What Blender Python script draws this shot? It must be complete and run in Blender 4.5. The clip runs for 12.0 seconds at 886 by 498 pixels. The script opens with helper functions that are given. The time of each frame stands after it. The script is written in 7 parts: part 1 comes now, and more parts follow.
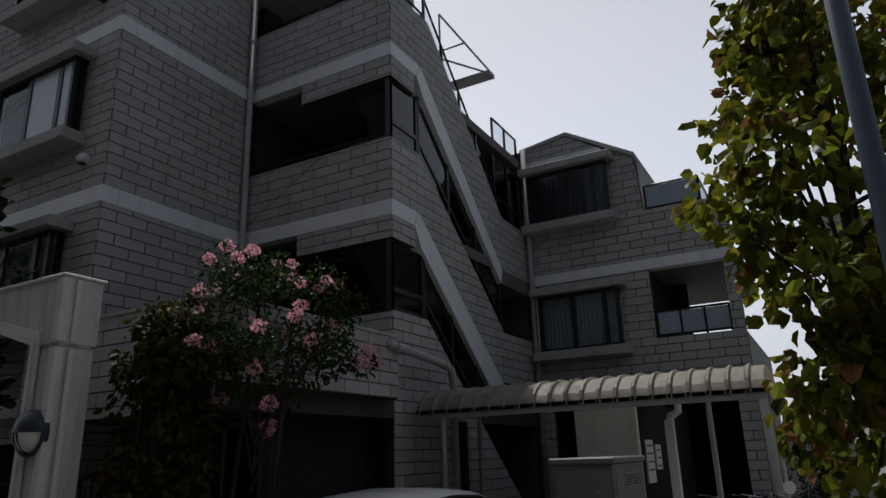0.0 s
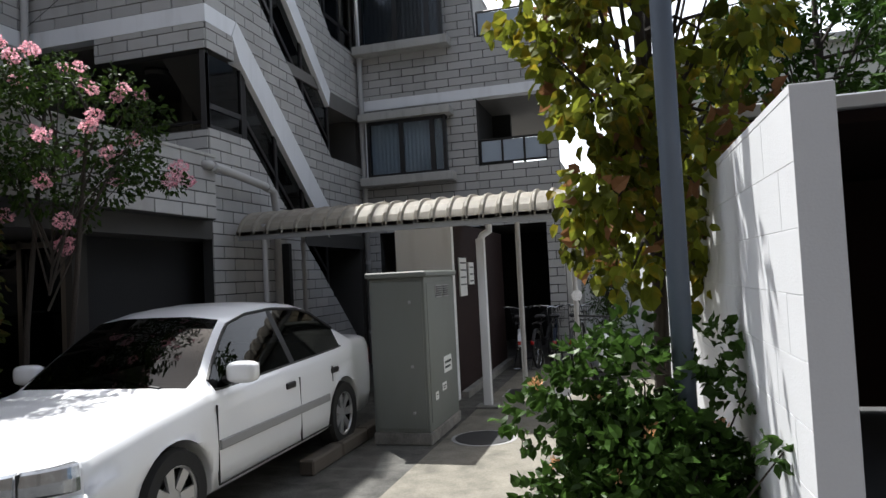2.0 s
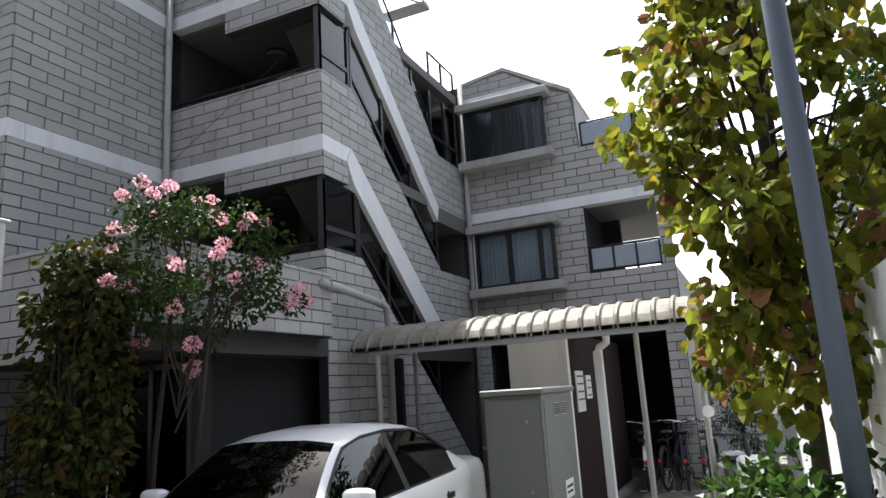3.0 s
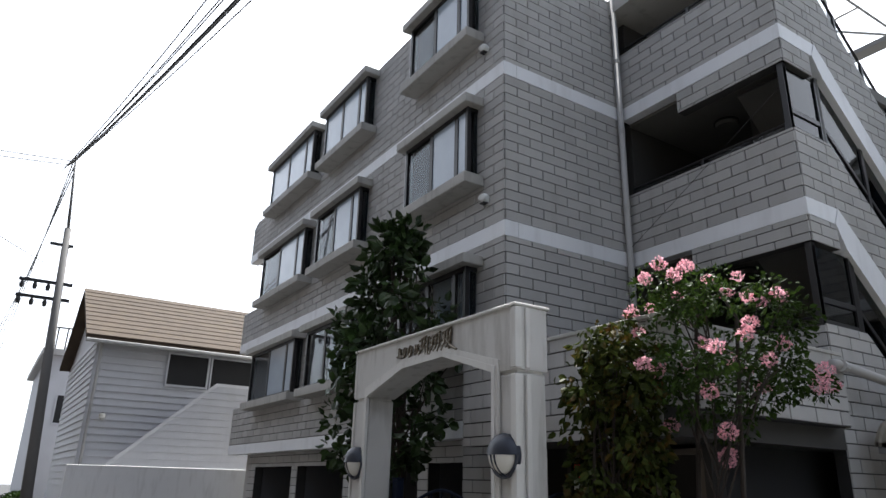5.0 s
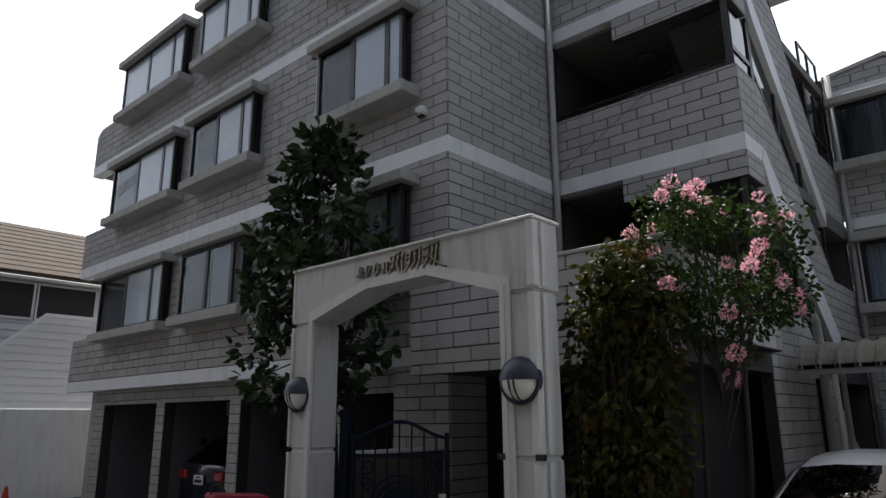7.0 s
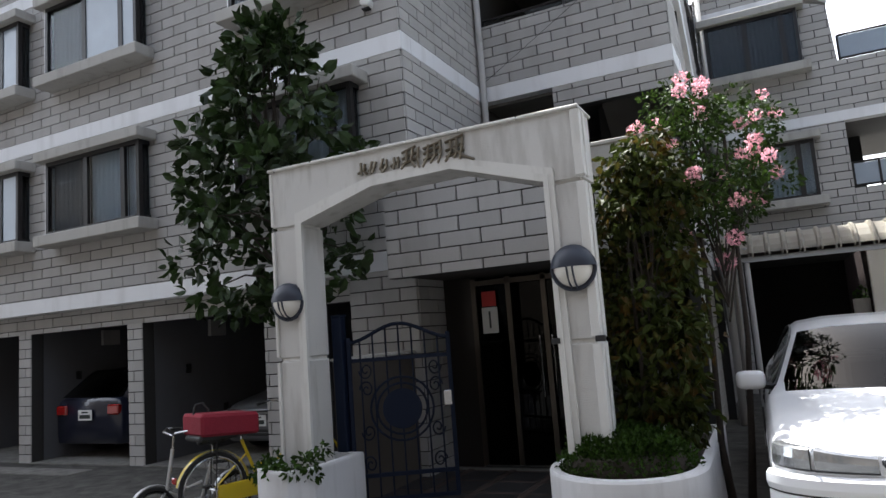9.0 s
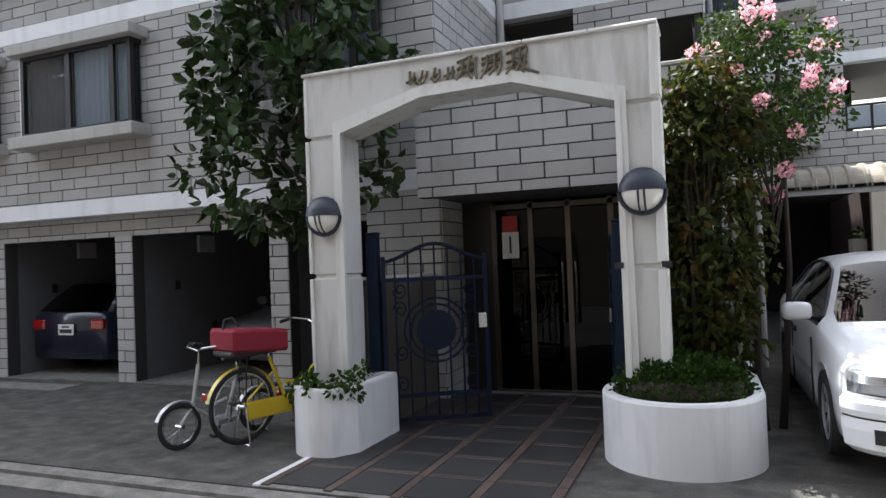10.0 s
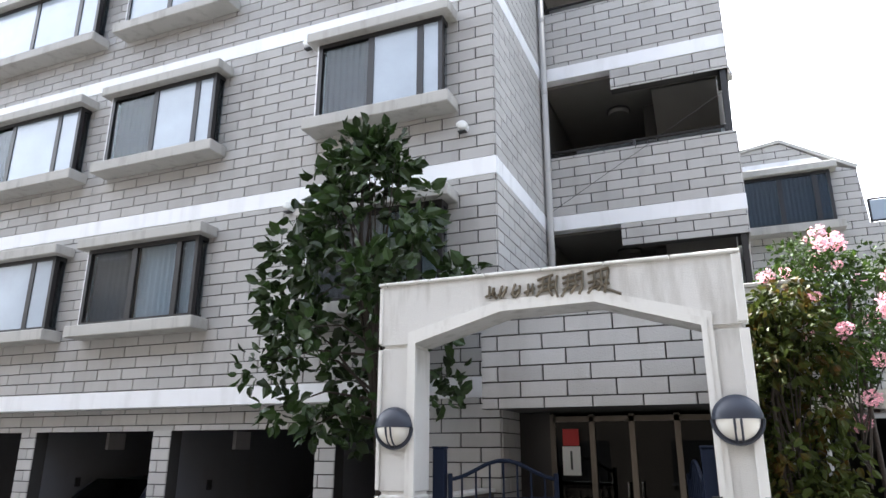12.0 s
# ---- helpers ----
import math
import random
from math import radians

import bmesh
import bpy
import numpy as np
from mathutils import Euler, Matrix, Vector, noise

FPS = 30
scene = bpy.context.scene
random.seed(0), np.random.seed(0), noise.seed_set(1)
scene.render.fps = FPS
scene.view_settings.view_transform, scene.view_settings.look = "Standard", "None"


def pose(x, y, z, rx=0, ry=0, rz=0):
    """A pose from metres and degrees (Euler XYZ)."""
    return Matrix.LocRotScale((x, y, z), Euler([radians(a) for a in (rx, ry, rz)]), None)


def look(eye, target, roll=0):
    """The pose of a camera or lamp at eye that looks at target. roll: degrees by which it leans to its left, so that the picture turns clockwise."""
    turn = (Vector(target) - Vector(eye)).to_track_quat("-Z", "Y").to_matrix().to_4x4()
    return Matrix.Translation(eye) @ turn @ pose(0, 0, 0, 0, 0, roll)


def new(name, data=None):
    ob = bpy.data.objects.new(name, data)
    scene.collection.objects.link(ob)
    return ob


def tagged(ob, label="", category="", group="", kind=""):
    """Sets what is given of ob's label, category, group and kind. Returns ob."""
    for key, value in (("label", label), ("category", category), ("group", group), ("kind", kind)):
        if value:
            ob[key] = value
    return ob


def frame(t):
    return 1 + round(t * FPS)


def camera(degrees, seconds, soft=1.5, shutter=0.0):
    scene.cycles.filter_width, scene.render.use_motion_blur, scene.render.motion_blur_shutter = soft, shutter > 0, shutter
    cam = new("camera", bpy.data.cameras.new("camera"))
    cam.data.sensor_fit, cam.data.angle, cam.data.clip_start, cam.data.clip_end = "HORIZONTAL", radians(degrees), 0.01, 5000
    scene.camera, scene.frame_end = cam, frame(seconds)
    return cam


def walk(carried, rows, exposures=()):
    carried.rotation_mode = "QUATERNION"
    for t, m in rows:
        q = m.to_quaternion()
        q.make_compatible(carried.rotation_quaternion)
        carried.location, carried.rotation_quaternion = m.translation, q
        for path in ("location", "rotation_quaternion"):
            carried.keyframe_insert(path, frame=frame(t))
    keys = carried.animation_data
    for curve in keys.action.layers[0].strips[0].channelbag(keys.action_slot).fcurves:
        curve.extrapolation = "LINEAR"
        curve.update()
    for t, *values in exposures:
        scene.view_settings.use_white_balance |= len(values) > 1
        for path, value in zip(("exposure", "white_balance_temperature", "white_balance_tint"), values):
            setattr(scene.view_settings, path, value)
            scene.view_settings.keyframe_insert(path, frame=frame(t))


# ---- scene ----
import collections

cam = camera(66.0, 12.0)
METRES, EYE, TILT, LEAN, TURN = 6.2, 1.6, 0.0, 0.0, 26.9
PATH = [
    (0, (-0.558, -0.051, 1.742), (-1.475, 1.628, 2.327), -1.9),
    (0.5, (-0.52, 0.016, 1.713), (-1.26, 1.827, 2.128), -3.4),
    (1, (-0.455, 0.036, 1.651), (-1.076, 1.922, 1.886), -3.0),
    (1.5, (-0.422, 0.016, 1.635), (-0.981, 1.93, 1.787), -3.0),
    (2, (-0.414, 0.039, 1.627), (-0.949, 1.965, 1.709), -2.9),
    (2.5, (-0.428, 0.074, 1.661), (-1.036, 1.968, 1.871), -3.8),
    (3, (-0.5, 0.118, 1.714), (-1.296, 1.907, 2.124), -3.6),
    (3.5, (-0.649, 0.062, 1.759), (-1.707, 1.637, 2.391), -2.4),
    (3.7, (-0.728, -0.012, 1.776), (-1.868, 1.491, 2.439), -1.0),
    (5.3, (-1.627, -0.511, 1.786), (-3.245, 0.474, 2.43), 1.2),
    (5.5, (-1.81, -0.567, 1.779), (-3.408, 0.474, 2.383), 0.7),
    (6, (-2.239, -0.71, 1.742), (-3.808, 0.427, 2.238), -0.1),
    (6.5, (-2.62, -0.838, 1.738), (-4.108, 0.427, 2.174), -0.2),
    (7, (-2.955, -1.051, 1.748), (-4.254, 0.39, 2.232), -0.4),
    (7.2, (-3.099, -1.129, 1.736), (-4.331, 0.362, 2.244), 0.3),
    (8.8, (-4.414, -1.877, 1.601), (-5.365, -0.145, 1.914), -3.2),
    (9, (-4.601, -1.931, 1.6), (-5.469, -0.145, 1.845), -4.3),
    (9.5, (-5.047, -2.063, 1.589), (-5.797, -0.21, 1.596), -4.3),
    (10, (-5.496, -2.082, 1.565), (-6.239, -0.225, 1.599), -2.2),
    (10.5, (-5.852, -2.129, 1.593), (-6.507, -0.24, 1.631), -0.7),
    (11, (-5.994, -2.18, 1.577), (-6.539, -0.262, 1.737), -1.0),
    (11.5, (-6.015, -2.239, 1.71), (-6.631, -0.377, 2.102), -1.4),
    (12, (-6.011, -2.288, 1.78), (-6.744, -0.519, 2.357), 0.1),
]
EXPOSURES = [(0, -0.85), (0.6, -0.55), (1, 0.2), (1.5, 0.7), (2.5, 1.1), (3, 1.45), (3.5, 1.85), (3.7, 1.9), (5.3, 0.68), (5.6, 0.33), (6, -0.02), (6.6, -0.07), (7.2, 0.83), (8.8, 1.58), (9.1, 1.63), (9.5, 1.72), (10, 2.0), (10.5, 2.35), (11, 2.48), (11.5, 2.63), (12, 2.73)]
walk(cam, [(t, look(eye, target, roll)) for t, eye, target, roll in PATH], [(t, e, 6250, 9) for t, e in EXPOSURES])

# ---- world, sun, exposure ----
SUN_EL, SUN_AZ = 64.0, 42.0      # azimuth measured from +y towards -x
world = bpy.data.worlds.new("sky")
scene.world = world
world.use_nodes = True
wn, wl = world.node_tree.nodes, world.node_tree.links
sky = wn.new("ShaderNodeTexSky")
sky.sky_type = "NISHITA"
sky.sun_disc = False
sky.sun_elevation = radians(SUN_EL)
sky.sun_rotation = radians(-SUN_AZ)
sky.air_density, sky.dust_density, sky.ozone_density = 1.0, 4.0, 1.0
# milky summer haze, brightest low over the horizon all the way round
coord, split = wn.new("ShaderNodeTexCoord"), wn.new("ShaderNodeSeparateXYZ")
wl.new(coord.outputs["Generated"], split.inputs[0])
low = wn.new("ShaderNodeMath"); low.operation = "SUBTRACT"; low.use_clamp = True
low.inputs[0].default_value = 1.0
wl.new(split.outputs["Z"], low.inputs[1])
fade = wn.new("ShaderNodeMath"); fade.operation = "POWER"
wl.new(low.outputs[0], fade.inputs[0]); fade.inputs[1].default_value = 0.95
haze = wn.new("ShaderNodeVectorMath"); haze.operation = "SCALE"
haze.inputs[0].default_value = (50.0, 50.5, 52.0)
# haze scatters forwards: the sky is brighter on the sun's side
_e, _a = radians(SUN_EL), radians(SUN_AZ)
SUN_WAY = Vector((-math.sin(_a) * math.cos(_e), math.cos(_a) * math.cos(_e), math.sin(_e)))
glow = wn.new("ShaderNodeVectorMath"); glow.operation = "DOT_PRODUCT"
wl.new(coord.outputs["Generated"], glow.inputs[0]); glow.inputs[1].default_value = SUN_WAY
side_ = wn.new("ShaderNodeMath"); side_.operation = "MULTIPLY_ADD"; side_.use_clamp = True
wl.new(glow.outputs["Value"], side_.inputs[0]); side_.inputs[1].default_value, side_.inputs[2].default_value = 0.86, 0.06
amount = wn.new("ShaderNodeMath"); amount.operation = "MULTIPLY"
wl.new(fade.outputs[0], amount.inputs[0]); wl.new(side_.outputs[0], amount.inputs[1])
wl.new(amount.outputs[0], haze.inputs["Scale"])
both = wn.new("ShaderNodeVectorMath"); both.operation = "ADD"
wl.new(sky.outputs[0], both.inputs[0]); wl.new(haze.outputs[0], both.inputs[1])
wl.new(both.outputs[0], wn["Background"].inputs[0])
wn["Background"].inputs[1].default_value = 0.05
sun = new("sun", bpy.data.lights.new("sun", "SUN"))
sun.data.energy, sun.data.angle, sun.data.color = 5.0, radians(0.6), (1.0, 0.965, 0.91)
sun.matrix_world = look(SUN_WAY * 60, (0, 0, 0))


# ---- materials ----
def mat(name, colour, rough=0.7, metal=0.0, noise_scale=8.0, vary=0.12, bump=0.15, fine=120.0, island=0.0,
        stain=0.0, stain_colour=(0.08, 0.075, 0.06), stain_scale=(1.5, 1.5, 0.35), spec=0.5, coat=0.0, thin=0.0):
    """A painted, stone or plastic surface: colour varied at two scales, fine relief, optional stains."""
    m = bpy.data.materials.new(name)
    m.use_nodes = True
    n, l = m.node_tree.nodes, m.node_tree.links
    b = n["Principled BSDF"]
    b.inputs["Roughness"].default_value, b.inputs["Metallic"].default_value = rough, metal
    b.inputs["Specular IOR Level"].default_value = spec
    b.inputs["Coat Weight"].default_value = coat
    b.inputs["Coat Roughness"].default_value = 0.05
    geo = n.new("ShaderNodeTexCoord")
    pos = n.new("ShaderNodeNewGeometry")

    def tex(scale, detail, vec=None):
        t = n.new("ShaderNodeTexNoise")
        t.inputs["Scale"].default_value, t.inputs["Detail"].default_value = scale, detail
        l.new(vec or pos.outputs["Position"], t.inputs["Vector"])
        return t

    big, small = tex(noise_scale * 0.25, 4), tex(fine, 3)
    ramp = n.new("ShaderNodeMath"); ramp.operation = "MULTIPLY_ADD"
    l.new(big.outputs[0], ramp.inputs[0])
    ramp.inputs[1].default_value, ramp.inputs[2].default_value = vary * 2, 1 - vary
    sm = n.new("ShaderNodeMath"); sm.operation = "MULTIPLY_ADD"
    l.new(small.outputs[0], sm.inputs[0])
    sm.inputs[1].default_value, sm.inputs[2].default_value = vary * 1.2, 1 - vary * 0.6
    mul = n.new("ShaderNodeMath"); mul.operation = "MULTIPLY"
    l.new(ramp.outputs[0], mul.inputs[0]); l.new(sm.outputs[0], mul.inputs[1])
    value = mul.outputs[0]
    if island:
        info = n.new("ShaderNodeObjectInfo")
        add = n.new("ShaderNodeMath"); add.operation = "ADD"
        l.new(info.outputs["Random"], add.inputs[0]); l.new(pos.outputs["Random Per Island"], add.inputs[1])
        fr = n.new("ShaderNodeMath"); fr.operation = "FRACT"
        l.new(add.outputs[0], fr.inputs[0])
        ma = n.new("ShaderNodeMath"); ma.operation = "MULTIPLY_ADD"
        l.new(fr.outputs[0], ma.inputs[0])
        ma.inputs[1].default_value, ma.inputs[2].default_value = island * 2, 1 - island
        mm = n.new("ShaderNodeMath"); mm.operation = "MULTIPLY"
        l.new(value, mm.inputs[0]); l.new(ma.outputs[0], mm.inputs[1])
        value = mm.outputs[0]
    col = n.new("ShaderNodeVectorMath"); col.operation = "SCALE"
    col.inputs[0].default_value = colour
    l.new(value, col.inputs["Scale"])
    out = col.outputs[0]
    if stain:
        mp = n.new("ShaderNodeMapping")
        mp.inputs["Scale"].default_value = stain_scale
        l.new(pos.outputs["Position"], mp.inputs[0])
        st = tex(2.2, 6, mp.outputs[0])
        mr = n.new("ShaderNodeMapRange")
        mr.inputs[1].default_value, mr.inputs[2].default_value = 0.52, 0.78
        mr.inputs[4].default_value = stain
        l.new(st.outputs[0], mr.inputs[0])
        mix = n.new("ShaderNodeMix"); mix.data_type = "RGBA"
        l.new(mr.outputs[0], mix.inputs[0])
        l.new(out, mix.inputs[6])
        mix.inputs[7].default_value = (*stain_colour, 1)
        out = mix.outputs[2]
    l.new(out, b.inputs["Base Color"])
    if bump:
        bp = n.new("ShaderNodeBump")
        bp.inputs["Strength"].default_value, bp.inputs["Distance"].default_value = bump, 0.01
        l.new(small.outputs[0], bp.inputs["Height"])
        l.new(bp.outputs[0], b.inputs["Normal"])
    if thin:
        b.inputs["Transmission Weight"].default_value = 0.0
        tr = n.new("ShaderNodeBsdfTranslucent")
        l.new(out, tr.inputs[0])
        mx = n.new("ShaderNodeMixShader")
        mx.inputs[0].default_value = thin
        l.new(b.outputs[0], mx.inputs[1]); l.new(tr.outputs[0], mx.inputs[2])
        l.new(mx.outputs[0], n["Material Output"].inputs[0])
    return m


def glass(name, tint=(0.6, 0.7, 0.68), rough=0.02, clear=0.5, shine=0.9):
    """Window glass: a dark tinted sheet that lets some light through and mirrors by its angle."""
    m = bpy.data.materials.new(name)
    m.use_nodes = True
    n, l = m.node_tree.nodes, m.node_tree.links
    n.remove(n["Principled BSDF"])
    t, g, lw, p5, f, mx = (n.new("ShaderNodeBsdfTransparent"), n.new("ShaderNodeBsdfGlossy"), n.new("ShaderNodeLayerWeight"), n.new("ShaderNodeMath"), n.new("ShaderNodeMath"), n.new("ShaderNodeMixShader"))
    lw.inputs[0].default_value = 0.5
    p5.operation, f.operation = "POWER", "MULTIPLY_ADD"
    l.new(lw.outputs["Facing"], p5.inputs[0]); p5.inputs[1].default_value = 4.5
    l.new(p5.outputs[0], f.inputs[0]); f.inputs[1].default_value, f.inputs[2].default_value = 0.9, 0.04
    t.inputs[0].default_value = (tint[0] * clear, tint[1] * clear, tint[2] * clear, 1)
    g.inputs["Roughness"].default_value = rough
    g.inputs["Color"].default_value = (shine, shine, shine, 1)
    l.new(f.outputs[0], mx.inputs[0]); l.new(t.outputs[0], mx.inputs[1]); l.new(g.outputs[0], mx.inputs[2])
    l.new(mx.outputs[0], n["Material Output"].inputs[0])
    return m


M = dict(
    brick=mat("split_face_tile", (0.42, 0.412, 0.40), 0.9, island=0.09, vary=0.10, bump=0.5, fine=60, noise_scale=3, stain=0.35, stain_scale=(1.2, 1.2, 0.25), stain_colour=(0.22, 0.20, 0.17)),
    mortar=mat("dark_joint", (0.045, 0.044, 0.043), 0.95, bump=0.2),
    band=mat("white_band_paint", (0.80, 0.81, 0.83), 0.6, vary=0.05, bump=0.08, stain=0.25, stain_scale=(2, 2, 0.3), stain_colour=(0.35, 0.34, 0.32)),
    conc=mat("bay_concrete", (0.42, 0.41, 0.385), 0.85, vary=0.12, bump=0.25, stain=0.5, stain_scale=(3, 3, 0.5), stain_colour=(0.18, 0.165, 0.14)),
    # darker than plain paint: shade under the slabs goes into this base
    soffit=mat("soffit_shade_paint", (0.15, 0.144, 0.134), 0.85, vary=0.08, stain=0.2),
    stucco=mat("arch_stucco", (0.62, 0.61, 0.585), 0.95, vary=0.08, bump=0.7, fine=140, stain=0.55, stain_scale=(3.5, 3.5, 0.6), stain_colour=(0.24, 0.225, 0.19)),
    stucco_trim=mat("arch_trim_paint", (0.66, 0.65, 0.62), 0.8, vary=0.06, bump=0.15, stain=0.4, stain_scale=(5, 5, 0.8), stain_colour=(0.3, 0.28, 0.24)),
    whitewall=mat("white_wall_paint", (0.65, 0.655, 0.67), 0.75, vary=0.06, bump=0.12, fine=110, stain=0.18, stain_colour=(0.4, 0.4, 0.38)),
    planter=mat("planter_white_paint", (0.72, 0.72, 0.73), 0.6, vary=0.05, bump=0.15, stain=0.3, stain_scale=(4, 4, 0.8), stain_colour=(0.3, 0.29, 0.27)),
    frame=mat("dark_bronze_aluminium", (0.022, 0.021, 0.022), 0.4, metal=0.3, vary=0.05, bump=0.02),
    alu=mat("silver_aluminium", (0.55, 0.56, 0.57), 0.35, metal=0.7, vary=0.05, bump=0.02),
    pipe=mat("drain_pipe_grey", (0.42, 0.41, 0.40), 0.6, vary=0.08, bump=0.05, stain=0.3),
    curtain=mat("white_curtain", (0.62, 0.63, 0.66), 0.9, vary=0.1, bump=0.2, thin=0.3),
    dimcurtain=mat("grey_curtain", (0.13, 0.115, 0.115), 0.9, vary=0.15, bump=0.2),
    # opaque pale blue; on the bays it stands for curtains plus reflected sky
    paleglass=mat("pale_opaque_pane", (0.34, 0.395, 0.46), 0.2, vary=0.15, bump=0.0, spec=0.5, coat=0.2),
    # near-black folds stand in for the unlit room behind the rear bay
    unlitcurtain=mat("unlit_room_sheet", (0.045, 0.042, 0.045), 0.9, vary=0.15, bump=0.2),
    # near-black base: rooms and recesses get their shade from this colour
    dark=mat("unlit_room_shade", (0.02, 0.02, 0.021), 0.9, vary=0.1, bump=0.0),
    # base set close to black so the gallery's shade sits in the paint
    inner=mat("gallery_shade_paint", (0.06, 0.057, 0.053), 0.9, vary=0.1, stain=0.2),
    # grey base lowered so the garages' shade is part of the colour
    garage=mat("garage_shade_render", (0.125, 0.128, 0.14), 0.9, vary=0.08, bump=0.15, stain=0.2),
    yard=mat("old_concrete", (0.068, 0.066, 0.060), 0.95, vary=1.1, bump=1.0, fine=55, noise_scale=16, stain=0.6, stain_scale=(1.7, 2.8, 1), stain_colour=(0.17, 0.165, 0.15)),
    asphalt=mat("asphalt", (0.055, 0.055, 0.056), 0.95, vary=0.2, bump=0.8, fine=160, stain=0.3),
    kerb=mat("kerb_concrete", (0.20, 0.193, 0.18), 0.9, vary=0.6, bump=0.5, fine=60, noise_scale=30, stain=0.6, stain_scale=(1.6, 1.6, 1)),
    lane=mat("worn_lane_concrete", (0.17, 0.158, 0.13), 0.95, vary=0.5, bump=0.8, fine=45, noise_scale=20, stain=0.75, stain_scale=(1.4, 1.0, 1), stain_colour=(0.05, 0.047, 0.04)),
    tile=mat("slate_floor_tile", (0.026, 0.0255, 0.027), 0.65, island=0.12, vary=0.12, bump=0.2, stain=0.25),
    tilebrick=mat("brown_brick_strip", (0.075, 0.052, 0.044), 0.75, island=0.18, vary=0.12, bump=0.3),
    gate=mat("blue_gate_paint", (0.005, 0.010, 0.026), 0.6, metal=0.0, vary=0.1, bump=0.05, spec=0.2),
    green_glass=glass("green_tinted_glass", (0.12, 0.19, 0.18), 0.05, 0.6),
    glass=glass("window_glass", (0.85, 0.9, 0.93), 0.02, 0.95, 0.55),
    doorsteel=mat("dull_bronze_steel", (0.12, 0.105, 0.09), 0.3, metal=0.9, vary=0.1, bump=0.0),
    doorglass=glass("door_glass", (0.10, 0.12, 0.12), 0.01, 0.5, 0.3),
    carglass=glass("car_glass", (0.10, 0.12, 0.12), 0.01, 0.5),
)


# ---- mesh helpers ----
def obj(name, bm, material=None, parent=None, label="", smooth=False):
    me = bpy.data.meshes.new(name)
    bm.normal_update()
    bm.to_mesh(me)
    bm.free()
    if smooth:
        me.shade_smooth()
    ob = new(name, me)
    if material:
        me.materials.append(material)
    if parent:
        ob.parent = parent
    if label:
        ob["label"] = label
    return ob


def part(name, bm, material, parent, label="", smooth=False):
    return obj(name, bm, material, parent, label, smooth)


def empty(name, label, category, group="", kind="", at=(0, 0, 0), turn=0):
    ob = new(name)
    ob.matrix_basis = pose(*at, 0, 0, turn)
    return tagged(ob, label, category, group, kind)


def box(bm, x0, x1, y0, y1, z0, z1, bevel=0.0, m=None):
    vs = [bm.verts.new((x, y, z)) for z in (z0, z1) for y in (y0, y1) for x in (x0, x1)]
    fs = [bm.faces.new([vs[i] for i in f]) for f in ((0, 2, 3, 1), (4, 5, 7, 6), (0, 1, 5, 4), (2, 6, 7, 3), (0, 4, 6, 2), (1, 3, 7, 5))]
    if bevel:
        es = list({e for f in fs for e in f.edges})
        bmesh.ops.bevel(bm, geom=es, offset=bevel, segments=1, affect="EDGES")
    if m is not None:
        bmesh.ops.transform(bm, matrix=m, verts=[v for v in bm.verts if v.is_valid and v in set(vs)])
    return vs


def boxed(x0, x1, y0, y1, z0, z1, bevel=0.0):
    bm = bmesh.new()
    box(bm, x0, x1, y0, y1, z0, z1, bevel)
    return bm


def cyl(bm, p0, p1, r0, r1=None, seg=10, caps=True):
    p0, p1 = Vector(p0), Vector(p1)
    r1 = r0 if r1 is None else r1
    d = (p1 - p0).normalized()
    a = d.orthogonal().normalized()
    b = d.cross(a)
    rings = [[bm.verts.new(p + (a * math.cos(i * math.tau / seg) + b * math.sin(i * math.tau / seg)) * r) for i in range(seg)] for p, r in ((p0, r0), (p1, r1))]
    for i in range(seg):
        j = (i + 1) % seg
        bm.faces.new((rings[0][i], rings[0][j], rings[1][j], rings[1][i]))
    if caps:
        bm.faces.new(rings[0][::-1]); bm.faces.new(rings[1])


def tube(bm, pts, r, seg=8, r_end=None):
    """A pipe along a line of points, joined at the bends."""
    pts = [Vector(p) for p in pts]
    rings, up = [], None
    for i, p in enumerate(pts):
        d = (pts[min(i + 1, len(pts) - 1)] - pts[max(i - 1, 0)]).normalized()
        if up is None:
            up = d.orthogonal().normalized()
        a = (up - d * up.dot(d)).normalized()
        up = a
        b = d.cross(a)
        rr = r if r_end is None else r + (r_end - r) * i / (len(pts) - 1)
        rings.append([bm.verts.new(p + (a * math.cos(k * math.tau / seg) + b * math.sin(k * math.tau / seg)) * rr) for k in range(seg)])
    for q, s in zip(rings, rings[1:]):
        for k in range(seg):
            j = (k + 1) % seg
            bm.faces.new((q[k], q[j], s[j], s[k]))
    bm.faces.new(rings[0][::-1]); bm.faces.new(rings[-1])


def prism(bm, poly, o, u, n, d0, d1):
    """A slab whose outline poly is given along u and z from o, between the depths d0 and d1 along n."""
    o, u, n = Vector(o), Vector(u), Vector(n)
    rings = [[bm.verts.new(o + u * a + n * d + Vector((0, 0, z))) for a, z in poly] for d in (d0, d1)]
    k = len(poly)
    bm.faces.new(rings[0]); bm.faces.new(rings[1][::-1])
    for i in range(k):
        j = (i + 1) % k
        bm.faces.new((rings[0][i], rings[1][i], rings[1][j], rings[0][j]))


def rect(u0, u1, z0, z1):
    return [(u0, z0), (u1, z0), (u1, z1), (u0, z1)]


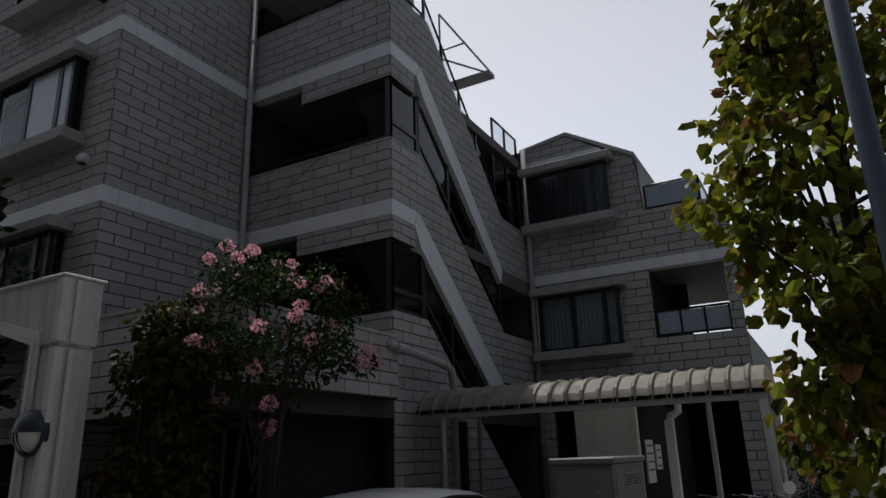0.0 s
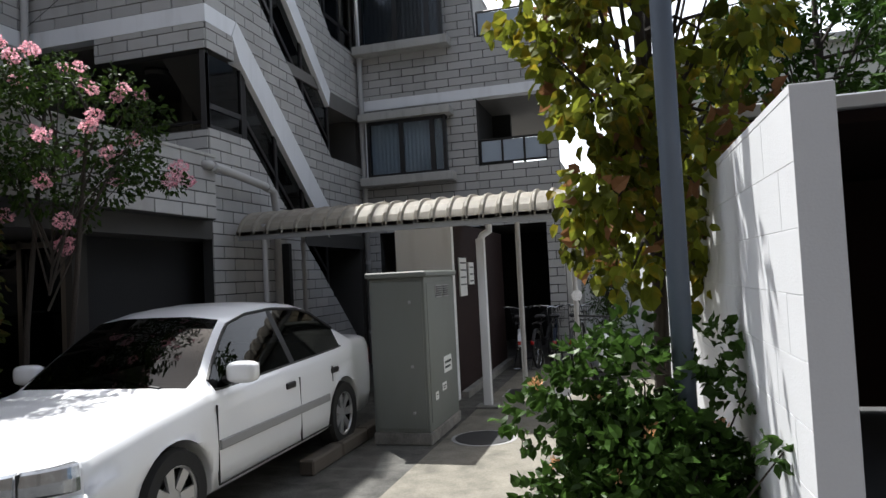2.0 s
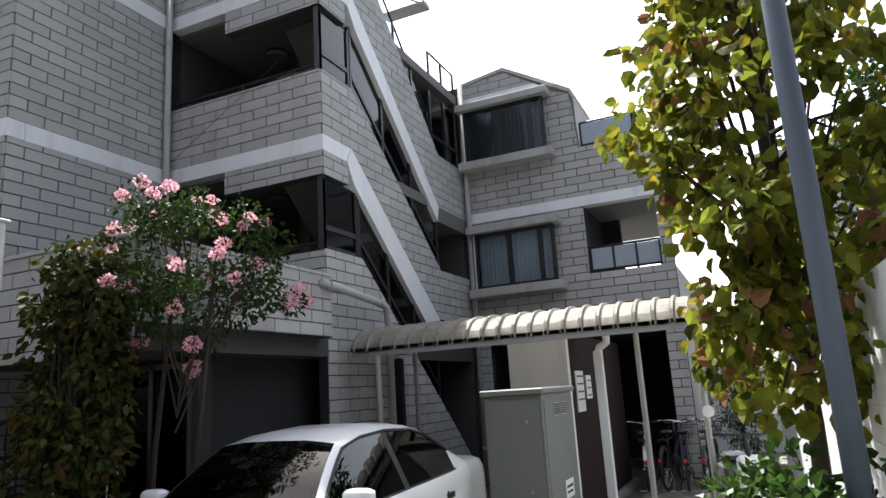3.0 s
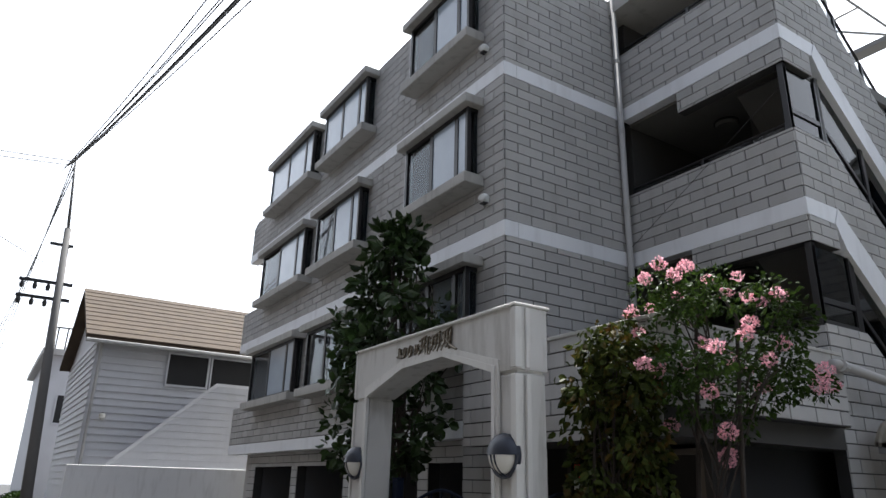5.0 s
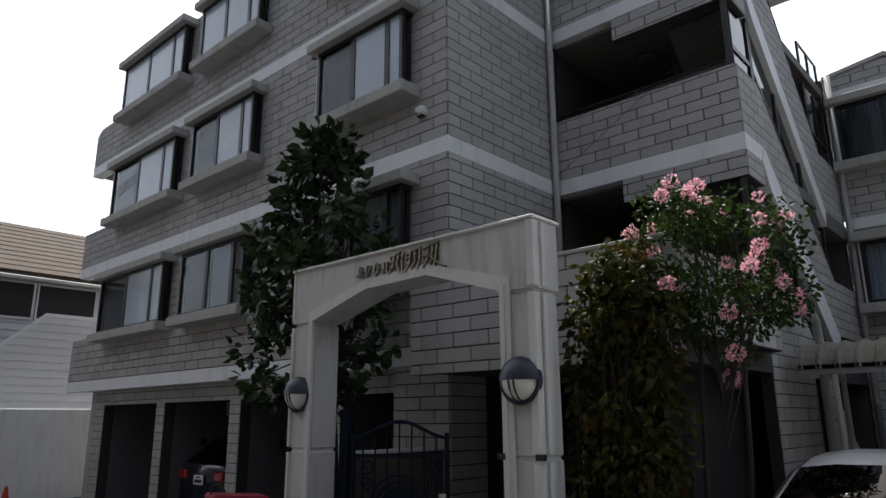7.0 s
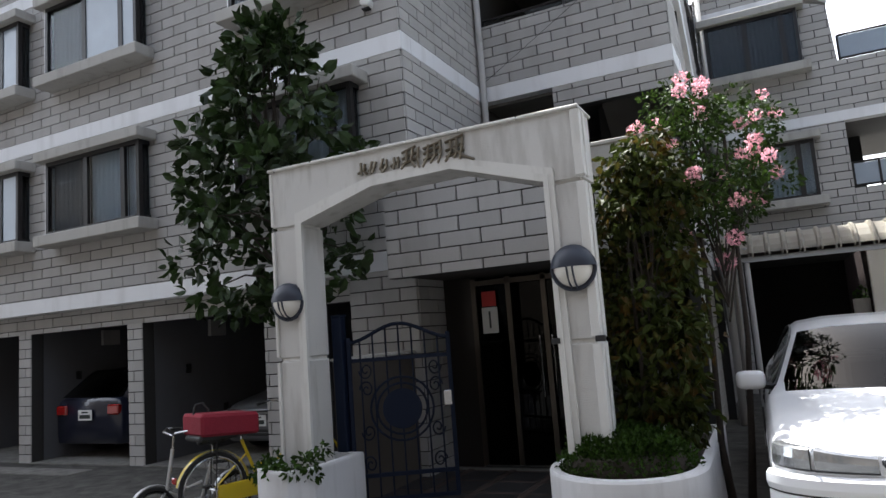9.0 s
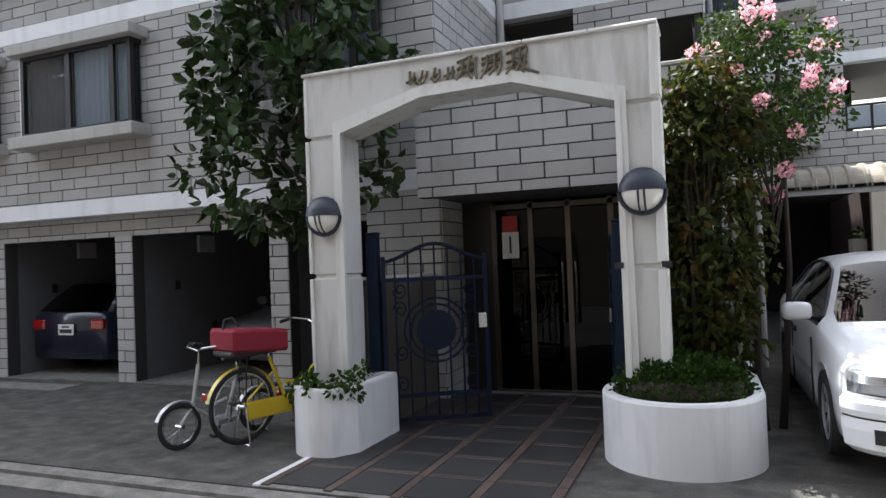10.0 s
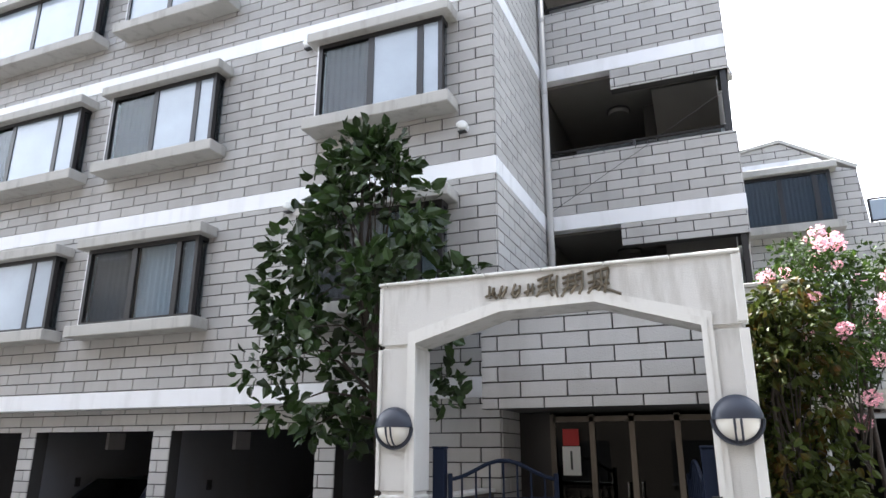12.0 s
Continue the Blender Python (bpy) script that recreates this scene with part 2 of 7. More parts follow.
def clip(poly, region):
    """The part of a convex outline that lies within a convex, anticlockwise region."""
    out = poly
    for (ax, ay), (bx, by) in zip(region, region[1:] + region[:1]):
        src, out = out, []
        side = [(bx - ax) * (y - ay) - (by - ay) * (x - ax) for x, y in src]
        for i, (p, s) in enumerate(zip(src, side)):
            q, t = src[(i + 1) % len(src)], side[(i + 1) % len(src)]
            if s >= 0:
                out.append(p)
            if s * t < 0:
                k = s / (s - t)
                out.append((p[0] + (q[0] - p[0]) * k, p[1] + (q[1] - p[1]) * k))
        if len(out) < 3:
            return []
    return out


COURSE, LENGTH, JOINT, PROUD = 0.1563, 0.47, 0.012, 0.016


def brick_wall(name, label, regions, o, u, n, thick, near=None, base=5.293, start=0.0, limit=290):
    """A wall of convex regions with split-face tiles laid in running bond; n points out of the wall's face.
    near: the stretch (u0, u1, z0, z1) in which each full tile is an object of its own."""
    u, n, o = Vector(u), Vector(n), Vector(o)
    bm = bmesh.new()
    for r in regions:
        prism(bm, r, o, u, n, -thick, 0)
    bmesh.ops.recalc_face_normals(bm, faces=bm.faces)
    wall = tagged(obj(name, bm, M["mortar"]), label, "wall", kind="structure")

    def piece(b, poly):
        k = len(poly)
        cx, cz = sum(p[0] for p in poly) / k, sum(p[1] for p in poly) / k
        back = [b.verts.new(o + u * a + Vector((0, 0, z))) for a, z in poly]
        inner = []
        for a, z in poly:
            da, dz = cx - a, cz - z
            s = 0.006 / max(1e-6, math.hypot(da, dz))
            inner.append(b.verts.new(o + u * (a + da * s) + Vector((0, 0, z + dz * s)) + n * PROUD))
        b.faces.new(inner)
        for i in range(k):
            j = (i + 1) % k
            b.faces.new((back[i], back[j], inner[j], inner[i]))

    rest, singles, odd = bmesh.new(), [], []
    for r in regions:
        us, zs = [p[0] for p in r], [p[1] for p in r]
        row0 = math.floor((min(zs) - base) / COURSE + 0.02)
        for row in range(row0, math.ceil((max(zs) - base) / COURSE)):
            z0 = base + row * COURSE
            shift = start + (LENGTH / 2 if row % 2 else 0)
            k0 = math.floor((min(us) - shift) / LENGTH)
            for k in range(k0, math.ceil((max(us) - shift) / LENGTH)):
                a = shift + k * LENGTH
                full = rect(a + JOINT / 2, a + LENGTH - JOINT / 2, z0 + JOINT / 2, z0 + COURSE - JOINT / 2)
                p = clip(full, r)
                if len(p) < 3:
                    continue
                area = abs(sum(p[i][0] * p[(i + 1) % len(p)][1] - p[(i + 1) % len(p)][0] * p[i][1] for i in range(len(p)))) / 2
                if area < 0.0012:
                    continue
                inside = near and near[0] <= a <= near[1] and near[2] <= z0 <= near[3]
                if inside and len(singles) + len(odd) < limit:
                    if area > 0.0658:
                        singles.append((a + LENGTH / 2, z0 + COURSE / 2))
                    else:
                        odd.append(p)
                else:
                    piece(rest, p)
    bmesh.ops.recalc_face_normals(rest, faces=rest.faces)
    if len(rest.faces):
        tagged(part("tiling", rest, M["brick"], wall), kind="stuff")
    for p in odd:
        b = bmesh.new()
        piece(b, p)
        bmesh.ops.recalc_face_normals(b, faces=b.faces)
        b.normal_update()
        if max(b.faces, key=lambda f: f.calc_area()).normal.dot(n) < 0:
            bmesh.ops.reverse_faces(b, faces=b.faces)
        part("brick", b, M["brick"], wall)
    if singles:
        b = bmesh.new()
        h, w = COURSE / 2 - JOINT / 2, LENGTH / 2 - JOINT / 2
        keep, o_ = o, o
        o = Vector((0, 0, 0))
        piece(b, rect(-w, w, -h, h))
        o = keep
        bmesh.ops.recalc_face_normals(b, faces=b.faces)
        me = bpy.data.meshes.new("brick")
        # the recalculated normals of an open shell must face outwards
        b.normal_update()
        if max(b.faces, key=lambda f: f.calc_area()).normal.dot(n) < 0:
            bmesh.ops.reverse_faces(b, faces=b.faces)
        b.to_mesh(me); b.free()
        me.materials.append(M["brick"])
        for a, z in singles:
            ob = new("brick", me)
            ob.parent = wall
            ob.location = o + u * a + Vector((0, 0, z))
    return wall


# ---- ground ----
def sheet(name, x0, x1, y0, y1, z, material, label, category, thick=0.2, kind="structure"):
    return tagged(obj(name, boxed(x0, x1, y0, y1, z - thick, z), material), label, category, kind=kind)


sheet("ground", -160, 160, -160, 160, -0.06, M["asphalt"], "dark asphalt street and ground round the building", "ground")
sheet("forecourt", -19.4, 0.3, 1.95, 26, 0.0, M["yard"], "stained old concrete forecourt with damp patches", "pavement", 0.05)
sheet("lane", -2.35, 0.02, 2.6, 17, 0.004, M["lane"], "worn pale concrete lane between the parking bay and the white wall", "pavement", 0.05)
EDGE = 1.77
sheet("gutter", -30, 12, EDGE - 0.22, EDGE, -0.035, M["kerb"], "pale concrete gutter along the street edge", "gutter", 0.1)
sheet("kerb", -30, 12, EDGE + 0.012, 1.94, -0.008, M["kerb"], "flush concrete kerb between street and forecourt", "kerb", 0.15)

# ---- apartment block: street facade ----
FX0, FX1, FY, TOP = -20.15, -8.36, 5.05, 10.03
XW = -18.62    # end of the full-height wall; west of it open balconies behind parapets
GF = 5.30    # face of the recessed garage front
F = dict(o=(0, FY, 0), u=(1, 0, 0), n=(0, -1, 0), thick=0.25)
PILLARS = [(-19.1, -18.6), (-16.17, -15.85), (-13.53, -13.21), (-10.87, -10.58)]
regions = [rect(XW, FX1, 2.62, 5.057), rect(XW, FX1, 5.293, 7.64), rect(XW, FX1, 7.874, TOP),
           rect(FX0, XW, 2.62, 3.56), rect(FX0, XW, 5.293, 6.14), [(FX0, 7.874), (XW, 7.874), (XW, 8.86), (FX0 + 0.25, 8.86), (FX0, 8.72)]]
brick_wall("wall_street", "street facade of pale grey split-face tiles with dark joints", regions + [rect(-9.3, FX1, 0, 2.39)],
           near=(-15.4, -8.3, 2.6, 5.0), start=FX1, **F)
brick_wall("wall_garage_front", "tiled garage front with pillars between dark openings", [rect(-19.1, -9.31, 2.09, 2.39)] + [rect(a, b, 0, 2.09) for a, b in PILLARS],
           o=(0, GF, 0), u=(1, 0, 0), n=(0, -1, 0), thick=0.2, near=(-16.3, -9.3, 0.0, 2.4), start=-10.58)
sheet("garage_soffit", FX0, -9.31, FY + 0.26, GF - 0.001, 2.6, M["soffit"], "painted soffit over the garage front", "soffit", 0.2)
GX0R = FX1 - 0.25
# side return towards the gallery
brick_wall("wall_return", "side wall of grey split-face tiles beside the drain pipe",
           [rect(FY, 7.57, 0, 2.2), rect(FY, 7.57, 2.2, 5.057), rect(FY, 7.57, 5.293, 7.64), rect(FY, 7.57, 7.874, TOP)],
           o=(FX1, 0, 0), u=(0, 1, 0), n=(1, 0, 0), thick=0.25, near=(FY - 1, 8, 2.3, 10.2), start=FY)


def band(name, x0, x1, y0, y1, z0, z1):
    return tagged(obj(name, boxed(x0, x1, y0, y1, z0, z1, 0.006), M["band"]), "white painted string course round the facade", "trim", "string courses", "structure")


for z0, z1 in ((2.39, 2.62), (5.057, 5.293), (7.64, 7.874)):
    band("trim", FX0, FX1 + 0.022, FY - 0.022, FY + 0.22, z0, z1)
    if z0 > 3:
        band("trim", FX1 - 0.22, FX1 + 0.022, FY + 0.222, 7.57, z0, z1)
sheet("roof", GX0R, -6.9, 7.4, 10.8, TOP + 0.01, M["conc"], "flat concrete roof over the gallery", "roof", 0.3)
sheet("roof", -6.899, -6.05, 7.4, 9.2, TOP + 0.01, M["conc"], "flat concrete roof over the gallery", "roof", 0.3)
sheet("roof", XW, FX1 - 0.26, FY + 0.26, 18, TOP + 0.01, M["conc"], "flat concrete roof over the upper floor", "roof", 0.3)
sheet("wall_west", XW, XW + 0.2, FY + 0.26, 18, TOP - 0.31, M["conc"], "plain rendered end wall of the block", "wall", TOP - 2.94)
sheet("wall_west_low", -19.32, -19.11, GF, 18, 2.385, M["conc"], "plain rendered garage end wall of the block", "wall", 2.385)
for z0, z1 in ((2.62, 3.56), (5.293, 6.14), (7.874, 8.72)):
    sheet("balcony_parapet", FX0, FX0 + 0.15, FY + 0.26, 7.5, z1, M["conc"], "rendered side parapet of an end balcony", "parapet", z1 - z0)
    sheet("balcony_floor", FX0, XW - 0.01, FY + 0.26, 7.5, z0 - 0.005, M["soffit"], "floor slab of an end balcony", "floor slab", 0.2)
sheet("wall_back", XW + 0.21, -8.0, 17.8, 18, TOP - 0.31, M["conc"], "plain rendered rear wall of the block", "wall", TOP - 0.32)

# ---- gallery: parapets and floors ----
GX0, GX1, GY = FX1, -5.53, 7.57
brick_wall("wall_gallery", "tiled gallery parapets over dark open floors",
           [rect(GX0, GX1, 5.293, 6.27), rect(-7.24, GX1, 4.72, 5.057), rect(-7.24, GX1, 7.29, 7.64), rect(GX0, GX1, 7.874, 8.92), rect(GX0, GX1, 2.6, 3.66)],
           o=(0, GY, 0), u=(1, 0, 0), n=(0, -1, 0), thick=0.16, near=(GX0, GX1, 5.2, 8.9), start=GX1)
for z0, z1 in ((5.057, 5.293), (7.64, 7.874)):
    band("trim", GX0 + 0.024, GX1 + 0.022, GY - 0.022, GY + 0.16, z0, z1)
for z in (2.6, 5.2, 7.78):
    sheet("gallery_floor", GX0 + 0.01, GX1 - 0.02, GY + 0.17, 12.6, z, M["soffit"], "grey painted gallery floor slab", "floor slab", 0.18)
sheet("gallery_back", GX0 - 0.2, -6.9, 10.6, 10.8, 9.8, M["inner"], "wall behind the gallery with shade put into its paint", "wall", 7.2)
sheet("gallery_end", GX0 - 0.22, GX0 - 0.02, 7.8, 10.6, 9.8, M["inner"], "end wall of the gallery with shade put into its paint", "wall", 9.7)
sheet("stair_core", -6.88, -6.7, 8.9, 9.9, 9.8, M["inner"], "stairwell wall with shade put into its paint", "wall", 9.75)
sheet("stair_core", -6.88, -6.7, 9.901, 12.6, 7.7, M["inner"], "stairwell wall with shade put into its paint", "wall", 7.65)

# ---- stair tower side ----
SX = -5.53
S = dict(o=(SX, 0, 0), u=(0, 1, 0), n=(1, 0, 0), thick=0.14)
brick_wall("wall_stair", "tiled stair parapets stepping down along the tower side",
           [rect(GY, 8.4, 7.874, 8.9), [(8.4, 7.93), (11.29, 5.08), (11.45, 6.13), (8.75, 8.9), (8.4, 8.9)], [(11.29, 5.08), (12.66, 5.08), (12.66, 6.13), (11.45, 6.13)],
            rect(GY, 8.25, 7.29, 7.64),
            rect(GY, 8.25, 5.293, 6.27), [(8.25, 5.33), (11.04, 2.97), (11.26, 3.87), (8.38, 6.27), (8.25, 6.27)], [(11.04, 2.97), (12.66, 2.97), (12.66, 3.87), (11.26, 3.87)],
            rect(GY, 8.2, 4.72, 5.057),
            [(GY, 0.02), (12.3, 0.02), (12.3, 0.4), (8.5, 3.68), (GY, 3.68)]],
           near=(GY - 1, 13, 2.3, 9), start=GY, **S)


def slant(name, poly, d0=-0.15, d1=0.03, material="band", label="white painted sloping string under the stair parapet"):
    bm = bmesh.new()
    prism(bm, poly, S["o"], S["u"], S["n"], d0, d1)
    bmesh.ops.recalc_face_normals(bm, faces=bm.faces)
    return tagged(obj(name, bm, M[material]), label, "trim", "stair strings", "structure")


slant("trim", [(GY + 0.001, 7.64), (8.3, 7.64), (8.42, 7.874), (GY + 0.001, 7.874)], d1=0.02)
slant("trim", [(8.305, 7.64), (8.5, 7.33), (11.2, 4.78), (11.28, 5.07), (8.425, 7.874)])
slant("trim", [(11.205, 4.78), (12.66, 4.78), (12.66, 5.07), (11.285, 5.07)], material="soffit", label="grey stair landing edge")
slant("trim", [(GY + 0.001, 5.057), (8.15, 5.057), (8.27, 5.293), (GY + 0.001, 5.293)], d1=0.02)
slant("trim", [(8.155, 5.057), (8.33, 4.74), (11.0, 2.42), (11.04, 2.96), (8.275, 5.293)])


def stair_glazing(u0, z0, u1, z1, h0, h1, count, first):
    """Dark framed tinted glass following the stair between two parapets."""
    top = empty("stair_glazing", "dark framed green tinted glass screen along the stair", "glazing", "stair glazing screens", "structure")
    x = SX - 0.06
    a, b = Vector((x, u0, z0)), Vector((x, u1, z1))
    for i in range(count + 1):
        p = a.lerp(b, i / count)
        h = h0 + (h1 - h0) * i / count
        part("mullion", boxed(x - 0.03, x + 0.03, p.y - 0.035, p.y + 0.035, p.z, p.z + h), M["frame"], top)
    for i in range(count):
        p, q = a.lerp(b, i / count), a.lerp(b, (i + 1) / count)
        hp, hq = h0 + (h1 - h0) * i / count, h0 + (h1 - h0) * (i + 1) / count
        bm = bmesh.new()
        prism(bm, [(p.y, p.z), (q.y, q.z), (q.y, q.z + hq), (p.y, p.z + hp)], (x, 0, 0), (0, 1, 0), (1, 0, 0), -0.006, 0.006)
        part("pane", bm, M["green_glass"], top)
        bm = bmesh.new()
        for f in (0.0, 0.28):
            prism(bm, [(p.y, p.z + hp * f), (q.y, q.z + hq * f), (q.y, q.z + hq * f + 0.07), (p.y, p.z + hp * f + 0.07)], (x, 0, 0), (0, 1, 0), (1, 0, 0), -0.025, 0.025)
        part("rail", bm, M["frame"], top)
    return top


stair_glazing(GY + 0.06, 6.27, 8.38, 6.27, 0.98, 0.98, 1, 0)
stair_glazing(8.42, 6.22, 11.25, 3.87, 1.12, 0.95, 3, 0)
stair_glazing(GY + 0.06, 3.68, 8.45, 3.68, 1.0, 1.0, 1, 0)
stair_glazing(8.5, 3.66, 11.0, 1.5, 1.05, 1.0, 3, 0)
stair_glazing(11.3, 6.13, 12.6, 6.13, 1.3, 1.3, 2, 0)


def railing(name, pts, h, label, every=0.9, infill="glass"):
    """A slim dark metal guard rail on posts along a line of points."""
    top = empty(name, label, "railing", "roof railings")
    for p, q in zip(pts, pts[1:]):
        p, q = Vector(p), Vector(q)
        k = max(1, round((q - p).length / every))
        for i in range(k + 1):
            s = p.lerp(q, i / k)
            bm = bmesh.new(); box(bm, s.x - 0.02, s.x + 0.02, s.y - 0.02, s.y + 0.02, s.z, s.z + h); part("post", bm, M["frame"], top)
        for f in (0.12, 1.0):
            bm = bmesh.new(); cyl(bm, p + Vector((0, 0, h * f)), q + Vector((0, 0, h * f)), 0.022, seg=6); part("rail", bm, M["frame"], top)
        bm = bmesh.new()
        d = (q - p)
        bm.faces.new([bm.verts.new(v) for v in (p + Vector((0, 0, h * 0.15)), q + Vector((0, 0, h * 0.15)), q + Vector((0, 0, h * 0.95)), p + Vector((0, 0, h * 0.95)))])
        part("pane", bm, M[infill], top)
    return top


railing("stair_railing", [(SX - 0.07, 8.75, 8.9), (SX - 0.07, 11.2, 6.4)], 0.55, "dark metal and glass guard rail along the top stair flight")
railing("gallery_railing", [(GX0 + 0.1, GY + 0.08, 8.92), (SX - 0.07, GY + 0.08, 8.92), (SX - 0.07, 8.7, 8.92)], 0.16, "dark metal handrail on the top gallery parapet", 1.4)
for z in (6.27, 3.66):
    railing("gallery_railing", [(GX0 + 0.1, GY + 0.08, z), (SX - 0.12, GY + 0.08, z)], 0.13, "dark metal handrail on the gallery parapet", 1.4)
bm = bmesh.new()
box(bm, SX - 0.11, SX - 0.03, GY + 0.02, GY + 0.1, 6.27, 7.29)
tagged(obj("corner_post", bm, M["frame"]), "dark metal corner post of the gallery opening", "post", "gallery posts", "structure")
bm = bmesh.new()
box(bm, SX - 0.11, SX - 0.03, GY + 0.02, GY + 0.1, 3.66, 4.72)
tagged(obj("corner_post", bm, M["frame"]), "dark metal corner post of the gallery opening", "post", "gallery posts", "structure")
for z in (5.02, 7.6, 9.84):
    lamp = empty("ceiling_lamp", "round grey ceiling lamp under the gallery slab", "ceiling lamp", "gallery lamps", at=(-7.3, 8.9, z))
    bm = bmesh.new(); cyl(bm, (0, 0, -0.09), (0, 0, 0), 0.17, 0.19, 20); part("cover", bm, M["soffit"], lamp, smooth=False)
    bm = bmesh.new(); cyl(bm, (0, 0, -0.03), (0, 0, 0), 0.205, 0.205, 20); part("ring", bm, M["frame"], lamp)

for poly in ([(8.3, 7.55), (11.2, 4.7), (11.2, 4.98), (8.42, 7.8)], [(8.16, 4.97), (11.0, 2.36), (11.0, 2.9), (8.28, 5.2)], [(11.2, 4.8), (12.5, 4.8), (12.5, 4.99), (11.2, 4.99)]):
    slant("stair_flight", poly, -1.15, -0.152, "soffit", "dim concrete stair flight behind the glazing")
# filler added to stop sky showing through the corner gap
tagged(obj("corner_pier", boxed(-5.78, -5.5305, 12.662, 12.679, 2.6, 8.0), M["inner"]), "dark filler closing the gap between stair tower and rear wing", "pier", kind="structure")
# added to hide sky past the recess; near-black base stands for shade
tagged(obj("wall_balcony_side", boxed(-3.4, -3.135, 12.68 + 0.21, 12.68 + 1.59, 3.61, 5.16), M["dark"]), "added side wall of the recessed balcony, coloured as shade", "wall", kind="structure")
# wall added to plug bright gaps behind the stair
sheet("stair_back", -8.4, -5.56, 12.5, 12.64, 7.7, M["inner"], "added dark wall closing the rear of the stair tower", "wall", 7.7)

# ---- rear wing ----
RY, RX1 = 12.68, -1.62
sheet("undercroft_back", -5.5, RX1, 16.5, 16.7, 2.9, M["dark"], "wall under the rear wing with shade put into its colour", "wall", 2.9)
sheet("undercroft_ceiling", -5.5, -1.83, 12.9, 16.5, 2.8, M["soffit"], "dim ceiling under the rear wing", "ceiling", 0.2)
sheet("undercroft_side", -5.7, -5.5, 12.7, 16.5, 2.8, M["inner"], "dim side wall under the rear wing", "wall", 2.8)
brick_wall("wall_rear", "tiled rear wing with chamfered gable and terrace parapet",
           [[(-5.53, 6.17), (-3.1, 6.17), (-3.17, 7.32), (-3.6, 7.455), (-5.53, 7.455)],
            [(-5.53, 7.70), (-3.85, 7.70), (-4.49, 8.12), (-5.53, 7.97)],
            rect(-5.53, RX1, 5.2, 6.17), rect(-5.53, -3.13, 2.55, 5.0), rect(-3.13, RX1, 2.55, 3.7), rect(RX1 - 0.3, RX1, 0.0, 2.55), rect(-5.53, -5.2, 0.0, 2.55), rect(RX1 - 0.2, RX1, 3.7, 5.0)],
           o=(0, RY, 0), u=(1, 0, 0), n=(0, -1, 0), thick=0.2, near=(-5.5, -2, 3.0, 6.1), start=-5.53)
bm = bmesh.new()
prism(bm, [(-5.53, 7.455), (-3.6, 7.455), (-3.84, 7.70), (-5.53, 7.70)], (0, RY, 0), (1, 0, 0), (0, -1, 0), -0.2, 0.02)
bmesh.ops.recalc_face_normals(bm, faces=bm.faces)
tagged(obj("trim", bm, M["band"]), "white painted string course on the rear gable", "trim", "string courses", "structure")
band("trim", -5.5, RX1 + 0.02, RY - 0.022, RY + 0.2, 5.0, 5.2)
bm = bmesh.new()
prism(bm, [(-5.53, 7.975), (-4.49, 8.125), (-3.16, 7.33), (-3.13, 7.40), (-4.48, 8.2), (-5.53, 8.04)], (0, RY, 0), (1, 0, 0), (0, -1, 0), -3.0, 0.05)
bmesh.ops.recalc_face_normals(bm, faces=bm.faces)
tagged(obj("rear_roof", bm, M["conc"]), "grey concrete coping and roof of the rear gable", "roof", kind="structure")
sheet("wall_rear_side", -3.35, -3.14, RY + 0.21, RY + 3, 7.3, M["conc"], "rendered side wall of the rear gable above the terrace", "wall", 1.1)
sheet("terrace_floor", -3.13, RX1, RY + 0.21, RY + 4, 5.2, M["soffit"], "terrace slab of the rear wing", "floor slab", 0.2)
sheet("wall_rear_end", RX1 - 0.2, RX1, RY + 0.21, RY + 5, 3.69, M["conc"], "rendered end wall of the rear wing", "wall", 3.65)
# recess depth is darkened by this wall's near-black colour
sheet("wall_rear_inner", -3.6, -2.75, RY + 1.6, RY + 1.75, 5.06, M["dark"], "wall behind the recessed balcony, coloured as shade", "wall", 1.57)
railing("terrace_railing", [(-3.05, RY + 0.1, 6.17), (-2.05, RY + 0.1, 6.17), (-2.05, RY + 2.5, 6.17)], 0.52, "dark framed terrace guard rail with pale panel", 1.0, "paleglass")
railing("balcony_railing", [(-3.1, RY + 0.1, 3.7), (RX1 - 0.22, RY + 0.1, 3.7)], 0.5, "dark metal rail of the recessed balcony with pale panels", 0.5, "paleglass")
sheet("floor_rear", -5.5, RX1 - 0.21, RY + 0.21, RY + 4, 3.6, M["soffit"], "floor slab of the rear wing", "floor slab", 0.2)


